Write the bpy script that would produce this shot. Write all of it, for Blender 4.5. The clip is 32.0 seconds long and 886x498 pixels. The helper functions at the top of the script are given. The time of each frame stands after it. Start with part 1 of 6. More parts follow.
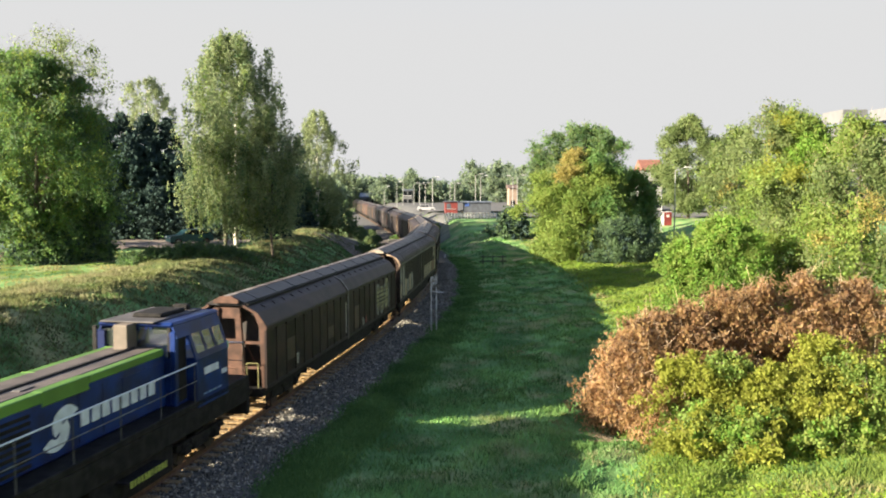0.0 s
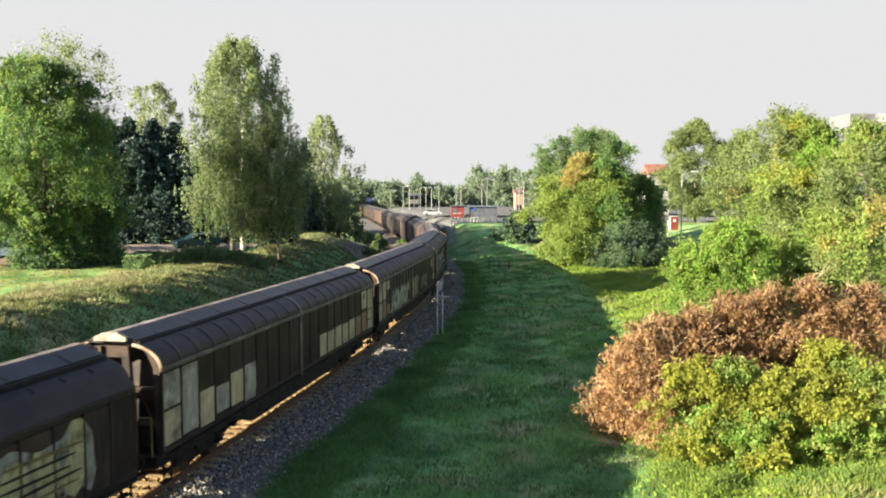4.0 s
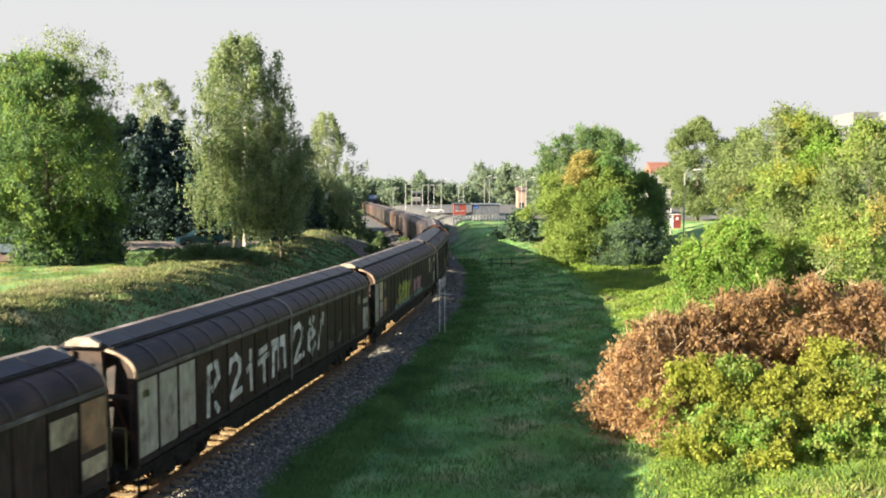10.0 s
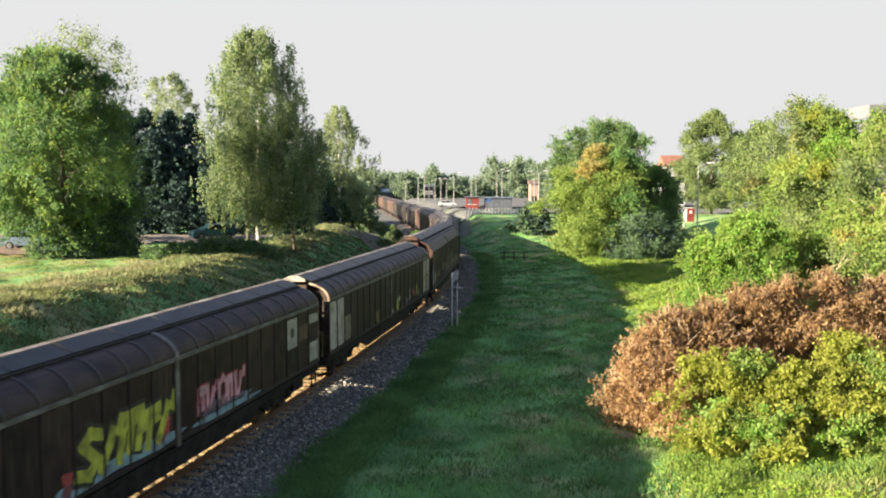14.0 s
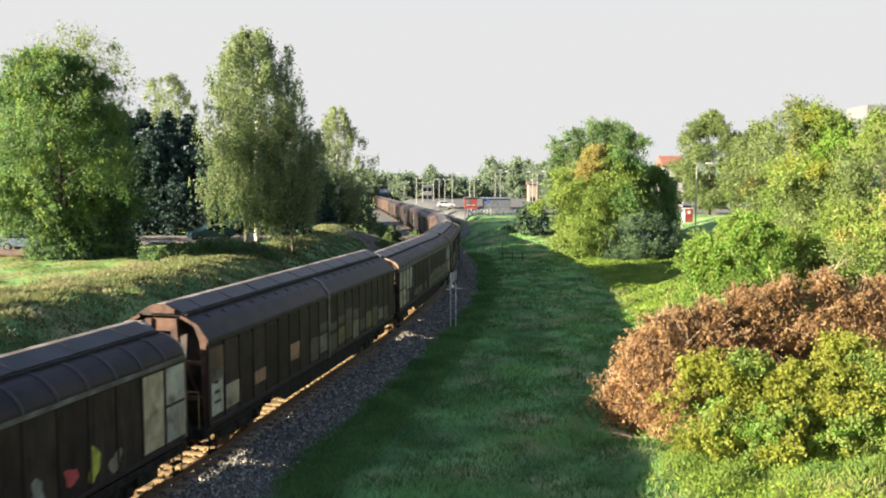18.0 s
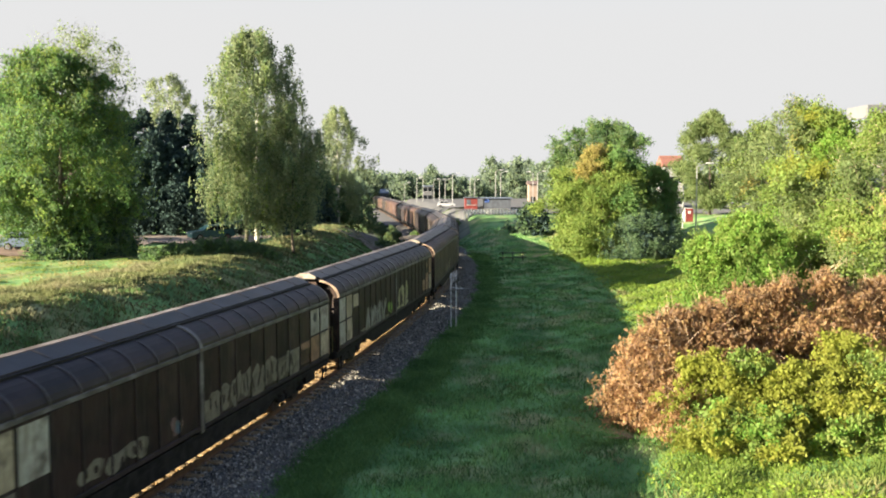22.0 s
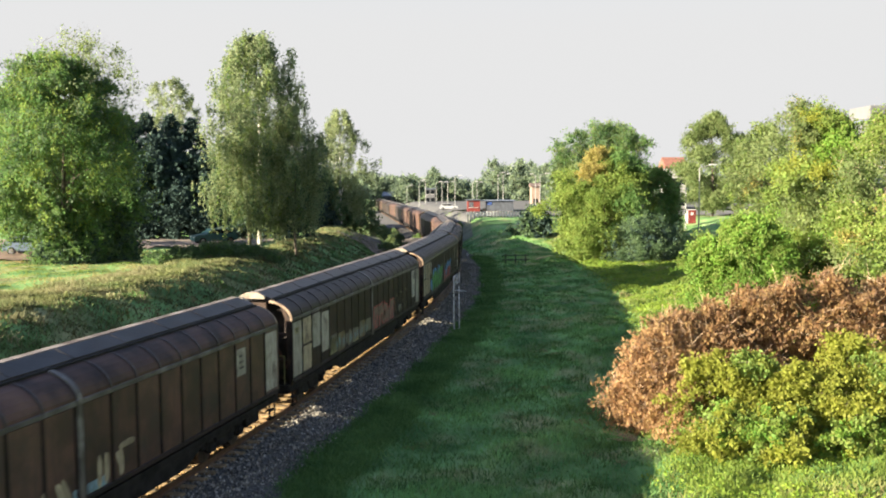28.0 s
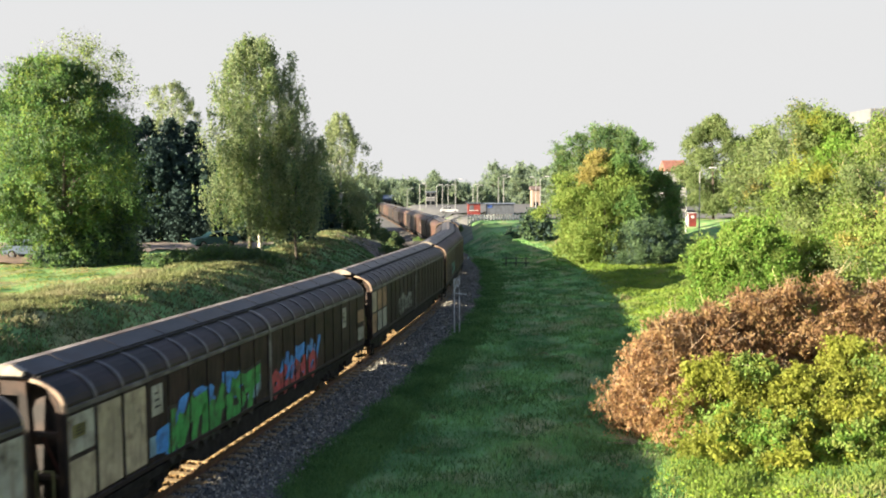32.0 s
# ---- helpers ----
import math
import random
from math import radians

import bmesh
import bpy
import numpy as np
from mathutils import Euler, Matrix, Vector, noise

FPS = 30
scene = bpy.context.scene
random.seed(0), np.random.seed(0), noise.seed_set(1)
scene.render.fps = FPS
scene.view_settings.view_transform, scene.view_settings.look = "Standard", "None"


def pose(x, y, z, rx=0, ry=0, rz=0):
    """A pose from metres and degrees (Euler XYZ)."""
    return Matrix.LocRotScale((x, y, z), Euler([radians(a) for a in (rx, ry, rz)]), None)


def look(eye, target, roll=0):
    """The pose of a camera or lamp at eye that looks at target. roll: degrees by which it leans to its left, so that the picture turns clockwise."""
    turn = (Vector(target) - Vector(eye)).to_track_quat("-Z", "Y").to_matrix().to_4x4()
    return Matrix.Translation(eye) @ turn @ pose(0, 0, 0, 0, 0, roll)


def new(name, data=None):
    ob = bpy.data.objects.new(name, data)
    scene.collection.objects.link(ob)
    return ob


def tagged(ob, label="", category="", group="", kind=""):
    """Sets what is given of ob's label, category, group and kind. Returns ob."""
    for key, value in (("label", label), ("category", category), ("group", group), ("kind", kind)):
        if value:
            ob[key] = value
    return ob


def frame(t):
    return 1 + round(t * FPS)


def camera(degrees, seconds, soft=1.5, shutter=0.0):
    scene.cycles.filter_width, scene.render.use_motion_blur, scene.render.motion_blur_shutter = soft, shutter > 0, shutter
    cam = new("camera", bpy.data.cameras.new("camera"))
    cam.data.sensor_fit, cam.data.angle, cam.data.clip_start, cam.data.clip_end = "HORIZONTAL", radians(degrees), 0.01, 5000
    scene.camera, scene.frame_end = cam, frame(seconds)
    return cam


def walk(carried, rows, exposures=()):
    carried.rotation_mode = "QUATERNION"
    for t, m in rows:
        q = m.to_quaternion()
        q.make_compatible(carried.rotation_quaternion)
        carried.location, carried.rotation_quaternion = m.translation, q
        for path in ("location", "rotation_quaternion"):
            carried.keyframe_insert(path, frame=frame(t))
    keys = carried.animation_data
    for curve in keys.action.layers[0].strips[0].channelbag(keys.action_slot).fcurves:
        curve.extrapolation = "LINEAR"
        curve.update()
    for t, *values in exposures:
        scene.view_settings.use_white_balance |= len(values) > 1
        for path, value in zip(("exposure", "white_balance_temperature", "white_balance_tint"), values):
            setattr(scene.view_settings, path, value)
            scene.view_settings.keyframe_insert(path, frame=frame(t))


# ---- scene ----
H_EYE = 7.75
cam = camera(54.27, 32.0, soft=1.94, shutter=0.4)
# seconds and the turn of the hand-held camera, which stays at one spot on the bridge
TURNS = [
    (0.0, 86.052, 0.062, -1.325),
    (0.5, 85.969, 0.107, -1.382),
    (1.0, 85.959, 0.157, -1.494),
    (1.5, 85.994, 0.225, -1.510),
    (2.0, 86.056, 0.192, -1.489),
    (2.5, 86.134, 0.191, -1.410),
    (3.0, 86.294, 0.130, -1.182),
    (3.5, 86.386, 0.098, -1.029),
    (5.5, 86.028, 0.103, -0.634),
    (6.0, 85.962, 0.127, -0.606),
    (6.5, 85.936, 0.056, -0.601),
    (7.0, 85.932, 0.071, -0.573),
    (7.5, 85.895, 0.015, -0.563),
    (8.0, 85.842, -0.068, -0.585),
    (8.5, 85.836, -0.097, -0.632),
    (9.0, 85.973, -0.238, -0.730),
    (9.5, 86.112, -0.130, -0.746),
    (10.0, 86.189, -0.044, -0.746),
    (10.5, 86.202, 0.071, -0.671),
    (11.0, 86.202, 0.071, -0.635),
    (11.5, 86.101, -0.229, -0.592),
    (12.0, 86.054, -0.348, -0.406),
    (12.5, 85.959, -0.238, -0.219),
    (13.0, 85.874, -0.088, -0.096),
    (13.5, 85.791, -0.028, 0.006),
    (14.0, 85.757, -0.025, 0.081),
    (14.5, 85.703, 0.025, 0.101),
    (16.5, 85.662, 0.013, 0.231),
    (17.0, 85.673, -0.029, 0.091),
    (17.5, 85.737, 0.008, 0.001),
    (18.0, 85.800, 0.043, -0.026),
    (18.5, 85.851, 0.051, -0.026),
    (19.0, 85.890, 0.050, 0.001),
    (19.5, 85.890, 0.050, 0.001),
    (20.0, 85.888, -0.000, 0.000),
    (20.5, 85.874, -0.071, -0.038),
    (21.0, 85.861, 0.031, -0.010),
    (21.5, 85.866, 0.018, 0.006),
    (22.0, 85.795, 0.054, -0.004),
    (22.5, 85.758, 0.082, -0.042),
    (23.0, 85.774, 0.081, -0.075),
    (23.5, 85.793, 0.131, -0.069),
    (24.0, 85.822, 0.164, -0.036),
    (24.5, 85.862, 0.182, -0.016),
    (25.0, 85.873, 0.171, 0.007),
    (25.5, 85.893, 0.105, 0.037),
    (27.5, 85.981, 0.201, 0.144),
    (28.0, 85.967, 0.292, 0.160),
    (28.5, 86.066, 0.469, 0.187),
    (29.0, 86.180, 0.473, 0.303),
    (29.5, 86.249, 0.420, 0.403),
    (30.0, 86.310, 0.390, 0.402),
    (30.5, 86.289, 0.310, 0.355),
    (31.0, 86.233, 0.318, 0.349),
    (31.5, 86.177, 0.318, 0.243),
    (32.0, 86.176, 0.304, 0.185),
]
walk(cam, [(t, pose(0, 0, H_EYE, rx, ry, rz)) for t, rx, ry, rz in TURNS], [(0, 2.40), (1, 2.46), (2, 2.5), (32, 2.5)])

# ---- world, sun ----
SUN_AZ, SUN_EL = radians(249.7), radians(17.1)
world = bpy.data.worlds.new("world")
scene.world = world
world.use_nodes = True
wn, wl = world.node_tree.nodes, world.node_tree.links
wn.clear()
sky = wn.new("ShaderNodeTexSky")
sky.sky_type = "NISHITA"
sky.sun_disc = False
sky.sun_elevation, sky.sun_rotation = SUN_EL, SUN_AZ
sky.air_density, sky.dust_density, sky.ozone_density = 1.0, 2.0, 1.0
# hazy white low down, clearing to the sky's own blue overhead
height = wn.new("ShaderNodeSeparateXYZ")
dome = wn.new("ShaderNodeTexCoord")
clear = wn.new("ShaderNodeMapRange")
clear.interpolation_type = "SMOOTHSTEP"
clear.inputs["From Min"].default_value, clear.inputs["From Max"].default_value = .16, .62
haze = wn.new("ShaderNodeMix")
haze.data_type = "RGBA"
haze.inputs["A"].default_value = (1.42, 1.42, 1.42, 1)
dim = wn.new("ShaderNodeMix")
dim.data_type, dim.blend_type = "RGBA", "MULTIPLY"
dim.inputs["Factor"].default_value = 1
dim.inputs["B"].default_value = (.42, .45, .54, 1)
wl.new(dome.outputs["Generated"], height.inputs["Vector"])
wl.new(height.outputs["Z"], clear.inputs["Value"])
wl.new(clear.outputs["Result"], haze.inputs["Factor"])
bg = wn.new("ShaderNodeBackground")
bg.inputs["Strength"].default_value = 0.1
wout = wn.new("ShaderNodeOutputWorld")
wl.new(sky.outputs["Color"], dim.inputs["A"])
wl.new(dim.outputs["Result"], haze.inputs["B"])
wl.new(haze.outputs["Result"], bg.inputs["Color"])
wl.new(bg.outputs["Background"], wout.inputs["Surface"])
sun = new("sun", bpy.data.lights.new("sun", "SUN"))
sun.data.energy, sun.data.angle, sun.data.color = 4.8, radians(0.6), (1.0, 0.87, 0.67)
SUN_DIR = Vector((math.sin(SUN_AZ) * math.cos(SUN_EL), math.cos(SUN_AZ) * math.cos(SUN_EL), math.sin(SUN_EL)))
sun.matrix_world = look(SUN_DIR * 300, (0, 0, 0))

# ---- the line of the track: how its heading changes with y ----
HEADING = [(-60, .245), (0, .235), (15, .222), (25, .212), (38, .185), (52, .150), (64, .100), (78, .050), (94, -.008),
           (110, -.066), (126, -.105), (158, -.118), (210, -.122), (800, -.122)]
LY = np.arange(-400, 800, .25)
_sl = np.interp(LY, [h[0] for h in HEADING], [h[1] for h in HEADING])
_sl = np.convolve(np.r_[[_sl[0]] * 20, _sl, [_sl[-1]] * 20], np.ones(41) / 41, "valid")
LX = np.r_[0, np.cumsum((_sl[1:] + _sl[:-1]) / 2 * .25)]
LX += -7.12 - np.interp(26.9, LY, LX)
LS = np.r_[0, np.cumsum(np.hypot(np.diff(LX), .25))]
LS -= np.interp(0, LY, LS)


def on_line(s):
    """The track's centre at s metres along it."""
    return float(np.interp(s, LS, LX)), float(np.interp(s, LS, LY))


def line_x(y):
    return np.interp(y, LY, LX)


def beside(s, off, z=0.0):
    """A point off metres to the camera's right of the track."""
    (xa, ya), (xb, yb) = on_line(s - .5), on_line(s + .5)
    d = math.hypot(xb - xa, yb - ya)
    x, y = on_line(s)
    return Vector((x + (yb - ya) / d * off, y - (xb - xa) / d * off, z))


def smooth(a, b, v):
    t = np.clip((v - a) / (b - a), 0, 1)
    return t * t * (3 - 2 * t)


def ground_z(x, y):
    """Height of the ground: trackbed, the bank and its plateau, the meadow, and the street beyond."""
    x, y = np.asarray(x, float), np.asarray(y, float)
    u = (x - line_x(np.clip(y, -59, 790))) * .98
    base = -.62 + .05 * np.sin(x * .9 + y * .31) * np.cos(y * .57 - x * .2)
    left_top = 2.75 - 2.6 * smooth(118, 150, y) * smooth(60, 10, -u)
    crest = 12.8 + 1.0 * np.sin(y * .11) + 1.5 * smooth(80, 120, y)
    left = (left_top - base) * smooth(0, 1, (-u - 5.2) / (crest - 5.2))
    rise = 1.0 * smooth(14, 26, u) * smooth(110, 60, y)
    street = 3.6 * smooth(104, 138, y) * smooth(2.6, 8.5, u)
    side = 3.6 * smooth(24, 44, u) * smooth(70, 95, y)
    right = np.maximum(np.maximum(street, side), rise)
    wild = smooth(-4.5, -7, u) * smooth(-14.5, -11.5, u)
    bump = (.10 * np.sin(x * 1.7 + 1.3) * np.sin(y * 1.1) + .06 * np.sin(x * 3.1 - y * 2.3)) * smooth(5, 9, np.abs(u)) + .10 * wild * np.sin(x * 2.1 + 2 * np.sin(y * .9)) * np.sin(y * 1.6 + x) * smooth(90, 40, y)
    return base + left + right + bump


def gz(x, y):
    return float(ground_z(x, y))


# ---- helpers for meshes ----
def part(name, bm, material, parent, label=""):
    me = bpy.data.meshes.new(name)
    bm.to_mesh(me)
    bm.free()
    me.materials.append(material)
    ob = new(name, me)
    ob.parent = parent
    if label:
        ob["label"] = label
    return ob


def share(name, me, parent, m=None, label=""):
    ob = new(name, me)
    ob.parent = parent
    if m is not None:
        ob.matrix_basis = m
    if label:
        ob["label"] = label
    return ob


def raw(name, verts, faces, material, smooth_faces=False):
    me = bpy.data.meshes.new(name)
    me.from_pydata(verts, [], faces)
    me.materials.append(material)
    if smooth_faces:
        me.polygons.foreach_set("use_smooth", [True] * len(me.polygons))
    me.update()
    return me


def quads(name, v, material):
    """A mesh of separate four-cornered pieces from an array (n, 4, 3)."""
    n = len(v)
    me = bpy.data.meshes.new(name)
    me.vertices.add(4 * n)
    me.vertices.foreach_set("co", np.ascontiguousarray(v, np.float32).ravel())
    me.loops.add(4 * n)
    me.loops.foreach_set("vertex_index", np.arange(4 * n, dtype=np.int32))
    me.polygons.add(n)
    me.polygons.foreach_set("loop_start", np.arange(0, 4 * n, 4, dtype=np.int32))
    me.materials.append(material)
    me.update(calc_edges=True)
    return me


def box(bm, x0, x1, y0, y1, z0, z1, bevel=0.0, m=None):
    made = bmesh.ops.create_cube(bm, size=1)["verts"]
    for v in made:
        v.co = Vector(((x0 + x1) / 2 + v.co.x * (x1 - x0), (y0 + y1) / 2 + v.co.y * (y1 - y0), (z0 + z1) / 2 + v.co.z * (z1 - z0)))
    if bevel:
        es = {e for v in made for e in v.link_edges}
        out = bmesh.ops.bevel(bm, geom=list(es), offset=bevel, segments=1, affect="EDGES")
        made = list({v for f in out["faces"] for v in f.verts} | {v for v in made if v.is_valid})
    if m is not None:
        bmesh.ops.transform(bm, matrix=m, verts=made)
    return made


def rod(bm, a, b, r0, r1=None, n=8, caps=True):
    a, b = Vector(a), Vector(b)
    d = b - a
    m = Matrix.Translation((a + b) / 2) @ d.to_track_quat("Z", "Y").to_matrix().to_4x4()
    bmesh.ops.create_cone(bm, cap_ends=caps, segments=n, radius1=r0, radius2=r0 if r1 is None else r1, depth=d.length, matrix=m)


def extrude_profile(bm, pts, x0, x1, closed=False):
    """A sheet or solid swept along x from a line of (y, z)."""
    a = [bm.verts.new((x0, y, z)) for y, z in pts]
    b = [bm.verts.new((x1, y, z)) for y, z in pts]
    n = len(pts)
    for i in range(n if closed else n - 1):
        j = (i + 1) % n
        bm.faces.new((a[i], b[i], b[j], a[j]))
    if closed:
        bm.faces.new(a[::-1])
        bm.faces.new(b)
    return a, b


def empty(name, m=None):
    ob = new(name)
    if m is not None:
        ob.matrix_basis = m
    return ob


# ---- materials ----
def mat(name, color, rough=.6, metal=0.0, vary=.25, scale=3.0, bump=.15, bump_scale=40.0, tint=None, per_object=0.0, spec=.5, trans=0.0,
        island=0.0, hue=0.0, stain=None, stain_scale=.8, stain_at=(.45, .62), streak=None):
    """Base colour broken by two scales of noise, with fine relief; stain: a second colour in patches."""
    m = bpy.data.materials.new(name)
    m.use_nodes = True
    nt = m.node_tree
    n, l = nt.nodes, nt.links
    b = n["Principled BSDF"]
    b.inputs["Roughness"].default_value, b.inputs["Metallic"].default_value = rough, metal
    b.inputs["Specular IOR Level"].default_value = spec
    co = n.new("ShaderNodeTexCoord").outputs["Object"]
    if per_object:
        # alike pieces that share a mesh take another part of the pattern each
        who, far_, add = n.new("ShaderNodeObjectInfo"), n.new("ShaderNodeMath"), n.new("ShaderNodeVectorMath")
        far_.operation, far_.inputs[1].default_value = "MULTIPLY", 60
        l.new(who.outputs["Random"], far_.inputs[0])
        l.new(co, add.inputs[0]), l.new(far_.outputs["Value"], add.inputs[1])
        co = add.outputs["Vector"]
    big, fine = n.new("ShaderNodeTexNoise"), n.new("ShaderNodeTexNoise")
    for t, s, d in ((big, scale, 4), (fine, bump_scale, 3)):
        t.inputs["Scale"].default_value, t.inputs["Detail"].default_value = s, d
        l.new(co, t.inputs["Vector"])
    ramp = n.new("ShaderNodeValToRGB")
    c = np.array(color)
    d = np.array(tint) if tint is not None else c * (1 - vary)
    ramp.color_ramp.elements[0].position, ramp.color_ramp.elements[1].position = .38, .62
    ramp.color_ramp.elements[0].color, ramp.color_ramp.elements[1].color = (*d, 1), (*np.minimum(c * (1 + vary * .6), 1), 1)
    l.new(big.outputs["Fac"], ramp.inputs["Fac"])
    out = ramp.outputs["Color"]
    if stain is not None:
        sn, sr, sm = n.new("ShaderNodeTexNoise"), n.new("ShaderNodeMapRange"), n.new("ShaderNodeMix")
        sn.inputs["Scale"].default_value, sn.inputs["Detail"].default_value = stain_scale, 6
        l.new(co, sn.inputs["Vector"])
        sr.inputs["From Min"].default_value, sr.inputs["From Max"].default_value = stain_at
        l.new(sn.outputs["Fac"], sr.inputs["Value"])
        sm.data_type = "RGBA"
        l.new(sr.outputs["Result"], sm.inputs["Factor"])
        l.new(out, sm.inputs["A"])
        sm.inputs["B"].default_value = (*stain, 1)
        out = sm.outputs["Result"]
    if streak is not None:
        # dirt that has run down the sheet
        mp, sn, sr, sm = n.new("ShaderNodeMapping"), n.new("ShaderNodeTexNoise"), n.new("ShaderNodeMapRange"), n.new("ShaderNodeMix")
        mp.inputs["Scale"].default_value = (7, 7, .7)
        l.new(co, mp.inputs["Vector"]), l.new(mp.outputs["Vector"], sn.inputs["Vector"])
        sn.inputs["Scale"].default_value, sn.inputs["Detail"].default_value = 1.6, 5
        sr.inputs["From Min"].default_value, sr.inputs["From Max"].default_value = .48, .72
        sr.inputs["To Max"].default_value = .8
        l.new(sn.outputs["Fac"], sr.inputs["Value"])
        sm.data_type = "RGBA"
        l.new(sr.outputs["Result"], sm.inputs["Factor"]), l.new(out, sm.inputs["A"])
        sm.inputs["B"].default_value = (*streak, 1)
        out = sm.outputs["Result"]
    hs = n.new("ShaderNodeHueSaturation")
    mr = n.new("ShaderNodeMapRange")
    mr.inputs["To Min"].default_value, mr.inputs["To Max"].default_value = 1 - vary * .5, 1 + vary * .5
    l.new(fine.outputs["Fac"], mr.inputs["Value"])
    value = mr.outputs["Result"]
    for source, amount in (("object", per_object), ("island", island)):
        if amount:
            src = n.new("ShaderNodeObjectInfo").outputs["Random"] if source == "object" else n.new("ShaderNodeNewGeometry").outputs["Random Per Island"]
            r2, mu = n.new("ShaderNodeMapRange"), n.new("ShaderNodeMath")
            r2.inputs["To Min"].default_value, r2.inputs["To Max"].default_value = 1 - amount, 1 + amount
            l.new(src, r2.inputs["Value"])
            mu.operation = "MULTIPLY"
            l.new(value, mu.inputs[0]), l.new(r2.outputs["Result"], mu.inputs[1])
            value = mu.outputs["Value"]
            if hue:
                r3 = n.new("ShaderNodeMapRange")
                r3.inputs["To Min"].default_value, r3.inputs["To Max"].default_value = .5 - hue, .5 + hue
                l.new(src, r3.inputs["Value"])
                l.new(r3.outputs["Result"], hs.inputs["Hue"])
    l.new(value, hs.inputs["Value"])
    l.new(out, hs.inputs["Color"])
    l.new(hs.outputs["Color"], b.inputs["Base Color"])
    if bump:
        bp = n.new("ShaderNodeBump")
        bp.inputs["Strength"].default_value, bp.inputs["Distance"].default_value = bump, .02
        l.new(fine.outputs["Fac"], bp.inputs["Height"])
        l.new(bp.outputs["Normal"], b.inputs["Normal"])
    if trans:
        tr, mx = n.new("ShaderNodeBsdfTranslucent"), n.new("ShaderNodeMixShader")
        l.new(hs.outputs["Color"], tr.inputs["Color"])
        mx.inputs["Fac"].default_value = trans
        l.new(b.outputs["BSDF"], mx.inputs[1]), l.new(tr.outputs["BSDF"], mx.inputs[2])
        l.new(mx.outputs["Shader"], n["Material Output"].inputs["Surface"])
    return m


def leaf_mat(name, color, tint, hue=.02, amount=.20, trans=.5):
    return mat(name, color, rough=.55, vary=.3, scale=.35, bump=0, tint=tint, island=amount, hue=hue, trans=trans, spec=.15)
M_GRASS = mat("meadow_grass", (.155, .285, .10), rough=.9, vary=.3, scale=.30, bump=.6, bump_scale=9, tint=(.09, .165, .055), stain=(.28, .285, .135), stain_scale=.38, stain_at=(.50, .66), spec=.1)
M_BALLAST = mat("ballast_stone", (.25, .236, .20), rough=.9, vary=.35, scale=6, bump=.6, bump_scale=25, island=.7, tint=(.10, .095, .085), spec=.2)
M_BALLAST_BED = mat("ballast_bed", (.118, .110, .094), rough=.95, vary=.5, scale=14, bump=1.0, bump_scale=22, tint=(.055, .052, .047), spec=.15)
M_RUSTY = mat("rusty_ballast_stone", (.27, .175, .075), rough=.9, vary=.35, scale=6, island=.45, tint=(.15, .095, .045), spec=.2)
M_RAIL = mat("rusty_rail", (.13, .075, .045), rough=.5, metal=.4, vary=.3, scale=8)
M_SLEEPER = mat("rust_stained_sleeper", (.27, .19, .095), rough=.9, vary=.3, scale=5, per_object=.15)
M_BROWN = mat("brown_wagon_paint", (.029, .0175, .015), rough=.55, spec=.18, vary=.4, scale=1.6, bump=.15, bump_scale=30, tint=(.015, .0122, .0112), per_object=.30, hue=.01, stain=(.052, .033, .026), stain_scale=1.1, stain_at=(.58, .78), streak=(.056, .042, .036))
M_REDBROWN = mat("red_brown_wagon_paint", (.085, .042, .032), rough=.5, vary=.35, scale=1.6, tint=(.045, .024, .02), per_object=.25, stain=(.035, .025, .022), stain_scale=1.4, stain_at=(.5, .7), streak=(.035, .026, .022))
M_ROOF = mat("sooty_roof_sheet", (.027, .0185, .0178), rough=.5, spec=.2, vary=.45, scale=1.2, bump=.2, bump_scale=18, tint=(.017, .014, .0135), per_object=.25, stain=(.045, .035, .031), stain_scale=1.5, stain_at=(.6, .8))
M_RIDGE = mat("weathered_ridge_sheet", (.036, .034, .036), rough=.42, spec=.3, vary=.4, scale=1.0, bump=.2, bump_scale=15, tint=(.022, .021, .022), stain=(.032, .024, .02), stain_scale=1.3)
M_RIB = mat("worn_roof_rib", (.034, .026, .023), rough=.5, vary=.4, scale=3, stain=(.055, .046, .042), stain_scale=1.7, stain_at=(.52, .66))
M_EAVE = mat("grey_eave_strip", (.075, .068, .065), rough=.5, vary=.35, scale=2, stain=(.16, .15, .145), stain_scale=2.2, stain_at=(.5, .7))
M_RIDGETOP = mat("faded_ridge_walk", (.20, .175, .16), rough=.5, vary=.4, scale=.8, stain=(.08, .06, .05), stain_scale=.9, spec=.3)
M_STEEL = mat("grey_steel_strip", (.20, .21, .215), rough=.4, metal=.5, vary=.3, scale=3, stain=(.12, .08, .06), stain_scale=4)
M_SEAM = mat("worn_grey_seam_paint", (.085, .076, .068), rough=.5, vary=.35, scale=3, stain=(.19, .18, .165), stain_scale=2.4, stain_at=(.52, .68))
M_END = mat("faded_orange_end_paint", (.095, .050, .034), rough=.6, vary=.3, scale=2, stain=(.045, .025, .018), stain_scale=2.5, spec=.25)
# this and M_ENDDARK are darkened for the shade between the wagons
M_ENDMID = mat("sooty_brown_end_paint", (.024, .0185, .016), rough=.6, vary=.4, scale=2, stain=(.055, .034, .024), stain_scale=1.5, spec=.25)
M_RUSTBAR = mat("rust_red_brace_paint", (.09, .035, .025), rough=.6, vary=.3, scale=3)
M_ENDDARK = mat("dark_brown_end_paint", (.020, .016, .014), rough=.6, vary=.4, scale=2, stain=(.05, .032, .024), stain_scale=2.5)
M_LIP = mat("faded_cream_lip_paint", (.24, .165, .11), rough=.6, vary=.4, scale=3, stain=(.40, .31, .21), stain_scale=2)
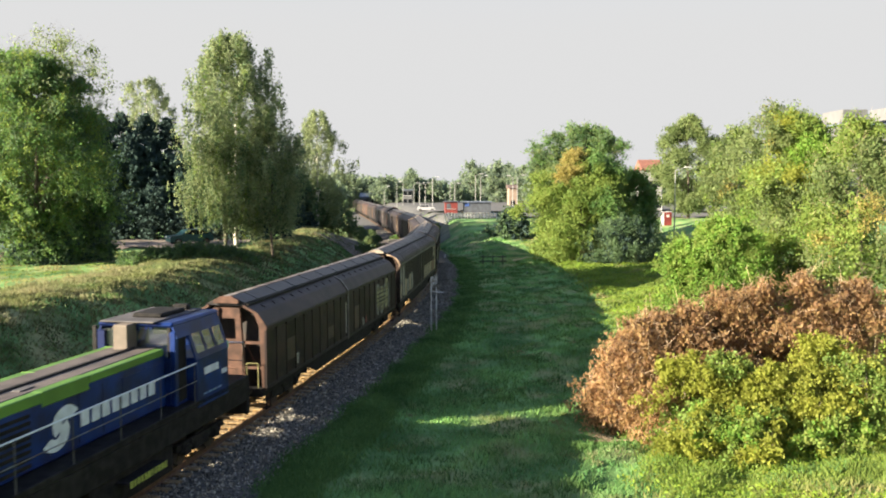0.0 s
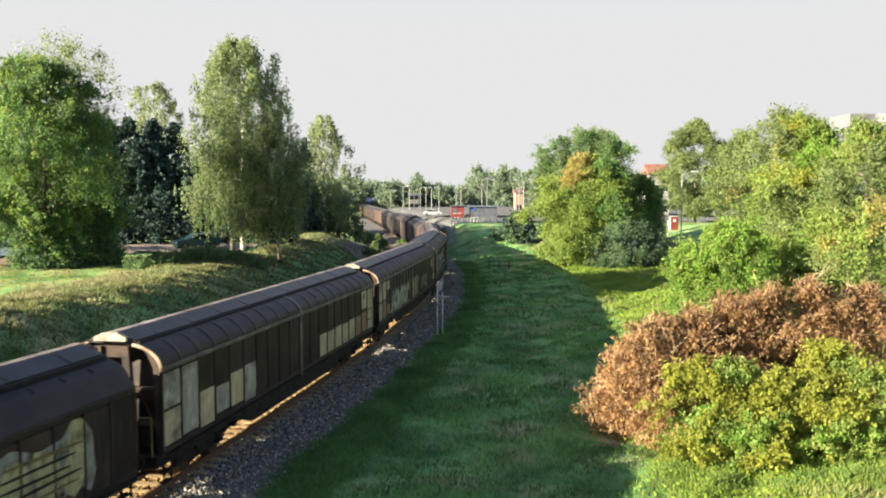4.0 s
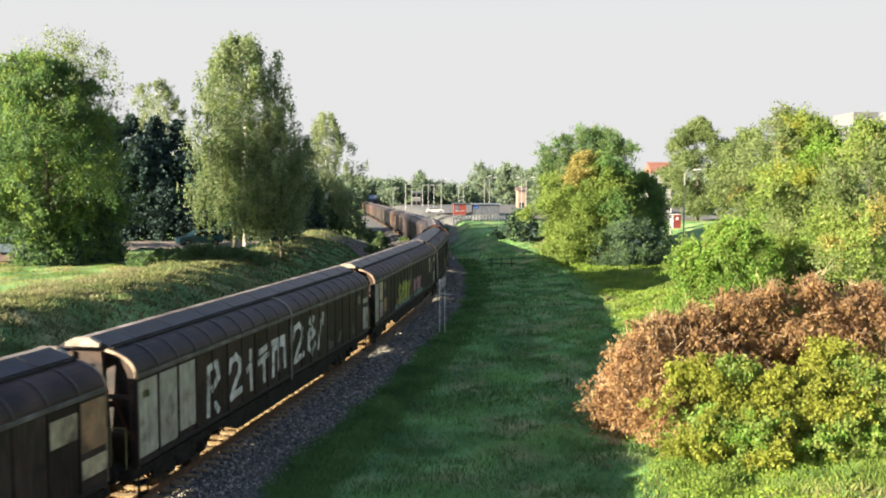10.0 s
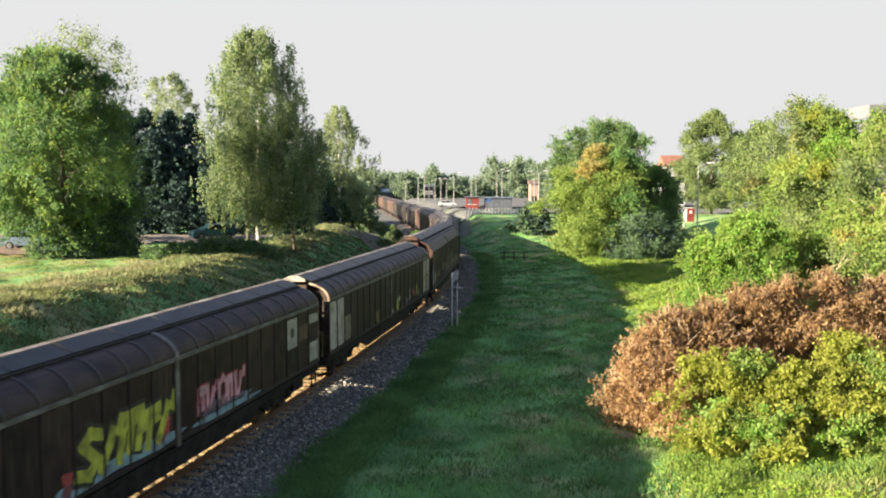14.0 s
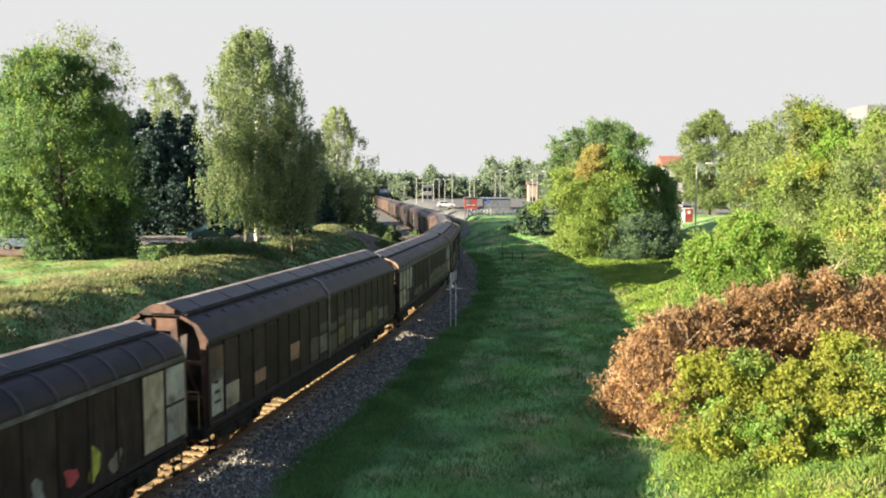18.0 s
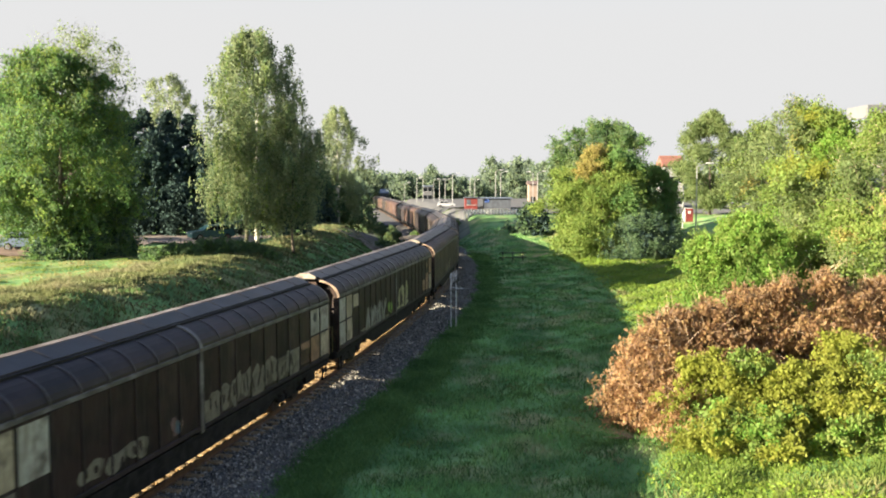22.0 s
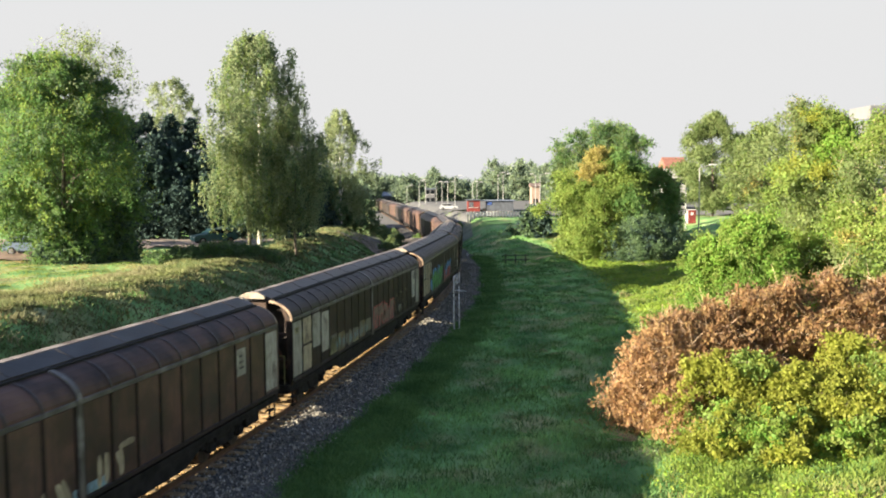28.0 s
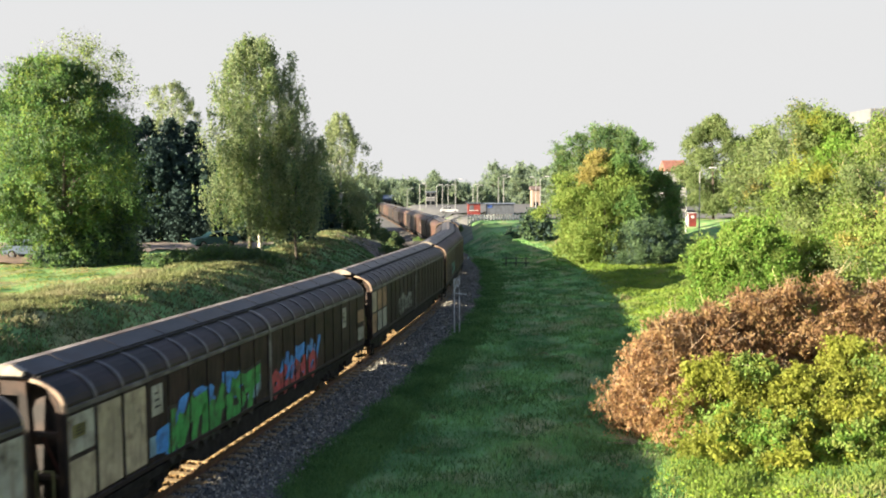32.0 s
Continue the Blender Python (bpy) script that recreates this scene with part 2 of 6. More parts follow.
M_CAP = mat("cream_end_cap_paint", (.34, .30, .235), rough=.55, vary=.2, scale=4, stain=(.20, .15, .11), stain_scale=3)
M_CREAM = mat("cream_panel_paint", (.40, .335, .215), rough=.6, vary=.25, scale=2.5, stain=(.045, .032, .022), stain_scale=1.7, stain_at=(.54, .74), per_object=.12, streak=(.16, .12, .08))
M_CREAMROW = mat("weathered_cream_paint", (.43, .36, .225), rough=.6, vary=.2, scale=2.5, per_object=.12, streak=(.20, .15, .09))
M_PALE = mat("pale_grey_panel_paint", (.36, .35, .28), rough=.6, vary=.2, scale=2.5, stain=(.045, .032, .022), stain_scale=1.7, stain_at=(.54, .74), per_object=.12, streak=(.16, .12, .08))
M_ORANGE = mat("faded_orange_panel_paint", (.29, .165, .085), rough=.6, vary=.3, scale=2.5, stain=(.045, .032, .022), stain_scale=1.7, stain_at=(.54, .74), per_object=.12, streak=(.16, .12, .08))
M_BLACK = mat("sooty_underframe_paint", (.018, .0165, .0155), rough=.7, vary=.4, scale=4, bump=.3, tint=(.009, .0085, .008), spec=.15)
M_WHEEL = mat("oily_wheel_steel", (.07, .055, .045), rough=.45, metal=.5, vary=.3, scale=6)


def graffiti_mat(name, c):
    return mat(name, c, rough=.5, vary=.25, scale=3, stain=(.045, .033, .025), stain_scale=2.2, stain_at=(.50, .72), streak=tuple(np.array(c) * .4))


G_WHITE = graffiti_mat("white_spray_paint", (.62, .62, .57))
G_GREY = graffiti_mat("grey_spray_paint", (.24, .245, .22))
G_GREEN = graffiti_mat("green_spray_paint", (.05, .30, .07))
G_BLUE = graffiti_mat("blue_spray_paint", (.06, .26, .62))
G_RED = graffiti_mat("red_spray_paint", (.42, .06, .07))
G_YELLOW = graffiti_mat("yellow_spray_paint", (.42, .44, .06))
G_PINK = graffiti_mat("pink_spray_paint", (.55, .32, .36))
G_TEAL = graffiti_mat("teal_spray_paint", (.08, .33, .30))
G_TEALISH = graffiti_mat("pale_blue_spray_paint", (.20, .32, .36))
M_DIRTY = graffiti_mat("dirty_grey_paint_film", (.19, .17, .12))
G_CREAM = graffiti_mat("pale_yellow_spray_paint", (.36, .34, .18))
M_FADED = graffiti_mat("faded_pink_paint_film", (.20, .125, .105))
M_OCHRE = graffiti_mat("ochre_paint_film", (.16, .11, .04))
M_PLATEY = graffiti_mat("yellow_label_paint", (.32, .29, .08))
M_SOOTY = graffiti_mat("sooty_brown_paint_film", (.075, .058, .042))
G_DARK = graffiti_mat("black_spray_paint", (.02, .02, .022))

# ---- ground ----
def spaced(parts):
    return np.unique(np.concatenate([np.arange(a, b, d) for a, b, d in parts]))


gx = spaced([(-2200, -300, 190), (-300, -90, 15), (-90, -30, 2), (-30, 40, .7), (40, 120, 2.5), (120, 300, 15), (300, 2201, 190)])
gy = spaced([(-400, -20, 40), (-20, 10, 3), (10, 100, .7), (100, 180, 1.5), (180, 300, 6), (300, 3001, 150)])
GX, GY = np.meshgrid(gx, gy)
GZ = ground_z(GX, GY)
nx, ny = len(gx), len(gy)
idx = np.arange(nx * ny).reshape(ny, nx)
gf = np.stack([idx[:-1, :-1], idx[:-1, 1:], idx[1:, 1:], idx[1:, :-1]], -1).reshape(-1, 4)
ground = new("ground", raw("ground", np.stack([GX, GY, GZ], -1).reshape(-1, 3).tolist(), gf.tolist(), M_GRASS, True))
tagged(ground, "mown green meadow and banks with dry patches", "ground", kind="structure")

# ballast bed with sloping shoulders
bed_s = np.arange(-30, 320, .5)
prof = [(-3.3, -.75), (-2.0, -.22), (2.0, -.22), (2.6, -.36), (3.9, -.70)]


def wander(s):
    """How far the ballast's grassy edge strays from its line."""
    return .30 * np.sin(s * .83) + .22 * np.sin(s * 2.1 + 1) + .12 * np.sin(s * 4.7)


bv = [tuple(beside(float(s), o + (float(wander(s)) if o > 3 else 0), z)) for s in bed_s for o, z in prof]
bf = [(i * 5 + k, i * 5 + k + 1, (i + 1) * 5 + k + 1, (i + 1) * 5 + k) for i in range(len(bed_s) - 1) for k in range(4)]
bed = new("trackbed", raw("trackbed", bv, bf, M_BALLAST_BED, True))
tagged(bed, "grey stone ballast bed under the railway track", "trackbed", kind="structure")


# ---- the train ----
WAGON_PITCH, BODY = 21.7, 20.55


def run(t):
    """Metres that the train has rolled by t seconds; it gathers speed slowly."""
    return 7.15 * t + .021 * t * t + .55 * math.exp(-((t - 21.5) / 4.0) ** 2) + .15 * float(smooth(24, 31, t))


def profile(kind):
    """The side and roof of a sliding wall, from the sill to the ridge, as (y, z)."""
    if kind == "round":
        return [(1.42, 1.12), (1.42, 3.14), (1.40, 3.26), (1.35, 3.40), (1.26, 3.54), (1.13, 3.67), (.98, 3.77), (.80, 3.85), (.62, 3.90)]
    return [(1.42, 1.12), (1.42, 3.12), (1.41, 3.20), (1.12, 3.62), (1.06, 3.67), (.62, 3.90)]


def inset(pts, d):
    c = Vector((0, 2.2))
    return [tuple(Vector(p) + (c - Vector(p)).normalized() * d) for p in pts]


def wheelset_mesh():
    bm = bmesh.new()
    rod(bm, (0, -.95, 0), (0, .95, 0), .08, n=8)
    for s in (-1, 1):
        rod(bm, (0, s * .72, 0), (0, s * .86, 0), .44, n=20)
        rod(bm, (0, s * .69, 0), (0, s * .72, 0), .47, n=20)
        for k in range(6):
            a = k * math.pi / 3
            box(bm, .12, .36, s * .86 - .012, s * .86 + .012, -.03, .03, m=Matrix.Rotation(a, 4, "Y"))
    me = bpy.data.meshes.new("wheelset")
    bm.to_mesh(me)
    bm.free()
    me.materials.append(M_WHEEL)
    return me


WHEELSET = wheelset_mesh()


def mesh_of(name, bm, material):
    me = bpy.data.meshes.new(name)
    bm.to_mesh(me)
    bm.free()
    me.materials.append(material)
    return me


def bogie_frame_mesh():
    bm = bmesh.new()
    for s in (-1, 1):
        box(bm, -1.45, 1.45, s * 1.0 - .07, s * 1.0 + .07, .52, .72, .02)
        box(bm, -.5, .5, s * 1.0 - .09, s * 1.0 + .09, .34, .56, .03)
        for x in (-.9, .9):
            box(bm, x - .17, x + .17, s * 1.02 - .12, s * 1.02 + .12, .34, .62, .04)
            rod(bm, (x - .26, s * 1.04, .45), (x - .26, s * 1.04, .70), .07, n=8)
            rod(bm, (x + .26, s * 1.04, .45), (x + .26, s * 1.04, .70), .07, n=8)
    box(bm, -.25, .25, -1.0, 1.0, .55, .80, .03)
    return mesh_of("bogie_frame", bm, M_BLACK)


BOGIE_FRAME = bogie_frame_mesh()
PANELS = 10
PITCH = (BODY / 2 - .12) / PANELS


def panel_mesh(kind):
    """One recessed sheet of a sliding wall, between two posts."""
    bm = bmesh.new()
    w, z0, z1 = PITCH / 2 - .035, 1.16, 3.04 if kind == "round" else 2.98
    a = box(bm, -w, w, -.03, 0, z0, z1, .012)
    return mesh_of("panel", bm, M_BROWN)


PANEL = {(k, m.name): None for k in ("round", "fold") for m in (M_BROWN, M_REDBROWN)}
for (k, mn) in list(PANEL):
    me_ = panel_mesh(k)
    me_.materials[0] = bpy.data.materials[mn]
    PANEL[k, mn] = me_


def door_mesh(kind):
    """The frame and roof sheet of a sliding wall, one half of the wagon long."""
    bm = bmesh.new()
    length = BODY / 2 - .06
    pts = profile(kind)
    roof = [(1.36, 1.06)] + pts[1:]
    inner = [(1.30, 1.06), (1.30, 3.08)] + inset(pts[2:], .06)
    # one sheet from the sill over the eave to the ridge, its wall set in behind the posts
    outer = [(1.37, 1.06), (1.37, 3.04), (1.425, 3.05)] + pts[2:]
    extrude_profile(bm, outer + inner[::-1], .06, length, True)
    return bm


def post_mesh():
    bm = bmesh.new()
    box(bm, -.035, .035, 1.36, 1.425, 1.10, 3.06)
    return mesh_of("post", bm, M_ROOF)


def wall_rail_mesh():
    bm = bmesh.new()
    box(bm, .06, BODY / 2 - .06, 1.36, 1.43, 1.05, 1.16, .01)
    return mesh_of("bottom_rail", bm, M_ROOF)


POST, WALL_RAIL = post_mesh(), wall_rail_mesh()
_bm = bmesh.new()
box(_bm, .06, BODY / 2 - .06, 1.40, 1.437, 3.05, 3.17, .01)
EAVE = mesh_of("eave_strip", _bm, M_EAVE)
EAVE_DARK = EAVE.copy()
EAVE_DARK.materials[0] = M_ROOF


def rib_mesh(kind, width, lift):
    """A raised strip across the roof sheet, from the eave to the ridge."""
    pts = profile(kind)[1 if kind == "round" else 2:]
    if kind == "fold" and width < .1:
        pts = [(1.0, 3.70), (.85, 3.78)]
    outer = inset(pts, -lift)
    bm = bmesh.new()
    extrude_profile(bm, outer + pts[::-1], -width / 2, width / 2, True)
    return bm


KIT = {}
for kind in ("round", "fold"):
    KIT[kind, "door"] = mesh_of("sliding_wall", door_mesh(kind), M_ROOF)
    KIT[kind, "rib"] = mesh_of("roof_rib", rib_mesh(kind, .06, .022), M_RIB if kind == "round" else M_ROOF)
    KIT[kind, "pale_rib"] = mesh_of("roof_rib", rib_mesh(kind, .12, .025), M_EAVE)
    KIT[kind, "seam"] = mesh_of("middle_seam", rib_mesh(kind, .16, .035), M_SEAM)


def ridge_mesh():
    bm = bmesh.new()
    extrude_profile(bm, [(-.64, 3.86), (-.64, 3.96), (-.16, 4.17), (.16, 4.17), (.64, 3.96), (.64, 3.86)], -BODY / 2 + .1, BODY / 2 - .1, True)
    for x in np.arange(-9, 9.1, 2.0):
        extrude_profile(bm, [(.64, 3.955), (.16, 4.165), (-.16, 4.165), (-.16, 4.185), (.16, 4.185), (.65, 3.97)], x - .04, x + .04, True)
    return mesh_of("ridge", bm, M_RIDGE)


def ridge_shade_mesh():
    """Black strips that stand in for the shadow between the ridge and the sliding sheets."""
    bm = bmesh.new()
    for s_ in (-1, 1):
        box(bm, -BODY / 2 + .12, BODY / 2 - .12, s_ * .70 - .055, s_ * .70 + .055, 3.85, 3.925)
    return mesh_of("ridge_slot", bm, M_BLACK)


# a pale strip imitates the sunlit line along the ridge top
def ridge_sun_strip_mesh():
    bm = bmesh.new()
    box(bm, -BODY / 2 + .12, BODY / 2 - .12, -.12, .12, 4.16, 4.188, .004)
    return mesh_of("ridge_walk", bm, M_RIDGETOP)


def end_wall_mesh():
    """End wall facing +x at x = 0, set deep in behind the frame."""
    bm = bmesh.new()
    outline = [(-1.28, 1.0), (1.28, 1.0), (1.28, 3.1), (1.0, 3.6), (.5, 3.84), (-.5, 3.84), (-1.0, 3.6), (-1.28, 3.1)]
    extrude_profile(bm, outline, -.80, -.74, True)
    return mesh_of("end_wall", bm, M_ENDDARK)


def upright(bm, corners, x0, x1):
    """A plate in the end's plane from four (y, z) corners."""
    a = [bm.verts.new((x0, y, z)) for y, z in corners]
    b = [bm.verts.new((x1, y, z)) for y, z in corners]
    bm.faces.new(a[::-1]), bm.faces.new(b)
    for i in range(4):
        j = (i + 1) % 4
        bm.faces.new((a[i], a[j], b[j], b[i]))


def end_pieces():
    """Tapered middle column with its window, cross bars, braces and side plates of an end."""
    out = []
    for s in (-1, 1):
        bm = bmesh.new()
        upright(bm, [(s * .40, 1.0), (s * .66, 1.0), (s * .46, 3.78), (s * .28, 3.78)], -.20, -.05)
        out.append(("post", mesh_of("post", bm, M_END)))
    bm = bmesh.new()
    upright(bm, [(-.42, 1.0), (.42, 1.0), (.34, 2.72), (-.34, 2.72)], -.17, -.12)
    upright(bm, [(-.30, 3.42), (.30, 3.42), (.29, 3.78), (-.29, 3.78)], -.17, -.12)
    out.append(("column_plate", mesh_of("column_plate", bm, M_END)))
    for z in (1.75, 2.60):
        bm = bmesh.new()
        box(bm, -.22, -.10, -1.30, 1.30, z - .05, z + .05, .01)
        out.append(("cross_bar", mesh_of("cross_bar", bm, M_END)))
    for s in (-1, 1):
        bm = bmesh.new()
        rod(bm, (-.45, s * .50, 2.5), (-.45, s * 1.22, 1.1), .035, n=6)
        out.append(("brace", mesh_of("brace", bm, M_RUSTBAR)))
        bm = bmesh.new()
        upright(bm, [(s * 1.24, 1.0), (s * 1.37, 1.0), (s * 1.37, 3.15), (s * 1.16, 3.15)], -.16, -.02)
        upright(bm, [(s * 1.16, 3.15), (s * 1.37, 3.15), (s * 1.08, 3.60), (s * .98, 3.60)], -.16, -.02)
        out.append(("side_plate", mesh_of("side_plate", bm, M_END)))
    return out


def end_lip_mesh(kind):
    """The curved edge of the sheets, with the cap over the ridge."""
    bm = bmesh.new()
    pts = profile(kind)
    extrude_profile(bm, [(y, z) for y, z in pts] + inset(pts, .09)[::-1], -.06, 0, True)
    extrude_profile(bm, [(-y, z) for y, z in pts] + inset([(-y, z) for y, z in pts], .09)[::-1], -.06, 0, True)
    return mesh_of("end_lip", bm, M_END)


def cap_mesh():
    bm = bmesh.new()
    extrude_profile(bm, [(-.44, 3.94), (-.44, 4.05), (-.20, 4.175), (.20, 4.175), (.44, 4.05), (.44, 3.94)], -.14, .01, True)
    return mesh_of("ridge_cap", bm, M_CAP)


def underframe_mesh():
    bm = bmesh.new()
    for s in (-1, 1):
        box(bm, -BODY / 2 - .1, BODY / 2 + .1, s * 1.22, s * 1.34, .86, 1.06, .01)
        for x in np.arange(-5.5, 5.6, 2.75):
            box(bm, x - .05, x + .05, s * 1.0, s * 1.24, .62, .9)
        # the sole bar's fish belly, deep between the bogies
        belly = [(-5.6, .90), (5.6, .90), (4.4, .48), (-4.4, .48)]
        a = [bm.verts.new((x, s * 1.24, z)) for x, z in belly]
        b = [bm.verts.new((x, s * 1.32, z)) for x, z in belly]
        bm.faces.new(a), bm.faces.new(b[::-1])
        for i in range(4):
            bm.faces.new((a[i], a[(i + 1) % 4], b[(i + 1) % 4], b[i]))
    box(bm, -BODY / 2 - .1, BODY / 2 + .1, -.25, .25, .72, 1.0)
    box(bm, -BODY / 2 - .12, BODY / 2 + .12, -1.30, 1.30, .98, 1.06)
    for s in (-1, 1):
        box(bm, s * BODY / 2 - .1, s * BODY / 2 + .14, -1.3, 1.3, .82, 1.12, .01)
    # blocks added to keep low sun from passing under the wagon's ends
    for s in (-1, 1):
        for y in (-1.2, 1.12):
            box(bm, s * 8.75 - .45, s * 8.75 + .45, y, y + .08, .50, .92)
    box(bm, -1.6, .2, .5, 1.0, .45, .85, .03)
    rod(bm, (1.0, .7, .62), (2.6, .7, .62), .2, n=12)
    rod(bm, (-5.5, .9, .52), (5.5, .9, .52), .03, n=6)
    return mesh_of("underframe", bm, M_BLACK)


def buffer_mesh():
    bm = bmesh.new()
    rod(bm, (0, 0, 0), (.35, 0, 0), .10, n=10)
    rod(bm, (.3, 0, 0), (.66, 0, 0), .075, n=10)
    rod(bm, (.64, 0, 0), (.69, 0, 0), .23, n=14)
    return mesh_of("buffer", bm, M_BLACK)


def step_mesh():
    bm = bmesh.new()
    for z in (.35, .62):
        box(bm, -.2, .2, 1.18, 1.36, z, z + .03)
    for x in (-.2, .2):
        box(bm, x - .02, x + .02, 1.3, 1.34, .33, .95)
    return mesh_of("step", bm, M_BLACK)


def handrail_mesh():
    bm = bmesh.new()
    for y in (.75, 1.15):
        rod(bm, (.1, y, 1.0), (.1, y, 1.95), .02, n=6)
    rod(bm, (.1, .75, 1.95), (.1, 1.15, 1.95), .02, n=6)
    return mesh_of("handrail", bm, mat("yellow_handrail_paint", (.16, .15, .06), rough=.5))


def hose_mesh():
    bm = bmesh.new()
    rod(bm, (0, 0, 1.0), (.5, 0, .95), .05, n=6)
    rod(bm, (.5, 0, .95), (.8, .05, .93), .07, n=6)
    rod(bm, (.1, .3, .9), (.4, .3, .6), .03, n=6)
    rod(bm, (.4, .3, .6), (.75, .25, .75), .03, n=6)
    return mesh_of("coupling", bm, M_BLACK)


RIDGE_SHADE = ridge_shade_mesh()
RIDGE, RIDGE_SUN_STRIP, END_WALL, CAP, UNDER, BUFFER, STEP, HANDRAIL, COUPLING = (f() for f in (
    ridge_mesh, ridge_sun_strip_mesh, end_wall_mesh, cap_mesh, underframe_mesh, buffer_mesh, step_mesh, handrail_mesh, hose_mesh))
LIP = {k: end_lip_mesh(k) for k in ("round", "fold")}
LIP["round"].materials[0] = M_LIP
CAP_RUST = CAP.copy()
CAP_RUST.materials[0] = M_END
END_DARK = END_WALL.copy()
END_DARK.materials[0] = M_ENDDARK
END_PIECES = end_pieces()
END_PIECES_DARK = []
for n_, me_ in END_PIECES:
    me_ = me_.copy()
    me_.materials[0] = M_ENDMID if n_ != "brace" else M_RUSTBAR
    END_PIECES_DARK.append((n_, me_))
HALF_TURN = Matrix.Rotation(math.pi, 4, "Z")


def plate(parent, name, x0, x1, z0, z1, material, label=""):
    """A painted field on the wall that faces the meadow: x is measured from the wagon's front end."""
    bm = bmesh.new()
    c = BODY / 2
    box(bm, c - x1, c - x0, 1.360, 1.4045, z0, z1, .006)
    return part(name, bm, material, parent, label)


def blot_bm(rng, w, h, slabs=1, rough=.16, points=14):
    """A sprayed blot with a wavy rim, a few millimetres proud."""
    bm = bmesh.new()
    ph = [rng.uniform(0, 6.3) for _ in range(3)]
    vs = []
    for j in range(points):
        a = j * 2 * math.pi / points
        r = 1 + rough * math.sin(2 * a + ph[0]) + rough * .7 * math.sin(3 * a + ph[1]) + rough * .5 * math.sin(5 * a + ph[2])
        c, s = math.cos(a), math.sin(a)
        k = (abs(c) ** 3 + abs(s) ** 3) ** (-1 / 3)
        vs.append(bm.verts.new((w / 2 * (1 + r * k * c), 0, h / 2 * (1 + r * k * s))))
    f = bm.faces.new(vs)
    ext = bmesh.ops.extrude_face_region(bm, geom=[f])
    for v in ext["geom"]:
        if isinstance(v, bmesh.types.BMVert):
            v.co.y += .005
    return bm


def graffiti(parent, seed, x0, x1, z0, z1, n, fill, outline=None, streak=None, bars=False):
    """A row of sprayed blots with streaks on the wall, x from the wagon's front end; bars: upright brush bars alone."""
    rng = random.Random(seed)
    c, w = BODY / 2, (x1 - x0) / n
    for i in range(n):
        h = (z1 - z0) * rng.uniform(.75, 1)
        base = z0 + rng.uniform(0, (z1 - z0) * .15)
        x = c - x0 - i * w
        place = lambda dx, dy, dz: Matrix.Translation((x - dx, 1.4055 + dy, base + dz)) @ Matrix.Diagonal((-1, 1, 1, 1))
        if bars:
            # upright, level and slanting brush strokes, two to four to a group
            thick = w * .17
            for kind_ in rng.choice(("uu", "ul", "usl", "ull", "ss", "uul")):
                if kind_ == "u":
                    ob = part("paint_bar", blot_bm(rng, thick, h * rng.uniform(.85, 1), rough=.06, points=10), fill, parent)
                    ob.matrix_basis = place(w * rng.choice((.08, .34, .58)), .004, 0)
                elif kind_ == "l":
                    ob = part("paint_bar", blot_bm(rng, w * .55, thick * .9, rough=.06, points=10), fill, parent)
                    ob.matrix_basis = place(w * .12, .006, h * rng.choice((.03, .45, .84)))
                else:
                    ob = part("paint_bar", blot_bm(rng, thick, h * .85, rough=.06, points=10), fill, parent)
                    ob.matrix_basis = place(w * rng.uniform(.15, .45), .005, h * .05) @ Matrix.Rotation(rng.choice((-.45, .45)), 4, "Y")
            continue
        if outline:
            ob = part("paint_rim", blot_bm(rng, w * 1.25, h * 1.22), outline, parent)
            ob.matrix_basis = place(-w * .12, 0, -h * .1)
        ob = part("paint_blot", blot_bm(rng, w * .92, h, rough=.2), fill, parent)
        ob.matrix_basis = place(w * .04, .006, 0)
        for k in range(2):
            ob = part("paint_streak", blot_bm(rng, w * rng.uniform(.10, .16), h * rng.uniform(.4, .7), rough=.1, points=10), streak or G_DARK, parent)
            ob.matrix_basis = place(w * (.25 + .36 * k + rng.uniform(-.06, .06)), .012, h * rng.uniform(.12, .3)) @ Matrix.Rotation(rng.uniform(-.5, .5), 4, "Y")


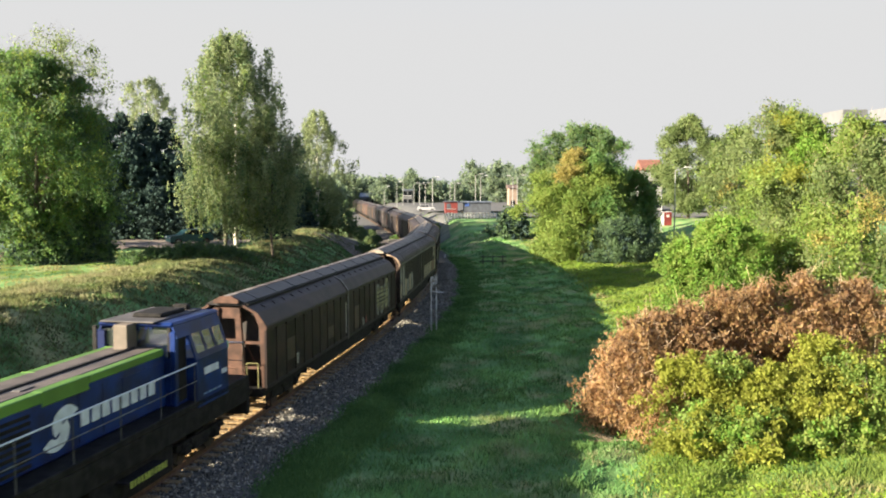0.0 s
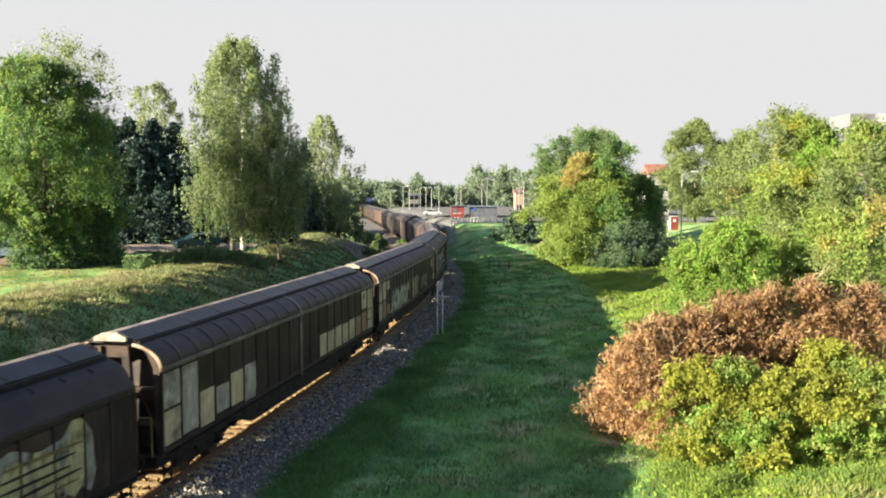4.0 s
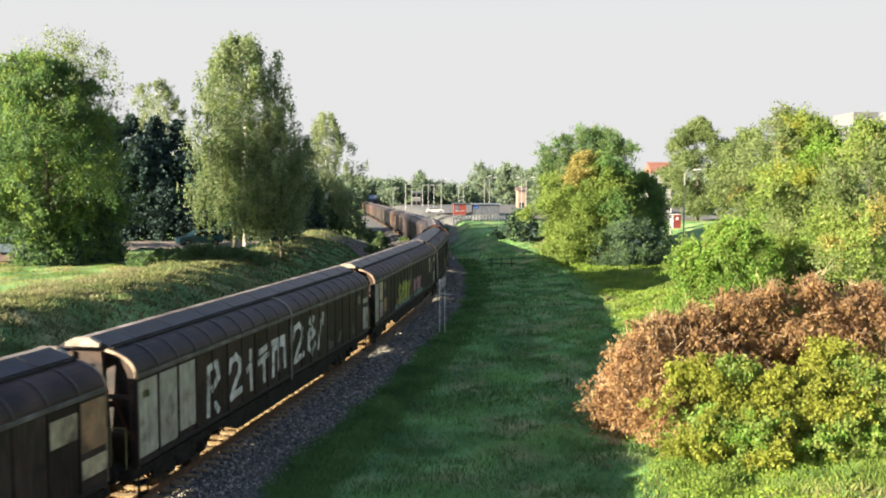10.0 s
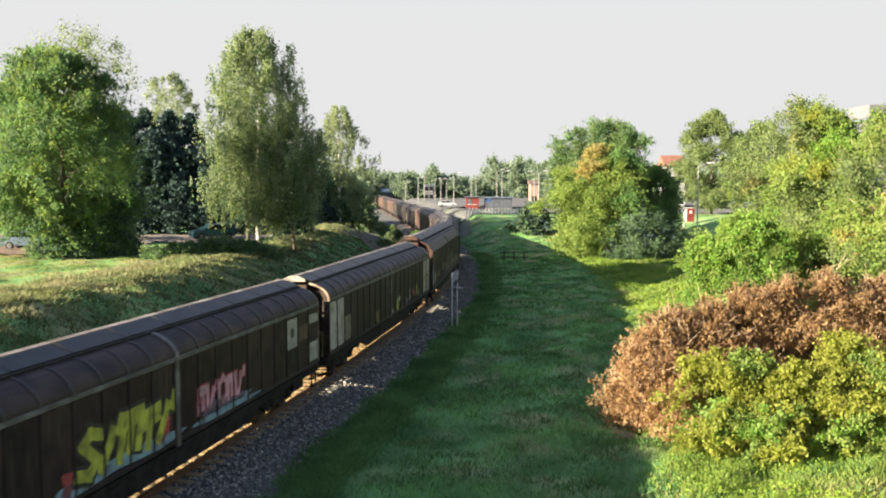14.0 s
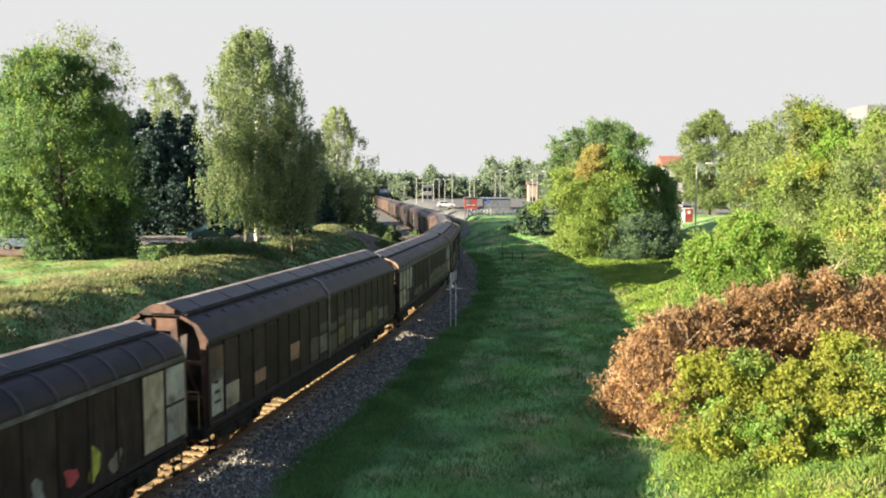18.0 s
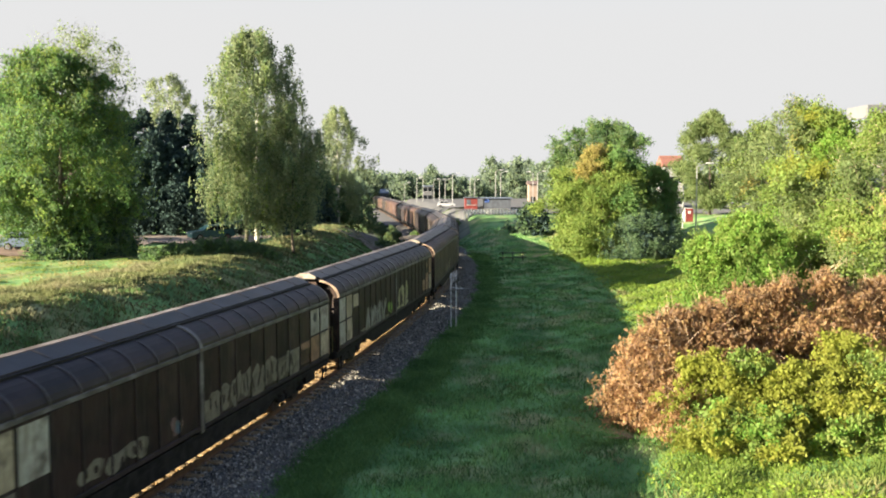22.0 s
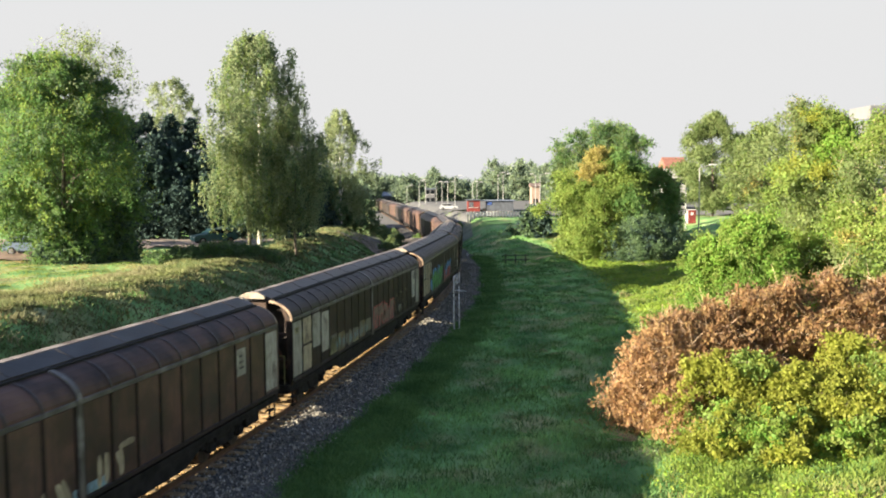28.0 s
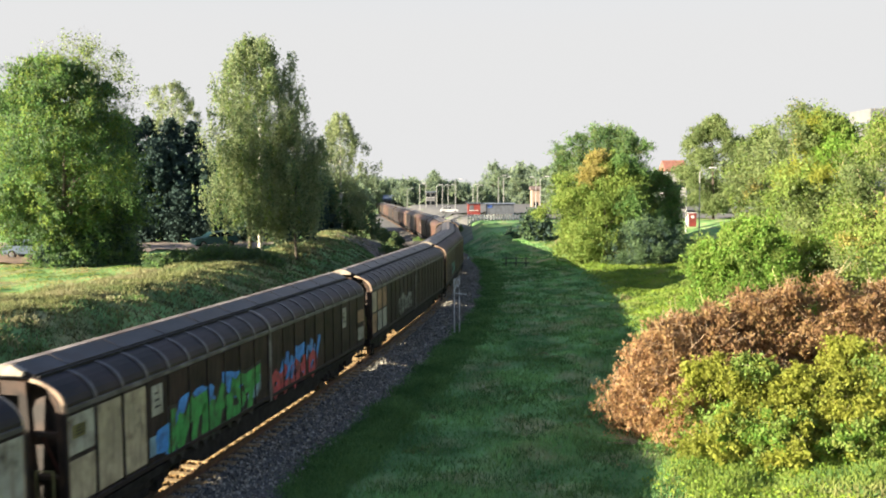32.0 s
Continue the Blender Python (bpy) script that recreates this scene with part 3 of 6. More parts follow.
def wagon(label, kind="round", paint=M_BROWN, rib="rib"):
    """A long bogie wagon with sliding walls; its front end faces +x."""
    w = empty("freight_wagon")
    tagged(w, label, "freight wagon", "wagons of the freight train")
    share("underframe", UNDER, w)
    ridge_ = share("ridge", RIDGE, w)
    share("ridge_walk", RIDGE_SUN_STRIP, ridge_)
    share("ridge_slot", RIDGE_SHADE, ridge_)
    for k, e in ((1, Matrix()), (-1, HALF_TURN)):
        m = Matrix.Translation((k * BODY / 2, 0, 0)) @ e
        ew = share("end_wall", END_WALL if kind == "fold" else END_DARK, w, m)
        for n_, me_ in END_PIECES if kind == "fold" else END_PIECES_DARK:
            share(n_, me_, ew)
        share("end_lip", LIP[kind], w, m)
        share("ridge_cap", CAP if kind == "round" else CAP_RUST, w, m)
        share("coupling", COUPLING, w, m)
        share("handrail", HANDRAIL, w, m)
        share("step", STEP, w, Matrix.Translation((k * (BODY / 2 - .35), 0, 0)))
        for s in (-1, 1):
            share("buffer", BUFFER, w, Matrix.Translation((k * BODY / 2, s * .875, 1.04)) @ e @ Matrix.Translation((.12, 0, 0)))
        bogie = share("bogie", BOGIE_FRAME, w, Matrix.Translation((k * 7.2, 0, 0)))
        for x in (-.9, .9):
            share("wheelset", WHEELSET, bogie, Matrix.Translation((x, 0, .47)))
    for k, e in ((1, Matrix()), (-1, HALF_TURN)):
        for half in (0, 1):
            # each side: two sliding walls; the second is the first one turned about the middle
            if half == 0:
                m = e
            else:
                m = Matrix.Diagonal((-1, 1, 1, 1)) @ e
            d = share("sliding_wall", KIT[kind, "door"], w, m)
            if k == -1:
                continue
            share("bottom_rail", WALL_RAIL, d)
            share("eave_strip", EAVE if kind == "round" else EAVE_DARK, d)
            for i in range(PANELS + 1):
                share("post", POST, d, Matrix.Translation((.12 + i * PITCH, 0, 0)))
            for i in range(1, PANELS):
                share("roof_rib", KIT[kind, rib], d, Matrix.Translation((.12 + i * PITCH, 0, 0)))
            for i in range(PANELS):
                share("panel", PANEL[kind, paint.name], d, Matrix.Translation((.12 + (i + .5) * PITCH, 1.40, 0)))
        share("middle_seam", KIT[kind, "seam"], w, e)
        bm = bmesh.new()
        box(bm, -.09, .09, 1.36, 1.45, 1.0, 3.2, .01)
        me = mesh_of("middle_post", bm, M_SEAM)
        share("middle_post", me, w, e)
    return w


def striped_tag(parent, seed, x0, x1, z0, z1, fill, rim, n=3):
    """A block of sprayed letters crossed by level bars."""
    graffiti(parent, seed, x0, x1, z0, z1, n, fill, rim, fill)
    rng, c = random.Random(seed), BODY / 2
    for i in range(6):
        z = z0 + (z1 - z0) * (.1 + .145 * i)
        ob = part("paint_bar", blot_bm(rng, (x1 - x0) * rng.uniform(.7, .95), .07, rough=.08), rng.choice([M_BROWN, M_OCHRE, G_GREY]), parent)
        ob.matrix_basis = Matrix.Translation((c - x0, 1.424, z)) @ Matrix.Diagonal((-1, 1, 1, 1)) @ Matrix.Rotation(rng.uniform(-.03, .03), 4, "Y")


# brush shapes in a unit square, each a few strokes of (across, up) points
SHAPES = {
    "swan": (((0, .72), (.15, .93), (.5, 1), (.8, .85), (.78, .6), (.3, .25), (.12, .05), (.95, .12)),),
    "post": (((.55, 0), (.5, .62), (.15, .55)), ((.5, .82), (.52, 1))),
    "cross": (((.1, .62), (.9, .75)), ((.5, .7), (.55, 0)), ((.15, .92), (.85, 1))),
    "arches": (((.08, 0), (.1, .78), (.48, .86), (.5, .12)), ((.5, .84), (.9, .84), (.95, .1)), ((.05, .98), (.9, 1))),
    "flag": (((.2, 0), (.25, .9), (.68, .95), (.8, .65), (.45, .48)), ((.6, .12), (.75, 0))),
    "loop": (((.85, .2), (.5, 0), (.15, .2), (.15, .6), (.5, .75), (.8, .55), (.2, .4)), ((.3, .93), (.36, 1)), ((.65, .93), (.7, 1))),
    "dash": (((.2, 0), (.45, .55), (.5, .8)), ((.8, .72), (.85, 1))),
    "tent": (((.05, 0), (.45, 1), (.9, 0)), ((.25, .36), (.72, .36))),
    "ring": (((.5, 0), (.12, .25), (.12, .75), (.5, 1), (.88, .75), (.88, .25), (.5, 0)),),
    "bow": (((.15, 0), (.15, 1), (.7, .92), (.9, .5), (.65, .08), (.15, 0)),),
    "ladder": (((.15, 0), (.18, 1)), ((.18, .52), (.82, .55)), ((.82, 0), (.85, 1))),
    "hook": (((.85, .85), (.45, 1), (.12, .7), (.12, .3), (.45, 0), (.88, .18)),),
    "comb": (((.85, 1), (.15, .95), (.15, .05), (.88, 0)), ((.15, .5), (.7, .54))),
    "snake": (((.85, .88), (.4, 1), (.12, .78), (.85, .3), (.6, .02), (.1, .12)),),
    "saw": (((.02, .95), (.25, 0), (.5, .7), (.72, 0), (.98, 1)),),
}


def brush(parent, shape, x, z, wide, tall, thick, material, dy=0.0, lean=0.0):
    """One brush shape; x is measured from the wagon's front end to the shape's near edge."""
    bm = bmesh.new()
    lift = 0.0
    for line in SHAPES[shape]:
        pts = [Vector((BODY / 2 - x - (u_ + lean * v_) * wide, 0, z + v_ * tall)) for u_, v_ in line]
        for a, b in zip(pts, pts[1:]):
            d = b - a
            m = Matrix.Translation((a + b) / 2) @ Matrix.Rotation(-math.atan2(d.z, d.x), 4, "Y")
            lift += .0006
            long_ = d.length / 2 + thick * .42
            box(bm, -long_, long_, 1.4045, 1.4085 + dy + lift, -thick / 2, thick / 2, 0, m)
    return part("brush_mark", bm, material, parent)


def lettered(parent, shapes, x0, x1, z0, z1, fill, rim=None, thick=.2, lean=.06, seed=1, tight=.8):
    """A row of brush shapes, with a wider dark or coloured rim behind each."""
    rng, w = random.Random(seed), (x1 - x0) / len(shapes)
    for i, shape in enumerate(shapes):
        h, x, z = (z1 - z0) * rng.uniform(.86, 1), x0 + (i + .06) * w, z0 + rng.uniform(0, .06)
        if rim:
            brush(parent, shape, x, z, w * tight, h, thick * 1.7, rim, 0, lean)
        brush(parent, shape, x, z, w * tight, h, thick, fill, .008 if rim else .002, lean)


def small_blots(parent, seed, *spots):
    """Single sprayed marks: x from the front end, height, width, tallness and paint."""
    rng = random.Random(seed)
    for x, z, wide, tall, m in spots:
        ob = part("paint_blot", blot_bm(rng, wide, tall, rough=.25), m, parent)
        ob.matrix_basis = Matrix.Translation((BODY / 2 - x, 1.4055, z)) @ Matrix.Diagonal((-1, 1, 1, 1))
# ---- the wagons, from the locomotive back ----
DARK = "dark brown sliding-wall freight wagon with sooty curved roof"
FOLD = "dark brown sliding-wall freight wagon with folded flat-sided roof"
P = PITCH


def cell(w, i, z0, z1, material, a=.05, b=.05):
    """A repainted field on panel i, counted from the front end."""
    x = i * P if i < 10 else BODY / 2 + .12 + (i - 10) * P
    plate(w, "painted_field", x + a, x + P - b, z0, z1, material)


def cells(w, *rows):
    for i, z0, z1, m in rows:
        cell(w, i, z0, z1, m)


def lower_fields(w, i0, i1, z0, z1, *mats):
    for i in range(i0, i1):
        cell(w, i, z0 + .08 * math.sin(i * 2.3), z1 + .12 * math.sin(i * 1.7), mats[i % len(mats)])


def placard(w, x, z, material=M_PALE, sx=.5, sz=.75):
    p = plate(w, "placard", x, x + sx, z, z + sz, material, "pale sign plate with unreadable dark marks")
    c = BODY / 2
    for k in range(3):
        bm = bmesh.new()
        box(bm, c - x - sx * (.8 - .1 * k), c - x - sx * .25, 1.404, 1.408, z + sz * (.25 + .22 * k), z + sz * (.32 + .22 * k))
        part("mark", bm, G_DARK, p)


def roundel(w, i, z, material=G_DARK, r=.16):
    """A small painted disc on panel i."""
    x = BODY / 2 - ((i * P if i < 10 else BODY / 2 + .12 + (i - 10) * P) + P / 2)
    bm = bmesh.new()
    rod(bm, (x, 1.400, z), (x, 1.410, z), r, n=16)
    part("painted_disc", bm, material, w)


U0, U1, L0, L1 = 2.12, 2.98, 1.22, 2.05
C_, A_, O_ = M_CREAM, M_PALE, M_ORANGE
M_SLATEBLUE = graffiti_mat("slate_blue_spray_paint", (.055, .075, .085))
G_ASH = graffiti_mat("ash_grey_spray_paint", (.40, .38, .29))
G_ASHDULL = graffiti_mat("dull_grey_spray_paint", (.26, .26, .23))
M_WASHED = graffiti_mat("washed_out_cream_film", (.20, .18, .12))
M_MAUVE = graffiti_mat("mauve_paint_film", (.20, .11, .17))
M_RUBBED = graffiti_mat("rubbed_grey_paint_film", (.06, .058, .052))
G_LIME = graffiti_mat("lime_green_spray_paint", (.22, .36, .05))
# heights of a body type against those of the plain folded type, rail upwards
HEIGHTS = {"round": ((0, .92, 1.05, 3.11, 3.90, 4.19), (0, .95, 1.15, 3.34, 3.99, 4.25)),
           "tall": ((0, .92, 1.05, 3.11, 3.90, 4.19), (0, .94, 1.09, 3.46, 4.22, 4.52))}
STRETCHED = {}
M_RUSTROOF = mat("rusted_roof_sheet", (.065, .036, .028), rough=.55, spec=.2, vary=.45, scale=1.2, bump=.2, bump_scale=18, tint=(.032, .021, .018), per_object=.25, stain=(.11, .062, .042), stain_scale=1.1, stain_at=(.52, .7))
RUST_WALL = {}
for k in ("round", "fold"):
    RUST_WALL[k] = KIT[k, "door"].copy()
    RUST_WALL[k].materials[0] = M_RUSTROOF
M_FADEDROOF = mat("faded_brown_roof_sheet", (.046, .029, .024), rough=.55, spec=.2, vary=.45, scale=1.2, bump=.2, bump_scale=18, tint=(.026, .019, .017), per_object=.2, stain=(.066, .043, .033), stain_scale=1.2, stain_at=(.55, .75))
FADED_WALL = KIT["round", "door"].copy()
FADED_WALL.materials[0] = M_FADEDROOF


def stretch(w, kind):
    """Give a wagon's body the heights of its type; wheels, buffers and couplings stay."""
    old, tall_ = HEIGHTS[kind]
    for ob in w.children_recursive:
        kindred = ob.name.split(".")[0]
        if kindred in ("bogie", "wheelset", "buffer", "coupling", "underframe", "step"):
            continue
        lift_ = ob.matrix_basis.translation.z
        if abs(lift_) > 1e-6:
            ob.matrix_basis.translation.z = float(np.interp(lift_, old, tall_))
            continue
        key = (ob.data.name, kind)
        if key not in STRETCHED:
            STRETCHED[key] = ob.data.copy() if ob.data.users > 1 else ob.data
            for v in STRETCHED[key].vertices:
                v.co.z = float(np.interp(v.co.z, old, tall_))
        ob.data = STRETCHED[key]


train = []
for n in range(24):
    k = n + 1
    fold = k in (1, 7, 15, 20)
    paint = M_REDBROWN if k in (10, 14, 16, 17, 19, 22) else M_BROWN
    w = wagon(FOLD if fold else DARK, "fold" if fold else "round", paint, "pale_rib" if k in (9, 12, 13, 16, 18, 21, 23) else "rib")
    train.append(w)
    if k == 1:
        striped_tag(w, 1, 15.9, 18.7, 1.3, 2.75, G_CREAM, G_GREY)
        small_blots(w, 101, (12.9, 1.2, .45, .35, G_GREY), (13.6, 1.25, .2, .3, G_RED))
        cells(w, (2, 1.6, 2.4, M_REDBROWN), (11, 1.25, 2.3, M_REDBROWN), (7, 1.5, 2.0, M_REDBROWN))
        placard(w, 3.1, 1.3, A_, .3, .4)
        plate(w, "painted_field", 9.95, 10.12, 1.3, 2.7, A_)
    elif k == 2:
        cells(w, (0, U0, U1, A_), (0, L0, L1, C_), (1, 1.25, U1, A_))
        lower_fields(w, 2, 6, 1.25, 2.15, M_CREAMROW, A_)
        for i in range(12, 17):
            cell(w, i, 1.20, 2.02 - .03 * (i % 2), M_CREAMROW)
        cells(w, (17, 1.2, 2.0, O_), (18, U0 + .1, U1, M_CREAMROW), (18, L0, L1, O_), (19, U0, U1, M_CREAMROW), (19, L0, 1.6, A_), (19, 1.65, 2.08, M_CREAMROW))
        roundel(w, 18, 2.75)
        plate(w, "painted_field", 15.2, 17.3, 1.19, 1.3, A_)
    elif k == 3:
        cells(w, (0, U0, U1, C_), (0, L0, L1, C_), (1, U0, U1, C_), (1, L0, L1, O_), (2, 2.5, 2.95, C_), (2, 1.3, 1.8, O_))
        placard(w, .3, 2.6, M_PLATEY, .5, .25)
        small_blots(w, 301, (3.4, 1.14, 5.8, .30, M_DIRTY))
        lettered(w, ("tent", "ring", "saw", "arches", "ring", "dash"), 3.5, 9.0, 1.32, 2.2, G_ASH, M_SLATEBLUE, .28, seed=3, tight=1.0)
        lettered(w, ("ring", "hook"), 9.0, 9.9, 1.75, 2.15, M_DIRTY, None, .09, seed=31)
        small_blots(w, 302, (10.55, 1.2, 2.3, .95, M_WASHED))
        lettered(w, ("saw", "ring", "arches", "dash"), 10.6, 12.9, 1.75, 2.3, G_CREAM, G_DARK, .12, seed=33)
        lettered(w, ("dash", "ring", "cross", "ring"), 10.6, 12.9, 1.22, 1.62, G_CREAM, G_DARK, .09, seed=34)
        graffiti(w, 34, 14.0, 16.6, 1.4, 2.1, 3, M_DIRTY)
        cells(w, (19, 1.95, U1, O_), (19, 1.4, 1.8, C_), (18, 2.3, 2.85, C_))
        placard(w, 16.6, 1.25, A_, .4, .22)
    elif k == 4:
        cells(w, (0, L0, U1, A_), (1, L0, U1, A_), (2, L0 + .1, U1, A_))
        placard(w, .25, 2.55, M_PLATEY, .35, .2)
        for shape, x, z, wide, tall in (("flag", 3.5, 1.35, 1.15, 1.35), ("swan", 5.15, 1.42, .95, 1.15), ("post", 6.35, 1.42, .75, 1.1), ("cross", 7.3, 1.45, .95, 1.0), ("arches", 8.5, 1.45, 1.25, 1.05),
                                        ("swan", 10.55, 1.45, 1.1, 1.25), ("loop", 12.0, 1.5, 1.05, 1.2), ("dash", 13.1, 1.55, .9, 1.15)):
            brush(w, shape, x, z, wide, tall, .2, G_WHITE, .002)
        roundel(w, 18, 2.62, A_, .19)
        roundel(w, 18, 2.62, M_REDBROWN, .07)
        cells(w, (19, 1.25, 2.2, A_), (19, 2.38, 2.6, A_))
        small_blots(w, 41, (14.5, 1.22, .6, .4, M_RUBBED), (15.8, 1.3, .5, .42, M_RUBBED), (17.9, 1.3, .35, .4, M_RUBBED))
    elif k == 5:
        cells(w, (0, L0, U1, A_), (1, U0, U1, C_), (1, L0 + .1, L1, A_), (2, 1.45, 2.1, O_))
        roundel(w, 2, 2.7, O_, .2)
        graffiti(w, 50, 1.2, 2.0, 1.35, 1.75, 2, G_PINK)
        small_blots(w, 51, (5.7, 1.14, 4.3, .42, G_TEALISH), (5.6, 1.2, .5, .5, G_RED), (9.5, 1.35, .4, .6, G_RED), (10.9, 1.16, 4.4, .28, G_TEALISH), (11.3, 1.32, 2.9, .3, M_MAUVE))
        lettered(w, ("snake", "dash", "arches", "cross", "dash"), 6.0, 9.9, 1.36, 2.25, G_YELLOW, G_DARK, .26, lean=.3, seed=5, tight=1.1)
        lettered(w, ("arches", "dash", "ring", "arches", "dash"), 11.3, 14.2, 1.45, 2.12, G_PINK, G_RED, .13, seed=55, tight=1.0)
        cells(w, (17, 2.0, 2.95, A_), (18, 2.1, 2.6, M_REDBROWN), (19, 1.25, 1.9, A_), (19, 2.55, 2.85, A_))
        roundel(w, 17, 2.5)
    elif k == 6:
        cells(w, (0, L0, U1, A_), (1, L0, U1, A_), (2, 1.25, 2.2, M_DIRTY), (18, L0, U1, C_), (19, U0, U1, A_), (19, L0, L1, A_))
        small_blots(w, 6, (11.5, 1.2, .55, .55, G_YELLOW), (12.2, 1.5, .18, .35, G_WHITE), (10.35, 1.15, .6, .22, G_GREY), (13.9, 1.25, .3, .25, G_GREY), (14.6, 1.3, .4, .55, G_GREY), (15.6, 1.45, .5, .3, G_RED), (16.4, 1.35, .45, .6, G_YELLOW), (7.2, 1.2, .7, .5, M_OCHRE), (17.2, 1.2, .4, .5, M_DIRTY))
    elif k == 7:
        cells(w, (0, 2.1, 2.95, M_REDBROWN), (1, 1.3, 1.9, C_), (3, 1.5, 1.85, O_), (6, 1.6, 2.1, O_))
        placard(w, .18, 1.3, A_, .72, 1.1)
        lower_fields(w, 8, 19, 1.25, 1.85, M_SOOTY, M_DIRTY, M_SOOTY, M_OCHRE)
        lower_fields(w, 9, 14, 1.95, 2.25, M_SOOTY)
    elif k == 8:
        cells(w, (0, U0, U1, A_), (0, L0, L1, C_), (1, U0, U1, C_), (1, L0, L1, C_), (2, U0 - .2, U1, C_), (2, L0, 1.85, M_DIRTY), (3, 1.9, U1, A_))
        graffiti(w, 8, 4.9, 7.6, 1.2, 1.75, 3, M_DIRTY, streak=M_BROWN)
        small_blots(w, 88, (8.7, 1.25, .5, .5, M_FADED), (8.85, 1.3, .3, .3, G_TEALISH))
        lower_fields(w, 10, 18, 1.2, 1.85, M_SOOTY, M_DIRTY, M_SOOTY)
        graffiti(w, 89, 10.6, 17.0, 1.2, 2.05, 9, M_DIRTY, streak=M_BROWN)
        cells(w, (18, U0, U1, A_), (18, L0, L1, O_), (17, 1.3, 2.0, O_), (19, U0, U1, A_), (19, L0, L1, C_))
        roundel(w, 18, 2.7)
    elif k == 9:
        cells(w, (0, U0, U1, A_), (0, L0, L1, A_), (1, U0, U1, C_), (1, L0, L1, C_), (2, 2.4, 2.9, C_))
        small_blots(w, 96, (4.0, 1.12, 4.4, .22, M_DIRTY))
        lettered(w, ("tent", "saw", "saw", "bow", "dash"), 4.2, 8.2, 1.25, 1.95, G_ASHDULL, M_DIRTY, .2, lean=.15, seed=9)
        small_blots(w, 98, (8.7, 1.2, .75, .65, G_LIME), (8.9, 1.35, .2, .35, G_DARK))
        small_blots(w, 97, (10.9, 1.15, 2.5, .25, G_CREAM), (10.85, 1.4, .72, .75, G_CREAM), (11.72, 1.42, .85, .85, G_CREAM), (12.65, 1.45, .7, .85, G_CREAM))
        cells(w, (17, 1.3, 1.9, O_), (18, 1.25, 2.2, O_), (19, U0, U1, O_), (19, L0, L1, C_))
        roundel(w, 18, 2.65, O_)
    elif k == 10:
        graffiti(w, 10, 8.3, 12.6, 1.12, 1.9, 4, C_, streak=M_REDBROWN, bars=True)
        placard(w, 17.6, 2.1, A_, .6, .75)
        cells(w, (19, 1.25, U1, A_))
        plate(w, "painted_field", 10.0, 11.2, 1.18, 1.4, G_TEALISH)
    elif k == 11:
        cells(w, (0, L0, U1, A_), (1, U0, U1, C_), (1, L0, L1, C_), (2, U0 - .3, U1, A_), (3, 1.5, 2.9, A_), (4, 1.3, 1.9, M_DIRTY))
        placard(w, .25, 2.6, M_PLATEY, .4, .2)
        lower_fields(w, 4, 10, 1.2, 1.75, M_DIRTY, G_CREAM, M_OCHRE)
        graffiti(w, 11, 4.8, 9.6, 1.2, 1.85, 6, M_DIRTY, streak=G_TEALISH)
        lettered(w, ("arches", "cross", "ring", "saw", "arches"), 10.5, 14.3, 1.22, 2.0, M_FADED, G_RED, .2, lean=.2, seed=111, tight=1.05)
        lettered(w, ("ring", "bow", "hook"), 14.6, 17.6, 1.3, 2.25, G_DARK, M_OCHRE, .06, lean=.1, seed=112)
        placard(w, 15.6, 1.3, A_, .5, .3)
        cells(w, (18, 1.6, U1, A_), (19, L0, U1, A_))
    elif k == 12:
        cells(w, (0, 2.2, U1, A_), (0, L0, 2.1, C_), (1, L0, U1, C_), (2, L0, U1, C_), (3, 1.3, 1.75, G_TEALISH))
        placard(w, .2, 2.5, M_PLATEY, .45, .28)
        placard(w, 3.25, 2.2, A_, .5, .7)
        small_blots(w, 122, (3.4, 1.14, .9, .75, G_BLUE), (4.2, 1.5, .9, .85, G_BLUE), (5.3, 1.7, 1.2, .75, G_BLUE), (7.0, 1.75, 1.3, .7, G_BLUE), (8.7, 1.35, .9, .6, G_TEALISH))
        lettered(w, ("saw", "cross", "saw", "ladder", "snake", "cross"), 3.8, 9.0, 1.2, 2.12, G_GREEN, G_DARK, .30, lean=.35, seed=12, tight=1.15)
        lettered(w, ("ring", "hook", "ring", "post", "ring"), 10.3, 14.6, 1.15, 1.75, G_RED, None, .3, seed=123)
        lettered(w, ("dash", "saw", "cross", "dash", "saw"), 10.7, 14.5, 1.35, 2.2, G_BLUE, None, .20, lean=.35, seed=121, tight=1.1)
        placard(w, 17.6, 2.1)
        cells(w, (19, 1.3, 1.8, A_), (19, 2.0, 2.5, O_))
    else:
        rng = random.Random(k)
        for i in range(rng.randint(1, 4)):
            cells(w, (i, U0, U1, rng.choice([A_, C_, O_])), (i, L0, L1, rng.choice([A_, C_, O_])))
        graffiti(w, k, 4.4 + rng.random() * 2, 9.3, 1.25, 2.2, 5, rng.choice([G_GREY, M_DIRTY, G_TEAL]), streak=M_BROWN)
        if rng.random() < .6:
            cells(w, (18, L0, U1, A_), (19, L0, U1, C_))
    if paint is M_REDBROWN or k in (3, 5):
        for ob in w.children:
            if ob.name.startswith("sliding_wall"):
                ob.data = FADED_WALL if k in (3, 5) else RUST_WALL["fold" if fold else "round"]
    if k == 7 or not fold:
        stretch(w, "tall" if k == 7 else "round")

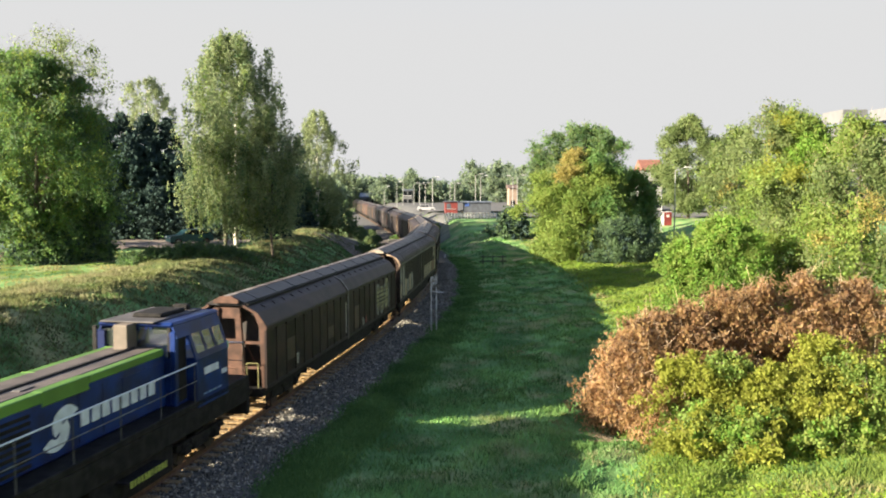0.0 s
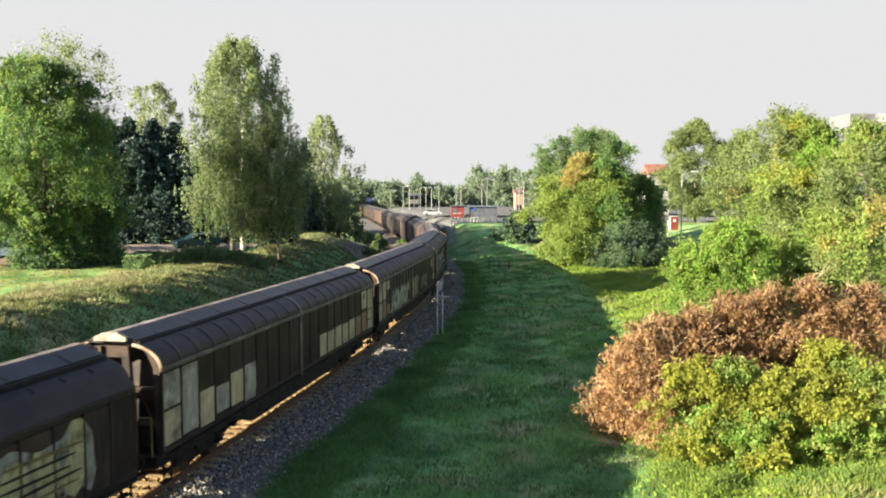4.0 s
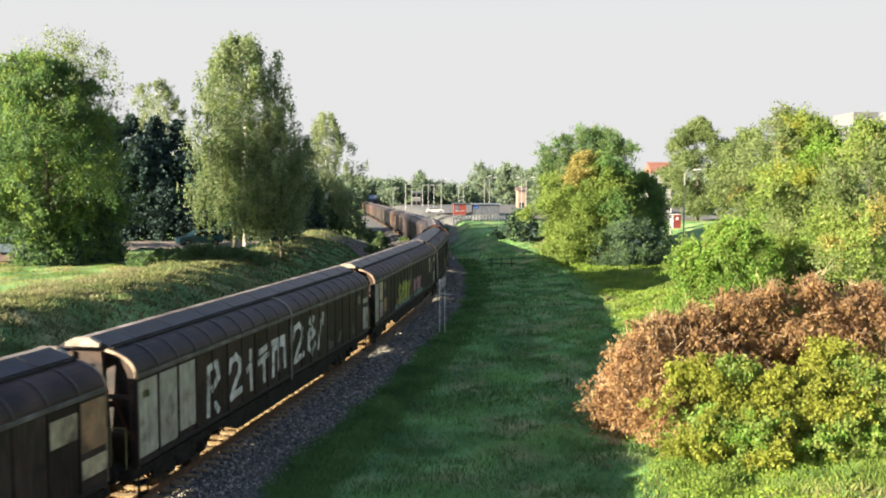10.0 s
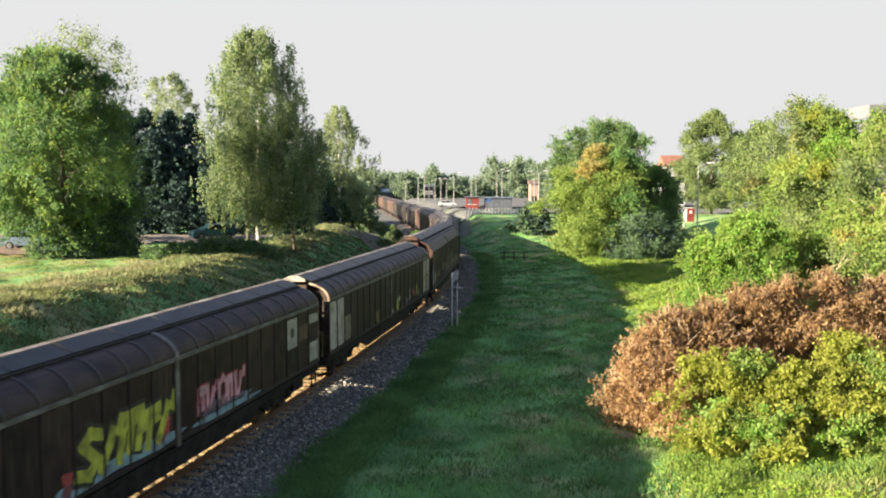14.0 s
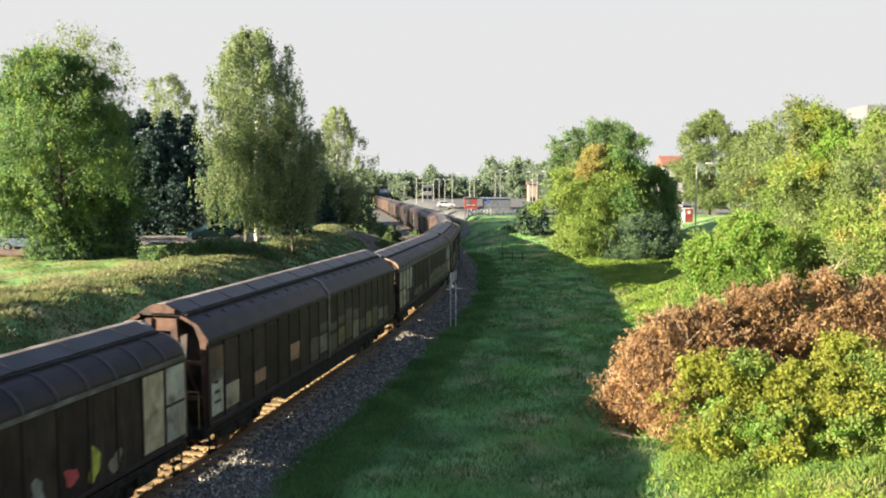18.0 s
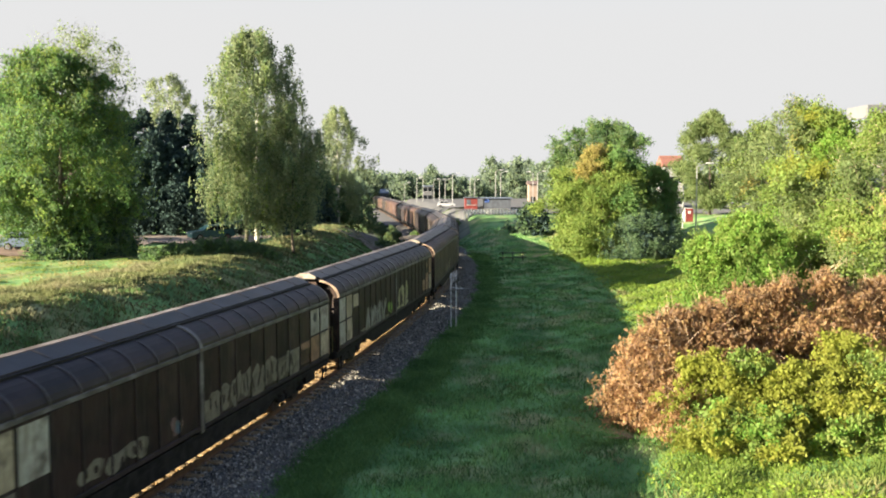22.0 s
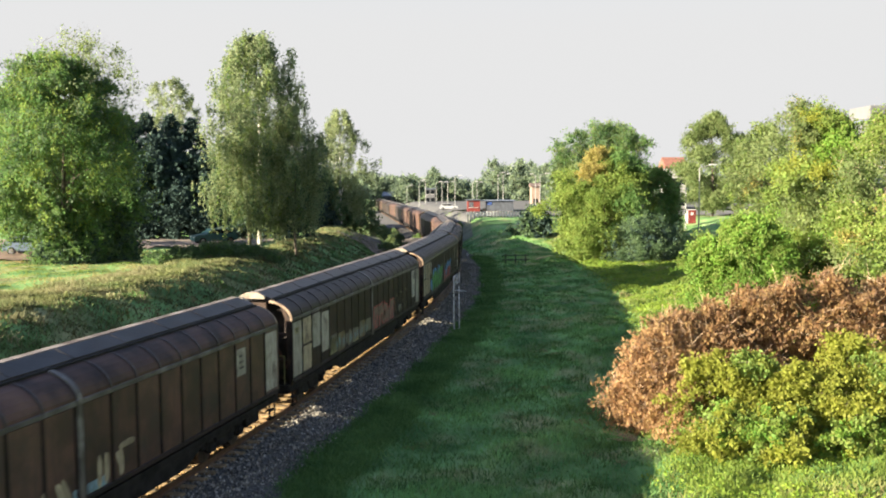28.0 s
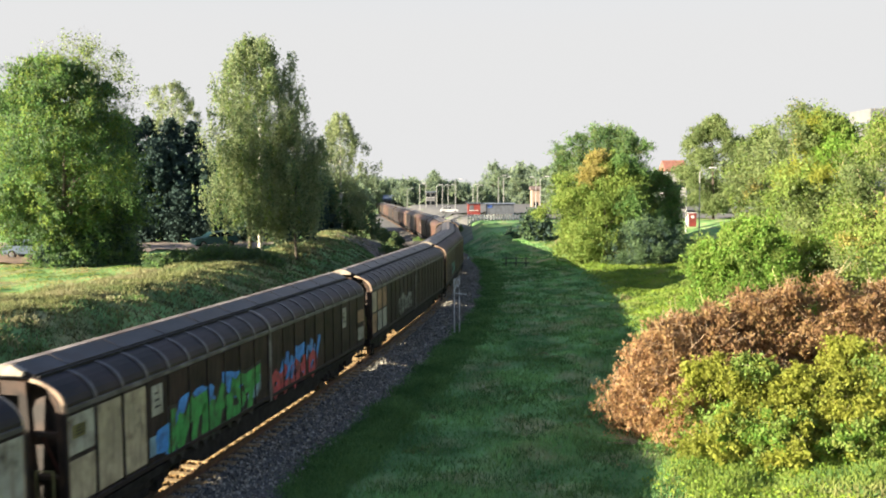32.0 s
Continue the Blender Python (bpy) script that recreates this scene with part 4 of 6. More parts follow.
# ---- the locomotive ----
def glass(name, gloss=.55):
    m = bpy.data.materials.new(name)
    m.use_nodes = True
    n, l = m.node_tree.nodes, m.node_tree.links
    n.clear()
    t, g, mx, o = (n.new("ShaderNode" + k) for k in ("BsdfTransparent", "BsdfGlossy", "MixShader", "OutputMaterial"))
    g.inputs["Roughness"].default_value = .22
    t.inputs["Color"].default_value = (.75, .82, .82, 1)
    mx.inputs["Fac"].default_value = gloss
    l.new(t.outputs["BSDF"], mx.inputs[1]), l.new(g.outputs["BSDF"], mx.inputs[2])
    l.new(mx.outputs["Shader"], o.inputs["Surface"])
    return m


M_LBLUE = mat("deep_blue_loco_paint", (.004, .025, .135), rough=.4, spec=.3, vary=.2, scale=1.5, bump=.05, stain=(.005, .012, .06), stain_scale=1.2)
M_LGREEN = mat("bright_green_loco_paint", (.078, .18, .024), rough=.5, vary=.15, scale=2)
M_LTOP = mat("dusty_grey_hood_top", (.09, .074, .067), rough=.7, vary=.3, scale=1.5)
M_GLASS = glass("cab_window_glass", .32)
M_WPAINT = mat("white_lettering_paint", (.60, .63, .68), rough=.5, vary=.15)
M_LBAR = mat("pale_blue_lettering_paint", (.14, .22, .42), rough=.5, vary=.1)
loco = empty("locomotive")
tagged(loco, "blue diesel shunting locomotive with green stripe and white emblem", "locomotive")


def lpart(name, material, *boxes, label="", bevel=.03, parent=None):
    bm = bmesh.new()
    for b in boxes:
        box(bm, *b, bevel)
    return part(name, bm, material, parent or loco, label)


# x runs from the rear buffer beam (-7.1) to the front (+7.1); z from the rail
M_DGREY = mat("dark_grey_roof_paint", (.075, .07, .07), rough=.7, vary=.3, scale=2)
M_STRIPE = mat("yellow_green_warning_paint", (.40, .45, .08), rough=.6, vary=.3, scale=4)
M_TAN = mat("tan_exhaust_paint", (.13, .105, .08), rough=.7, vary=.25, scale=2)
M_PALEGREEN = mat("pale_green_lamp_paint", (.30, .45, .30), rough=.5, vary=.2)
DECK, BELT = 1.86, 3.06
lpart("frame", M_BLACK, (-6.5, 6.5, -1.4, 1.4, 1.05, 1.70))
lpart("deck", M_BLACK, (-6.5, 6.5, -1.42, 1.42, 1.70, DECK), bevel=.02)
lpart("buffer_beam", M_BLACK, (6.4, 6.6, -1.4, 1.4, .6, 1.7))
lpart("buffer_beam", M_BLACK, (-6.6, -6.4, -1.4, 1.4, .6, 1.7))
lpart("fuel_tank", M_BLACK, (-1.9, 1.9, -1.25, 1.25, .25, 1.05))
for s in (-1, 1):
    lpart("long_hood_door", M_LBLUE, (-2.2, -.2, s * .845, s * .858, DECK + .06, 3.10), bevel=.004)
lpart("long_hood", M_LBLUE, (-2.35, 6.2, -.85, .85, DECK, 3.42), bevel=.06)
lpart("hood_top", M_LTOP, (-2.35, 6.15, -.66, .62, 3.40, 3.475), bevel=.02)
for s in (-1, 1):
    lpart("green_stripe", M_LGREEN, (-2.2, 1.2, s * .56, s * .866, 3.27, 3.462), bevel=.02)
    lpart("green_stripe", M_LGREEN, (1.2, 2.9, s * .56, s * .868, 3.13, 3.472), bevel=.02)
    lpart("green_stripe", M_LGREEN, (2.9, 6.1, s * .56, s * .866, 3.22, 3.462), bevel=.02)
lpart("hood_gutter", M_BLACK, (-2.1, 6.1, -.02, .10, 3.47, 3.515), bevel=.01)
for x0 in (2.5, 4.6):
    lpart("hood_hatch", M_DGREY, (x0, x0 + .5, .22, .42, 3.472, 3.50), bevel=.005)
for x0 in np.arange(-1.25, 2.2, .95):
    lpart("door_seam", M_BLACK, (x0, x0 + .02, .845, .853, 2.0, 3.15), bevel=.0)
for i in range(8):
    lpart("grille_slat", M_BLACK, (3.3, 5.9, .845, .872, 1.98 + i * .15, 2.06 + i * .15), bevel=.005)
cab = lpart("cab", M_LBLUE, (-5.05, -3.05, -1.42, 1.42, 1.62, BELT), bevel=.04)
lpart("cab_front", M_LBLUE, (-3.05, -2.35, -1.12, 1.12, 1.7, BELT), bevel=.03, parent=cab)
for s in (-1, 1):
    lpart("cab_door", M_BLACK, (-2.95, -2.48, s * 1.112, s * 1.135, 1.95, 3.72), bevel=.005, parent=cab)
    lpart("door_post", M_LBLUE, (-2.50, -2.33, s * .98, s * 1.15, 1.7, 3.9), bevel=.02, parent=cab)
    # upper side of the cab leans inwards, with three panes in it
    for x0, x1, z0, z1 in ((-5.05, -3.0, BELT - .02, BELT + .12), (-5.05, -2.35, 3.72, 4.08), (-5.05, -4.98, 3.18, 3.72), (-4.42, -4.30, 3.18, 3.72), (-3.78, -3.70, 3.18, 3.72), (-3.16, -3.0, 3.18, 3.72)):
        y = lambda z: 1.41 - (z - BELT) * .33
        bm = bmesh.new()
        v = [bm.verts.new((xx, s * (y(zz) - d), zz)) for d in (0, .06) for xx, zz in ((x0, z0), (x1, z0), (x1, z1), (x0, z1))]
        for f in ((0, 1, 2, 3), (7, 6, 5, 4), (0, 4, 5, 1), (1, 5, 6, 2), (2, 6, 7, 3), (3, 7, 4, 0)):
            bm.faces.new([v[i] for i in f])
        part("cab_side", bm, M_LBLUE, cab)
    for x0, x1 in ((-4.98, -4.42), (-4.30, -3.78), (-3.70, -3.16)):
        bm = bmesh.new()
        v = [bm.verts.new((xx, s * (1.41 - (zz - BELT) * .33 - .02), zz)) for xx, zz in ((x0, 3.18), (x1, 3.18), (x1, 3.72), (x0, 3.72))]
        bm.faces.new(v)
        part("side_window", bm, M_GLASS, cab)
for y0, y1 in ((-1.34, -1.22), (-.30, -.18), (.90, 1.0)):
    lpart("window_post", M_BLACK, (-2.46, -2.36, y0, y1, BELT - .05, 4.02), bevel=.01, parent=cab)
lpart("window_sill", M_LBLUE, (-2.46, -2.34, -1.34, 1.05, BELT - .1, BELT + .12), bevel=.01, parent=cab)
for y0, y1 in ((-1.22, -.30), (-.18, .90)):
    lpart("front_window", M_GLASS, (-2.42, -2.40, y0, y1, BELT + .12, 3.95), bevel=0, parent=cab)
lpart("rear_wall", M_LBLUE, (-5.03, -4.95, -1.12, 1.12, BELT, 3.35), bevel=.01, parent=cab)
for y0, y1 in ((-1.12, -1.0), (-.08, .08), (1.0, 1.12)):
    lpart("rear_window_post", M_LBLUE, (-5.03, -4.95, y0, y1, 3.3, 4.05), bevel=.01, parent=cab)
lpart("cab_roof", M_LBLUE, (-5.15, -2.30, -1.14, 1.10, 4.02, 4.15), bevel=.06, parent=cab)
lpart("roof_plate", M_DGREY, (-5.0, -2.2, -1.02, .62, 4.14, 4.19), bevel=.02, parent=cab)
lpart("roof_hatch", M_BLACK, (-4.3, -2.9, -.45, .45, 4.18, 4.31), bevel=.04, parent=cab)
lpart("roof_horn", M_BLACK, (-4.75, -4.5, -.1, .4, 4.15, 4.36), bevel=.05, parent=cab)
lpart("exhaust_housing", M_TAN, (-2.33, -1.85, -.40, .02, 3.45, 4.14), bevel=.02)
lpart("tail_lamp", M_PALEGREEN, (-5.25, -5.05, 1.0, 1.35, 2.95, 3.2), bevel=.03, parent=cab)
# emblem and lettering as plain shapes
bm = bmesh.new()
for a0, a1, cx, cz in ((-.6, 2.6, 2.10, 2.60), (2.54, 5.74, 2.50, 2.46)):
    rim = [(cx + 1.25 * r * math.cos(a), cz + r * math.sin(a)) for r, rng_ in ((.40, np.linspace(a0, a1, 11)), (.13, np.linspace(a1, a0, 11))) for a in rng_]
    bm.faces.new([bm.verts.new((x, .878, z)) for x, z in rim])
part("emblem", bm, M_WPAINT, loco, "white emblem of two rounded hooks")
for i, wide in enumerate((.30, .32, .30, .30, .32, .30, .30, .32)):
    x = 1.55 - i * .42
    bm = bmesh.new()
    box(bm, x - wide, x, .85, .878, 2.36, 2.72, .002)
    part("lettering_bar", bm, M_WPAINT, loco)
lpart("number_bar", M_WPAINT, (-4.35, -3.45, 1.415, 1.428, 2.52, 2.72), bevel=.001)
lpart("number_plate", M_WPAINT, (-4.90, -4.55, 1.415, 1.430, 2.32, 2.46), bevel=.001)
for i in range(4):
    lpart("lettering_bar", M_LBAR, (-4.5 + i * .3, -4.3 + i * .3, 1.415, 1.428, 1.95, 2.0), bevel=.001)
for s in (-1, 1):
    for z0, r0, m in ((2.93, .022, M_WPAINT), (2.43, .014, M_STEEL)):
        bm = bmesh.new()
        rod(bm, (-3.0, s * 1.40, z0), (6.4, s * 1.40, z0), r0, n=6)
        part("handrail", bm, m, loco)
    for x in np.arange(-2.9, 6.5, 1.85):
        bm = bmesh.new()
        rod(bm, (x, s * 1.40, DECK), (x, s * 1.40, 2.93), .016, n=6)
        part("railing_post", bm, M_DGREY, loco)
for y0 in (.75, 1.3):
    bm = bmesh.new()
    rod(bm, (-6.35, y0, 1.2), (-6.35, y0, 2.92), .022, n=6)
    part("end_rail_post", bm, M_STEEL, loco)
bm = bmesh.new()
rod(bm, (-6.35, -.4, 2.92), (-6.35, 1.3, 2.92), .025, n=6)
part("end_rail", bm, M_WPAINT, loco)
bm = bmesh.new()
rod(bm, (-6.35, -.4, 2.35), (-6.35, 1.3, 2.35), .014, n=6)
part("end_rail", bm, M_STEEL, loco)
step = lpart("step", M_BLACK, (-.9, .9, 1.25, 1.60, .80, .85), bevel=.01)
for i in range(11):
    lpart("warning_stripe", M_STRIPE, (-.88 + i * .16, -.80 + i * .16, 1.60, 1.62, .70, .86), bevel=.0, parent=step)
for k in (1, -1):
    b = share("bogie", BOGIE_FRAME, loco, Matrix.Translation((k * 3.9, 0, 0)))
    for x in (-.9, .9):
        share("wheelset", WHEELSET, b, Matrix.Translation((x, 0, .47)))
    for s in (-1, 1):
        share("buffer", BUFFER, loco, Matrix.Translation((k * 6.5, s * .875, 1.04)) @ (Matrix() if k == 1 else HALF_TURN))

# ---- track: rails and sleepers ----
def rail(name, off):
    pr = [(-.07, -.17), (.07, -.17), (.02, -.14), (.02, -.04), (.036, -.03), (.036, 0), (-.036, 0), (-.036, -.03), (-.02, -.04), (-.02, -.14)]
    ss = np.arange(-20, 300, 1.0)
    v = [tuple(beside(float(s), off + o, z)) for s in ss for o, z in pr]
    n = len(pr)
    f = [(i * n + k, i * n + (k + 1) % n, (i + 1) * n + (k + 1) % n, (i + 1) * n + k) for i in range(len(ss) - 1) for k in range(n)]
    tagged(new(name, raw(name, v, f, M_RAIL)), "brown rusted steel rail", "rail", "rails of the track", "structure")


rail("rail", -.75)
rail("rail", .75)

# ---- plants ----
M_BARK = mat("grey_brown_bark", (.10, .08, .06), rough=.9, vary=.4, scale=3, bump=.6, bump_scale=12)
M_TWIG = mat("pale_dry_twig", (.36, .27, .18), rough=.9, vary=.3, scale=3, island=.3)
M_BIRCH = mat("white_birch_bark", (.62, .58, .52), rough=.8, vary=.3, scale=2.5, stain=(.05, .045, .04), stain_scale=5, stain_at=(.55, .62))
L_GREEN = leaf_mat("green_leaves", (.145, .235, .070), (.095, .18, .052))
L_DEEP = leaf_mat("deep_green_leaves", (.12, .18, .085), (.085, .14, .066))
L_LIGHT = leaf_mat("light_green_leaves", (.20, .262, .062), (.142, .21, .048))
L_YELLOW = leaf_mat("yellow_green_leaves", (.29, .31, .055), (.225, .25, .045), hue=.010, amount=.10, trans=.58)
L_BIRCH = leaf_mat("birch_leaves", (.245, .285, .145), (.17, .215, .105))
L_DULL = leaf_mat("dull_green_leaves", (.175, .22, .085), (.12, .165, .06), amount=.12)
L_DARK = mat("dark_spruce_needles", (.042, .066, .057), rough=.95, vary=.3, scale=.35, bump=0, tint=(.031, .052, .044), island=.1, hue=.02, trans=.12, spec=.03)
L_BROWN = leaf_mat("withered_brown_leaves", (.435, .28, .14), (.33, .21, .102), hue=.014, amount=.24, trans=.6)
L_OCHRE = leaf_mat("autumn_ochre_leaves", (.32, .265, .085), (.24, .225, .07))
# far leaves are paled and blued in their colour to imitate haze
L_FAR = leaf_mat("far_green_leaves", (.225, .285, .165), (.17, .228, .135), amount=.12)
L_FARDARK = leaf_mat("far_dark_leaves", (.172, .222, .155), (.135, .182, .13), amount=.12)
L_FRESH = leaf_mat("fresh_green_leaves", (.175, .285, .05), (.125, .225, .04), amount=.14)
L_OLIVE = leaf_mat("olive_leaves", (.24, .265, .052), (.175, .21, .042), hue=.012, amount=.2)
L_RUST = leaf_mat("dark_withered_leaves", (.22, .135, .075), (.15, .095, .055), hue=.012, amount=.25, trans=.4)


def leaf_quads(rng, c, size, droop=0.0, stretch=1.7):
    """A folded leaf at each point, turned at random."""
    k = len(c)
    a = rng.normal(size=(k, 3))
    a[:, 2] -= .4 + droop
    a /= np.linalg.norm(a, axis=1)[:, None]
    b = rng.normal(size=(k, 3))
    b -= (b * a).sum(1)[:, None] * a
    b /= np.linalg.norm(b, axis=1)[:, None]
    s = size * rng.uniform(.55, 1.4, (k, 1))
    return np.stack([c - a * s * stretch / 2, c + b * s / 2, c + a * s * stretch / 2, c - b * s / 2], 1)


def unit(rng, k, up=.25):
    d = rng.normal(size=(k, 3))
    d[:, 2] += up
    return d / np.linalg.norm(d, axis=1)[:, None]


def lobes_in(rng, n, radius, height, base, shape, size, fill=.55):
    """Lobes (centre and radius) that fill an uneven crown; shape gives its width by height."""
    ph = rng.uniform(0, 6.3, 6)
    out = []
    for i in range(n):
        h = (i + rng.uniform()) / n
        a = rng.uniform(0, 2 * math.pi)
        w = np.interp(h, [p[0] for p in shape], [p[1] for p in shape])
        w *= 1 + .16 * math.sin(2 * a + 5 * h + ph[0]) + .12 * math.sin(3 * a - 7 * h + ph[1])
        r = w * radius * math.sqrt(rng.uniform(fill * fill, 1)) * .86 * rng.uniform(.86, 1.16)
        s = size * rng.uniform(.6, 1.25) * (.55 + .45 * w)
        out.append((r * math.cos(a), r * math.sin(a), base + h * (height - base - s * .6), s))
    return np.array(out)


def foliage(rng, lobes, twigs, per, spread, hang=0.0, flat=.8, spray=0.0, up=.25):
    """Leaf places: twigs on the lobes' skins, leaves about each twig, along it (spray), or on strings that hang from it."""
    c = np.repeat(lobes, twigs, 0)
    d = unit(rng, len(c), up)
    d[:, 2] *= flat if up < .5 else 1
    if spray:
        long = c[:, 3:4] * rng.uniform(.6, 1.35, (len(c), 1)) * spray
        f = rng.uniform(.15, 1, (len(c) * per, 1)) ** .7
        dd, ll = np.repeat(d, per, 0), np.repeat(long, per, 0)
        p = np.repeat(c[:, :3], per, 0) + dd * ll * f + rng.normal(size=dd.shape) * spread
        p[:, 2:3] -= hang * f * f * rng.uniform(.5, 1, f.shape)
        return p, c[:, :3] + d * long * .7
    reach = np.minimum(np.abs(rng.normal(size=(len(c), 1))) * .45 + .25, 1.5)
    # one shoot in eight stands well out of its lobe
    stray = rng.uniform(size=(len(c), 1)) < .12
    reach = np.where(stray, rng.uniform(1.2, 2.3, reach.shape), reach)
    tips = c[:, :3] + d * c[:, 3:4] * reach
    p = np.repeat(tips, per, 0) - np.repeat(np.where(stray, d * c[:, 3:4] * reach, 0), per, 0) * rng.uniform(0, .6, (len(tips) * per, 1))
    if hang:
        off = rng.normal(size=p.shape) * spread * 1.3
        off[:, :2] *= .45
        off[:, 2] = -rng.uniform(0, 1, len(p)) * np.repeat(rng.uniform(.3, 1, len(tips)), per) * hang
        return p + off, tips
    # leaves sit along a short shoot that leaves the lobe
    way = d + unit(rng, len(d), .3) * .9
    way = np.repeat(way / np.linalg.norm(way, axis=1)[:, None], per, 0)
    f = rng.uniform(-.5, 1, (len(p), 1))
    return p + way * f * spread * 3.2 + rng.normal(size=p.shape) * spread * .6, tips


def stem(bm, a, b, r0, r1, n=5):
    rod(bm, a, b, r0, r1, n, False)


def tree(name, label, x, y, height, radius, shape, seed, mixes, lobes=34, size=1.5, twigs=26, per=22, spread=.16, leaf=.15, hang=0.0, base=.15,
         trunk_r=.22, bark=M_BARK, limbs=24, z=None, group="", kind="tree", fill=.55, stems=1, twig_mat=None, sprigs=0, sprig=1.0, chooser=None, spray=0.0, long=1.7, fine=1.55, up=.25, patchy=False):
    """mixes: leaf materials with their shares; chooser(x, y, h) may sort the lobes among them instead."""
    rng = np.random.default_rng(seed)
    t = empty(name, pose(x, y, gz(x, y) - .1 if z is None else z))
    tagged(t, label, kind, group)
    radius, lobes = radius * 1.2, int(lobes * 1.4)
    if not spray:
        lobes, size, twigs = int(lobes * fine ** 2), size / fine ** .8, max(2, int(twigs / fine ** 1.7))
    lb = lobes_in(rng, lobes, radius, height, base * height, shape, size, fill)
    # trunks
    tops = []
    for s in range(stems):
        bm = bmesh.new()
        dx, dy = (rng.uniform(-.22, .22, 2) * radius if stems > 1 else (0, 0))
        k = [Vector((dx * .25, dy * .25, -.3)), Vector((dx * .45 + .1 * rng.normal(), dy * .45 + .1 * rng.normal(), height * .25)),
             Vector((dx + .2 * rng.normal(), dy + .2 * rng.normal(), height * .55)), Vector((dx * 1.7 + .3 * rng.normal(), dy * 1.7 + .3 * rng.normal(), height * .93))]
        rs = [trunk_r * f for f in (1.15, .8, .5, .1)]
        for i in range(3):
            rod(bm, k[i], k[i + 1], rs[i], rs[i + 1], 9, i == 0)
        part("trunk", bm, bark, t)
        tops.append(k)
    bm = bmesh.new()
    for p in lb[rng.choice(len(lb), min(limbs, len(lb)), replace=False)]:
        k = tops[rng.integers(len(tops))]
        h = max(base * height * .8, p[2] - rng.uniform(.2, .5) * np.hypot(p[0], p[1]) - .3)
        f = h / height
        ax = k[1].lerp(k[2], max(0, (f - .25) / .3)) if f < .55 else k[2].lerp(k[3], (f - .55) / .38)
        s, e = Vector((ax.x, ax.y, h)), Vector(p[:3])
        mid = s.lerp(e, .55) + Vector((0, 0, .12 * (e - s).length))
        r = trunk_r * .34 * (1 - f * .6)
        stem(bm, s, mid, r, r * .6), stem(bm, mid, e, r * .6, r * .2)
        for q in range(3):
            d = Vector(unit(rng, 1)[0])
            stem(bm, e - (e - mid) * .2 * q, e + d * p[3] * .95, r * .25, r * .06, 4)
    tagged(part("branchwork", bm, bark, t), kind="stuff")
    total = sum(m[1] for m in mixes)
    if chooser:
        pick = np.array([chooser(*(p[:3] / (radius, radius, height))) for p in lb])
    elif patchy:
        # each limb keeps to one leaf colour, neighbours lean the same way
        q = .5 + .28 * np.sin(lb[:, 0] * 1.3 + seed) + .28 * np.sin(lb[:, 2] * 1.1 + lb[:, 1] * .9 + 2 * seed) + rng.normal(size=len(lb)) * .22
        pick = np.clip(np.argsort(np.argsort(q)) / len(lb), 0, .999) * total
        chooser = True
    lo = 0
    all_tips = []
    for m, share_ in mixes:
        sel, many = lb, max(1, round(twigs * share_ / total))
        if chooser:
            sel, many = lb[(pick >= lo) & (pick < lo + share_)], twigs
        lo += share_
        if len(sel):
            c, tips = foliage(rng, sel, many, per, spread, hang, spray=spray, up=up)
            all_tips.append(tips)
            ob = new("crown", quads("crown", leaf_quads(rng, c, leaf, droop=.8 if hang else 0, stretch=long), m))
            ob.parent = t
    if sprigs:
        # bare or thinly leaved twigs that stand out of the crown
        tips = np.concatenate(all_tips)
        tips = tips[rng.choice(len(tips), sprigs)]
        d = unit(rng, sprigs, .35)
        e = tips + d * sprig * rng.uniform(.4, 1.2, (sprigs, 1))
        side = np.cross(d, unit(rng, sprigs)) * .008 * max(1, size * .9)
        v = np.stack([tips - side, tips + side, e + side * .3, e - side * .3], 1)
        ob = tagged(new("twigwork", quads("twigwork", v, twig_mat or bark)), kind="stuff")
        ob.parent = t
    return t


ROUND = [(0, .35), (.12, .75), (.35, 1), (.65, .9), (.85, .6), (1, .12)]
BROAD = [(0, .85), (.2, 1), (.55, .95), (.8, .68), (1, .2)]
CONE = [(0, 1), (.5, .6), (1, .03)]
DOME = [(0, 1), (.4, .98), (.75, .7), (1, .15)]
WIDE = [(0, .65), (.3, 1), (.6, 1), (.8, .88), (.92, .64), (1, .3)]
WILLOWY = [(0, .5), (.12, .78), (.28, 1), (.5, .98), (.72, .85), (.9, .6), (1, .35)]
TALL_BIRCH = [(0, .62), (.2, .86), (.45, 1), (.62, .98), (.78, .80), (.92, .50), (1, .22)]
BIRCHY = [(0, .70), (.2, .95), (.45, 1), (.7, .70), (.88, .45), (1, .2)]

# beyond the bank
tree("willow_tree", "broad leafy tree with sunlit yellow-green leaves and airy top", -26.3, 59.5, 14.0, 4.9, WILLOWY, 11, [(L_DEEP, 4), (L_GREEN, 5), (L_LIGHT, 3)], lobes=122, size=1.0, twigs=30, per=28, spread=.14, leaf=.10, spray=1.7, hang=.5, up=.5, fill=.35,
     base=.14, stems=4, trunk_r=.2, sprigs=900, sprig=1.3)
tree("willow_tree", "thin airy upper crown of sparse leafy branches", -25.6, 61, 15.8, 3.8, BROAD, 61, [(L_BIRCH, 2), (L_LIGHT, 1)], lobes=30, size=1.0, twigs=9, per=22, spread=.13, leaf=.09, spray=1.9, up=.6, base=.55, trunk_r=.16, sprigs=700, sprig=1.3, limbs=30)
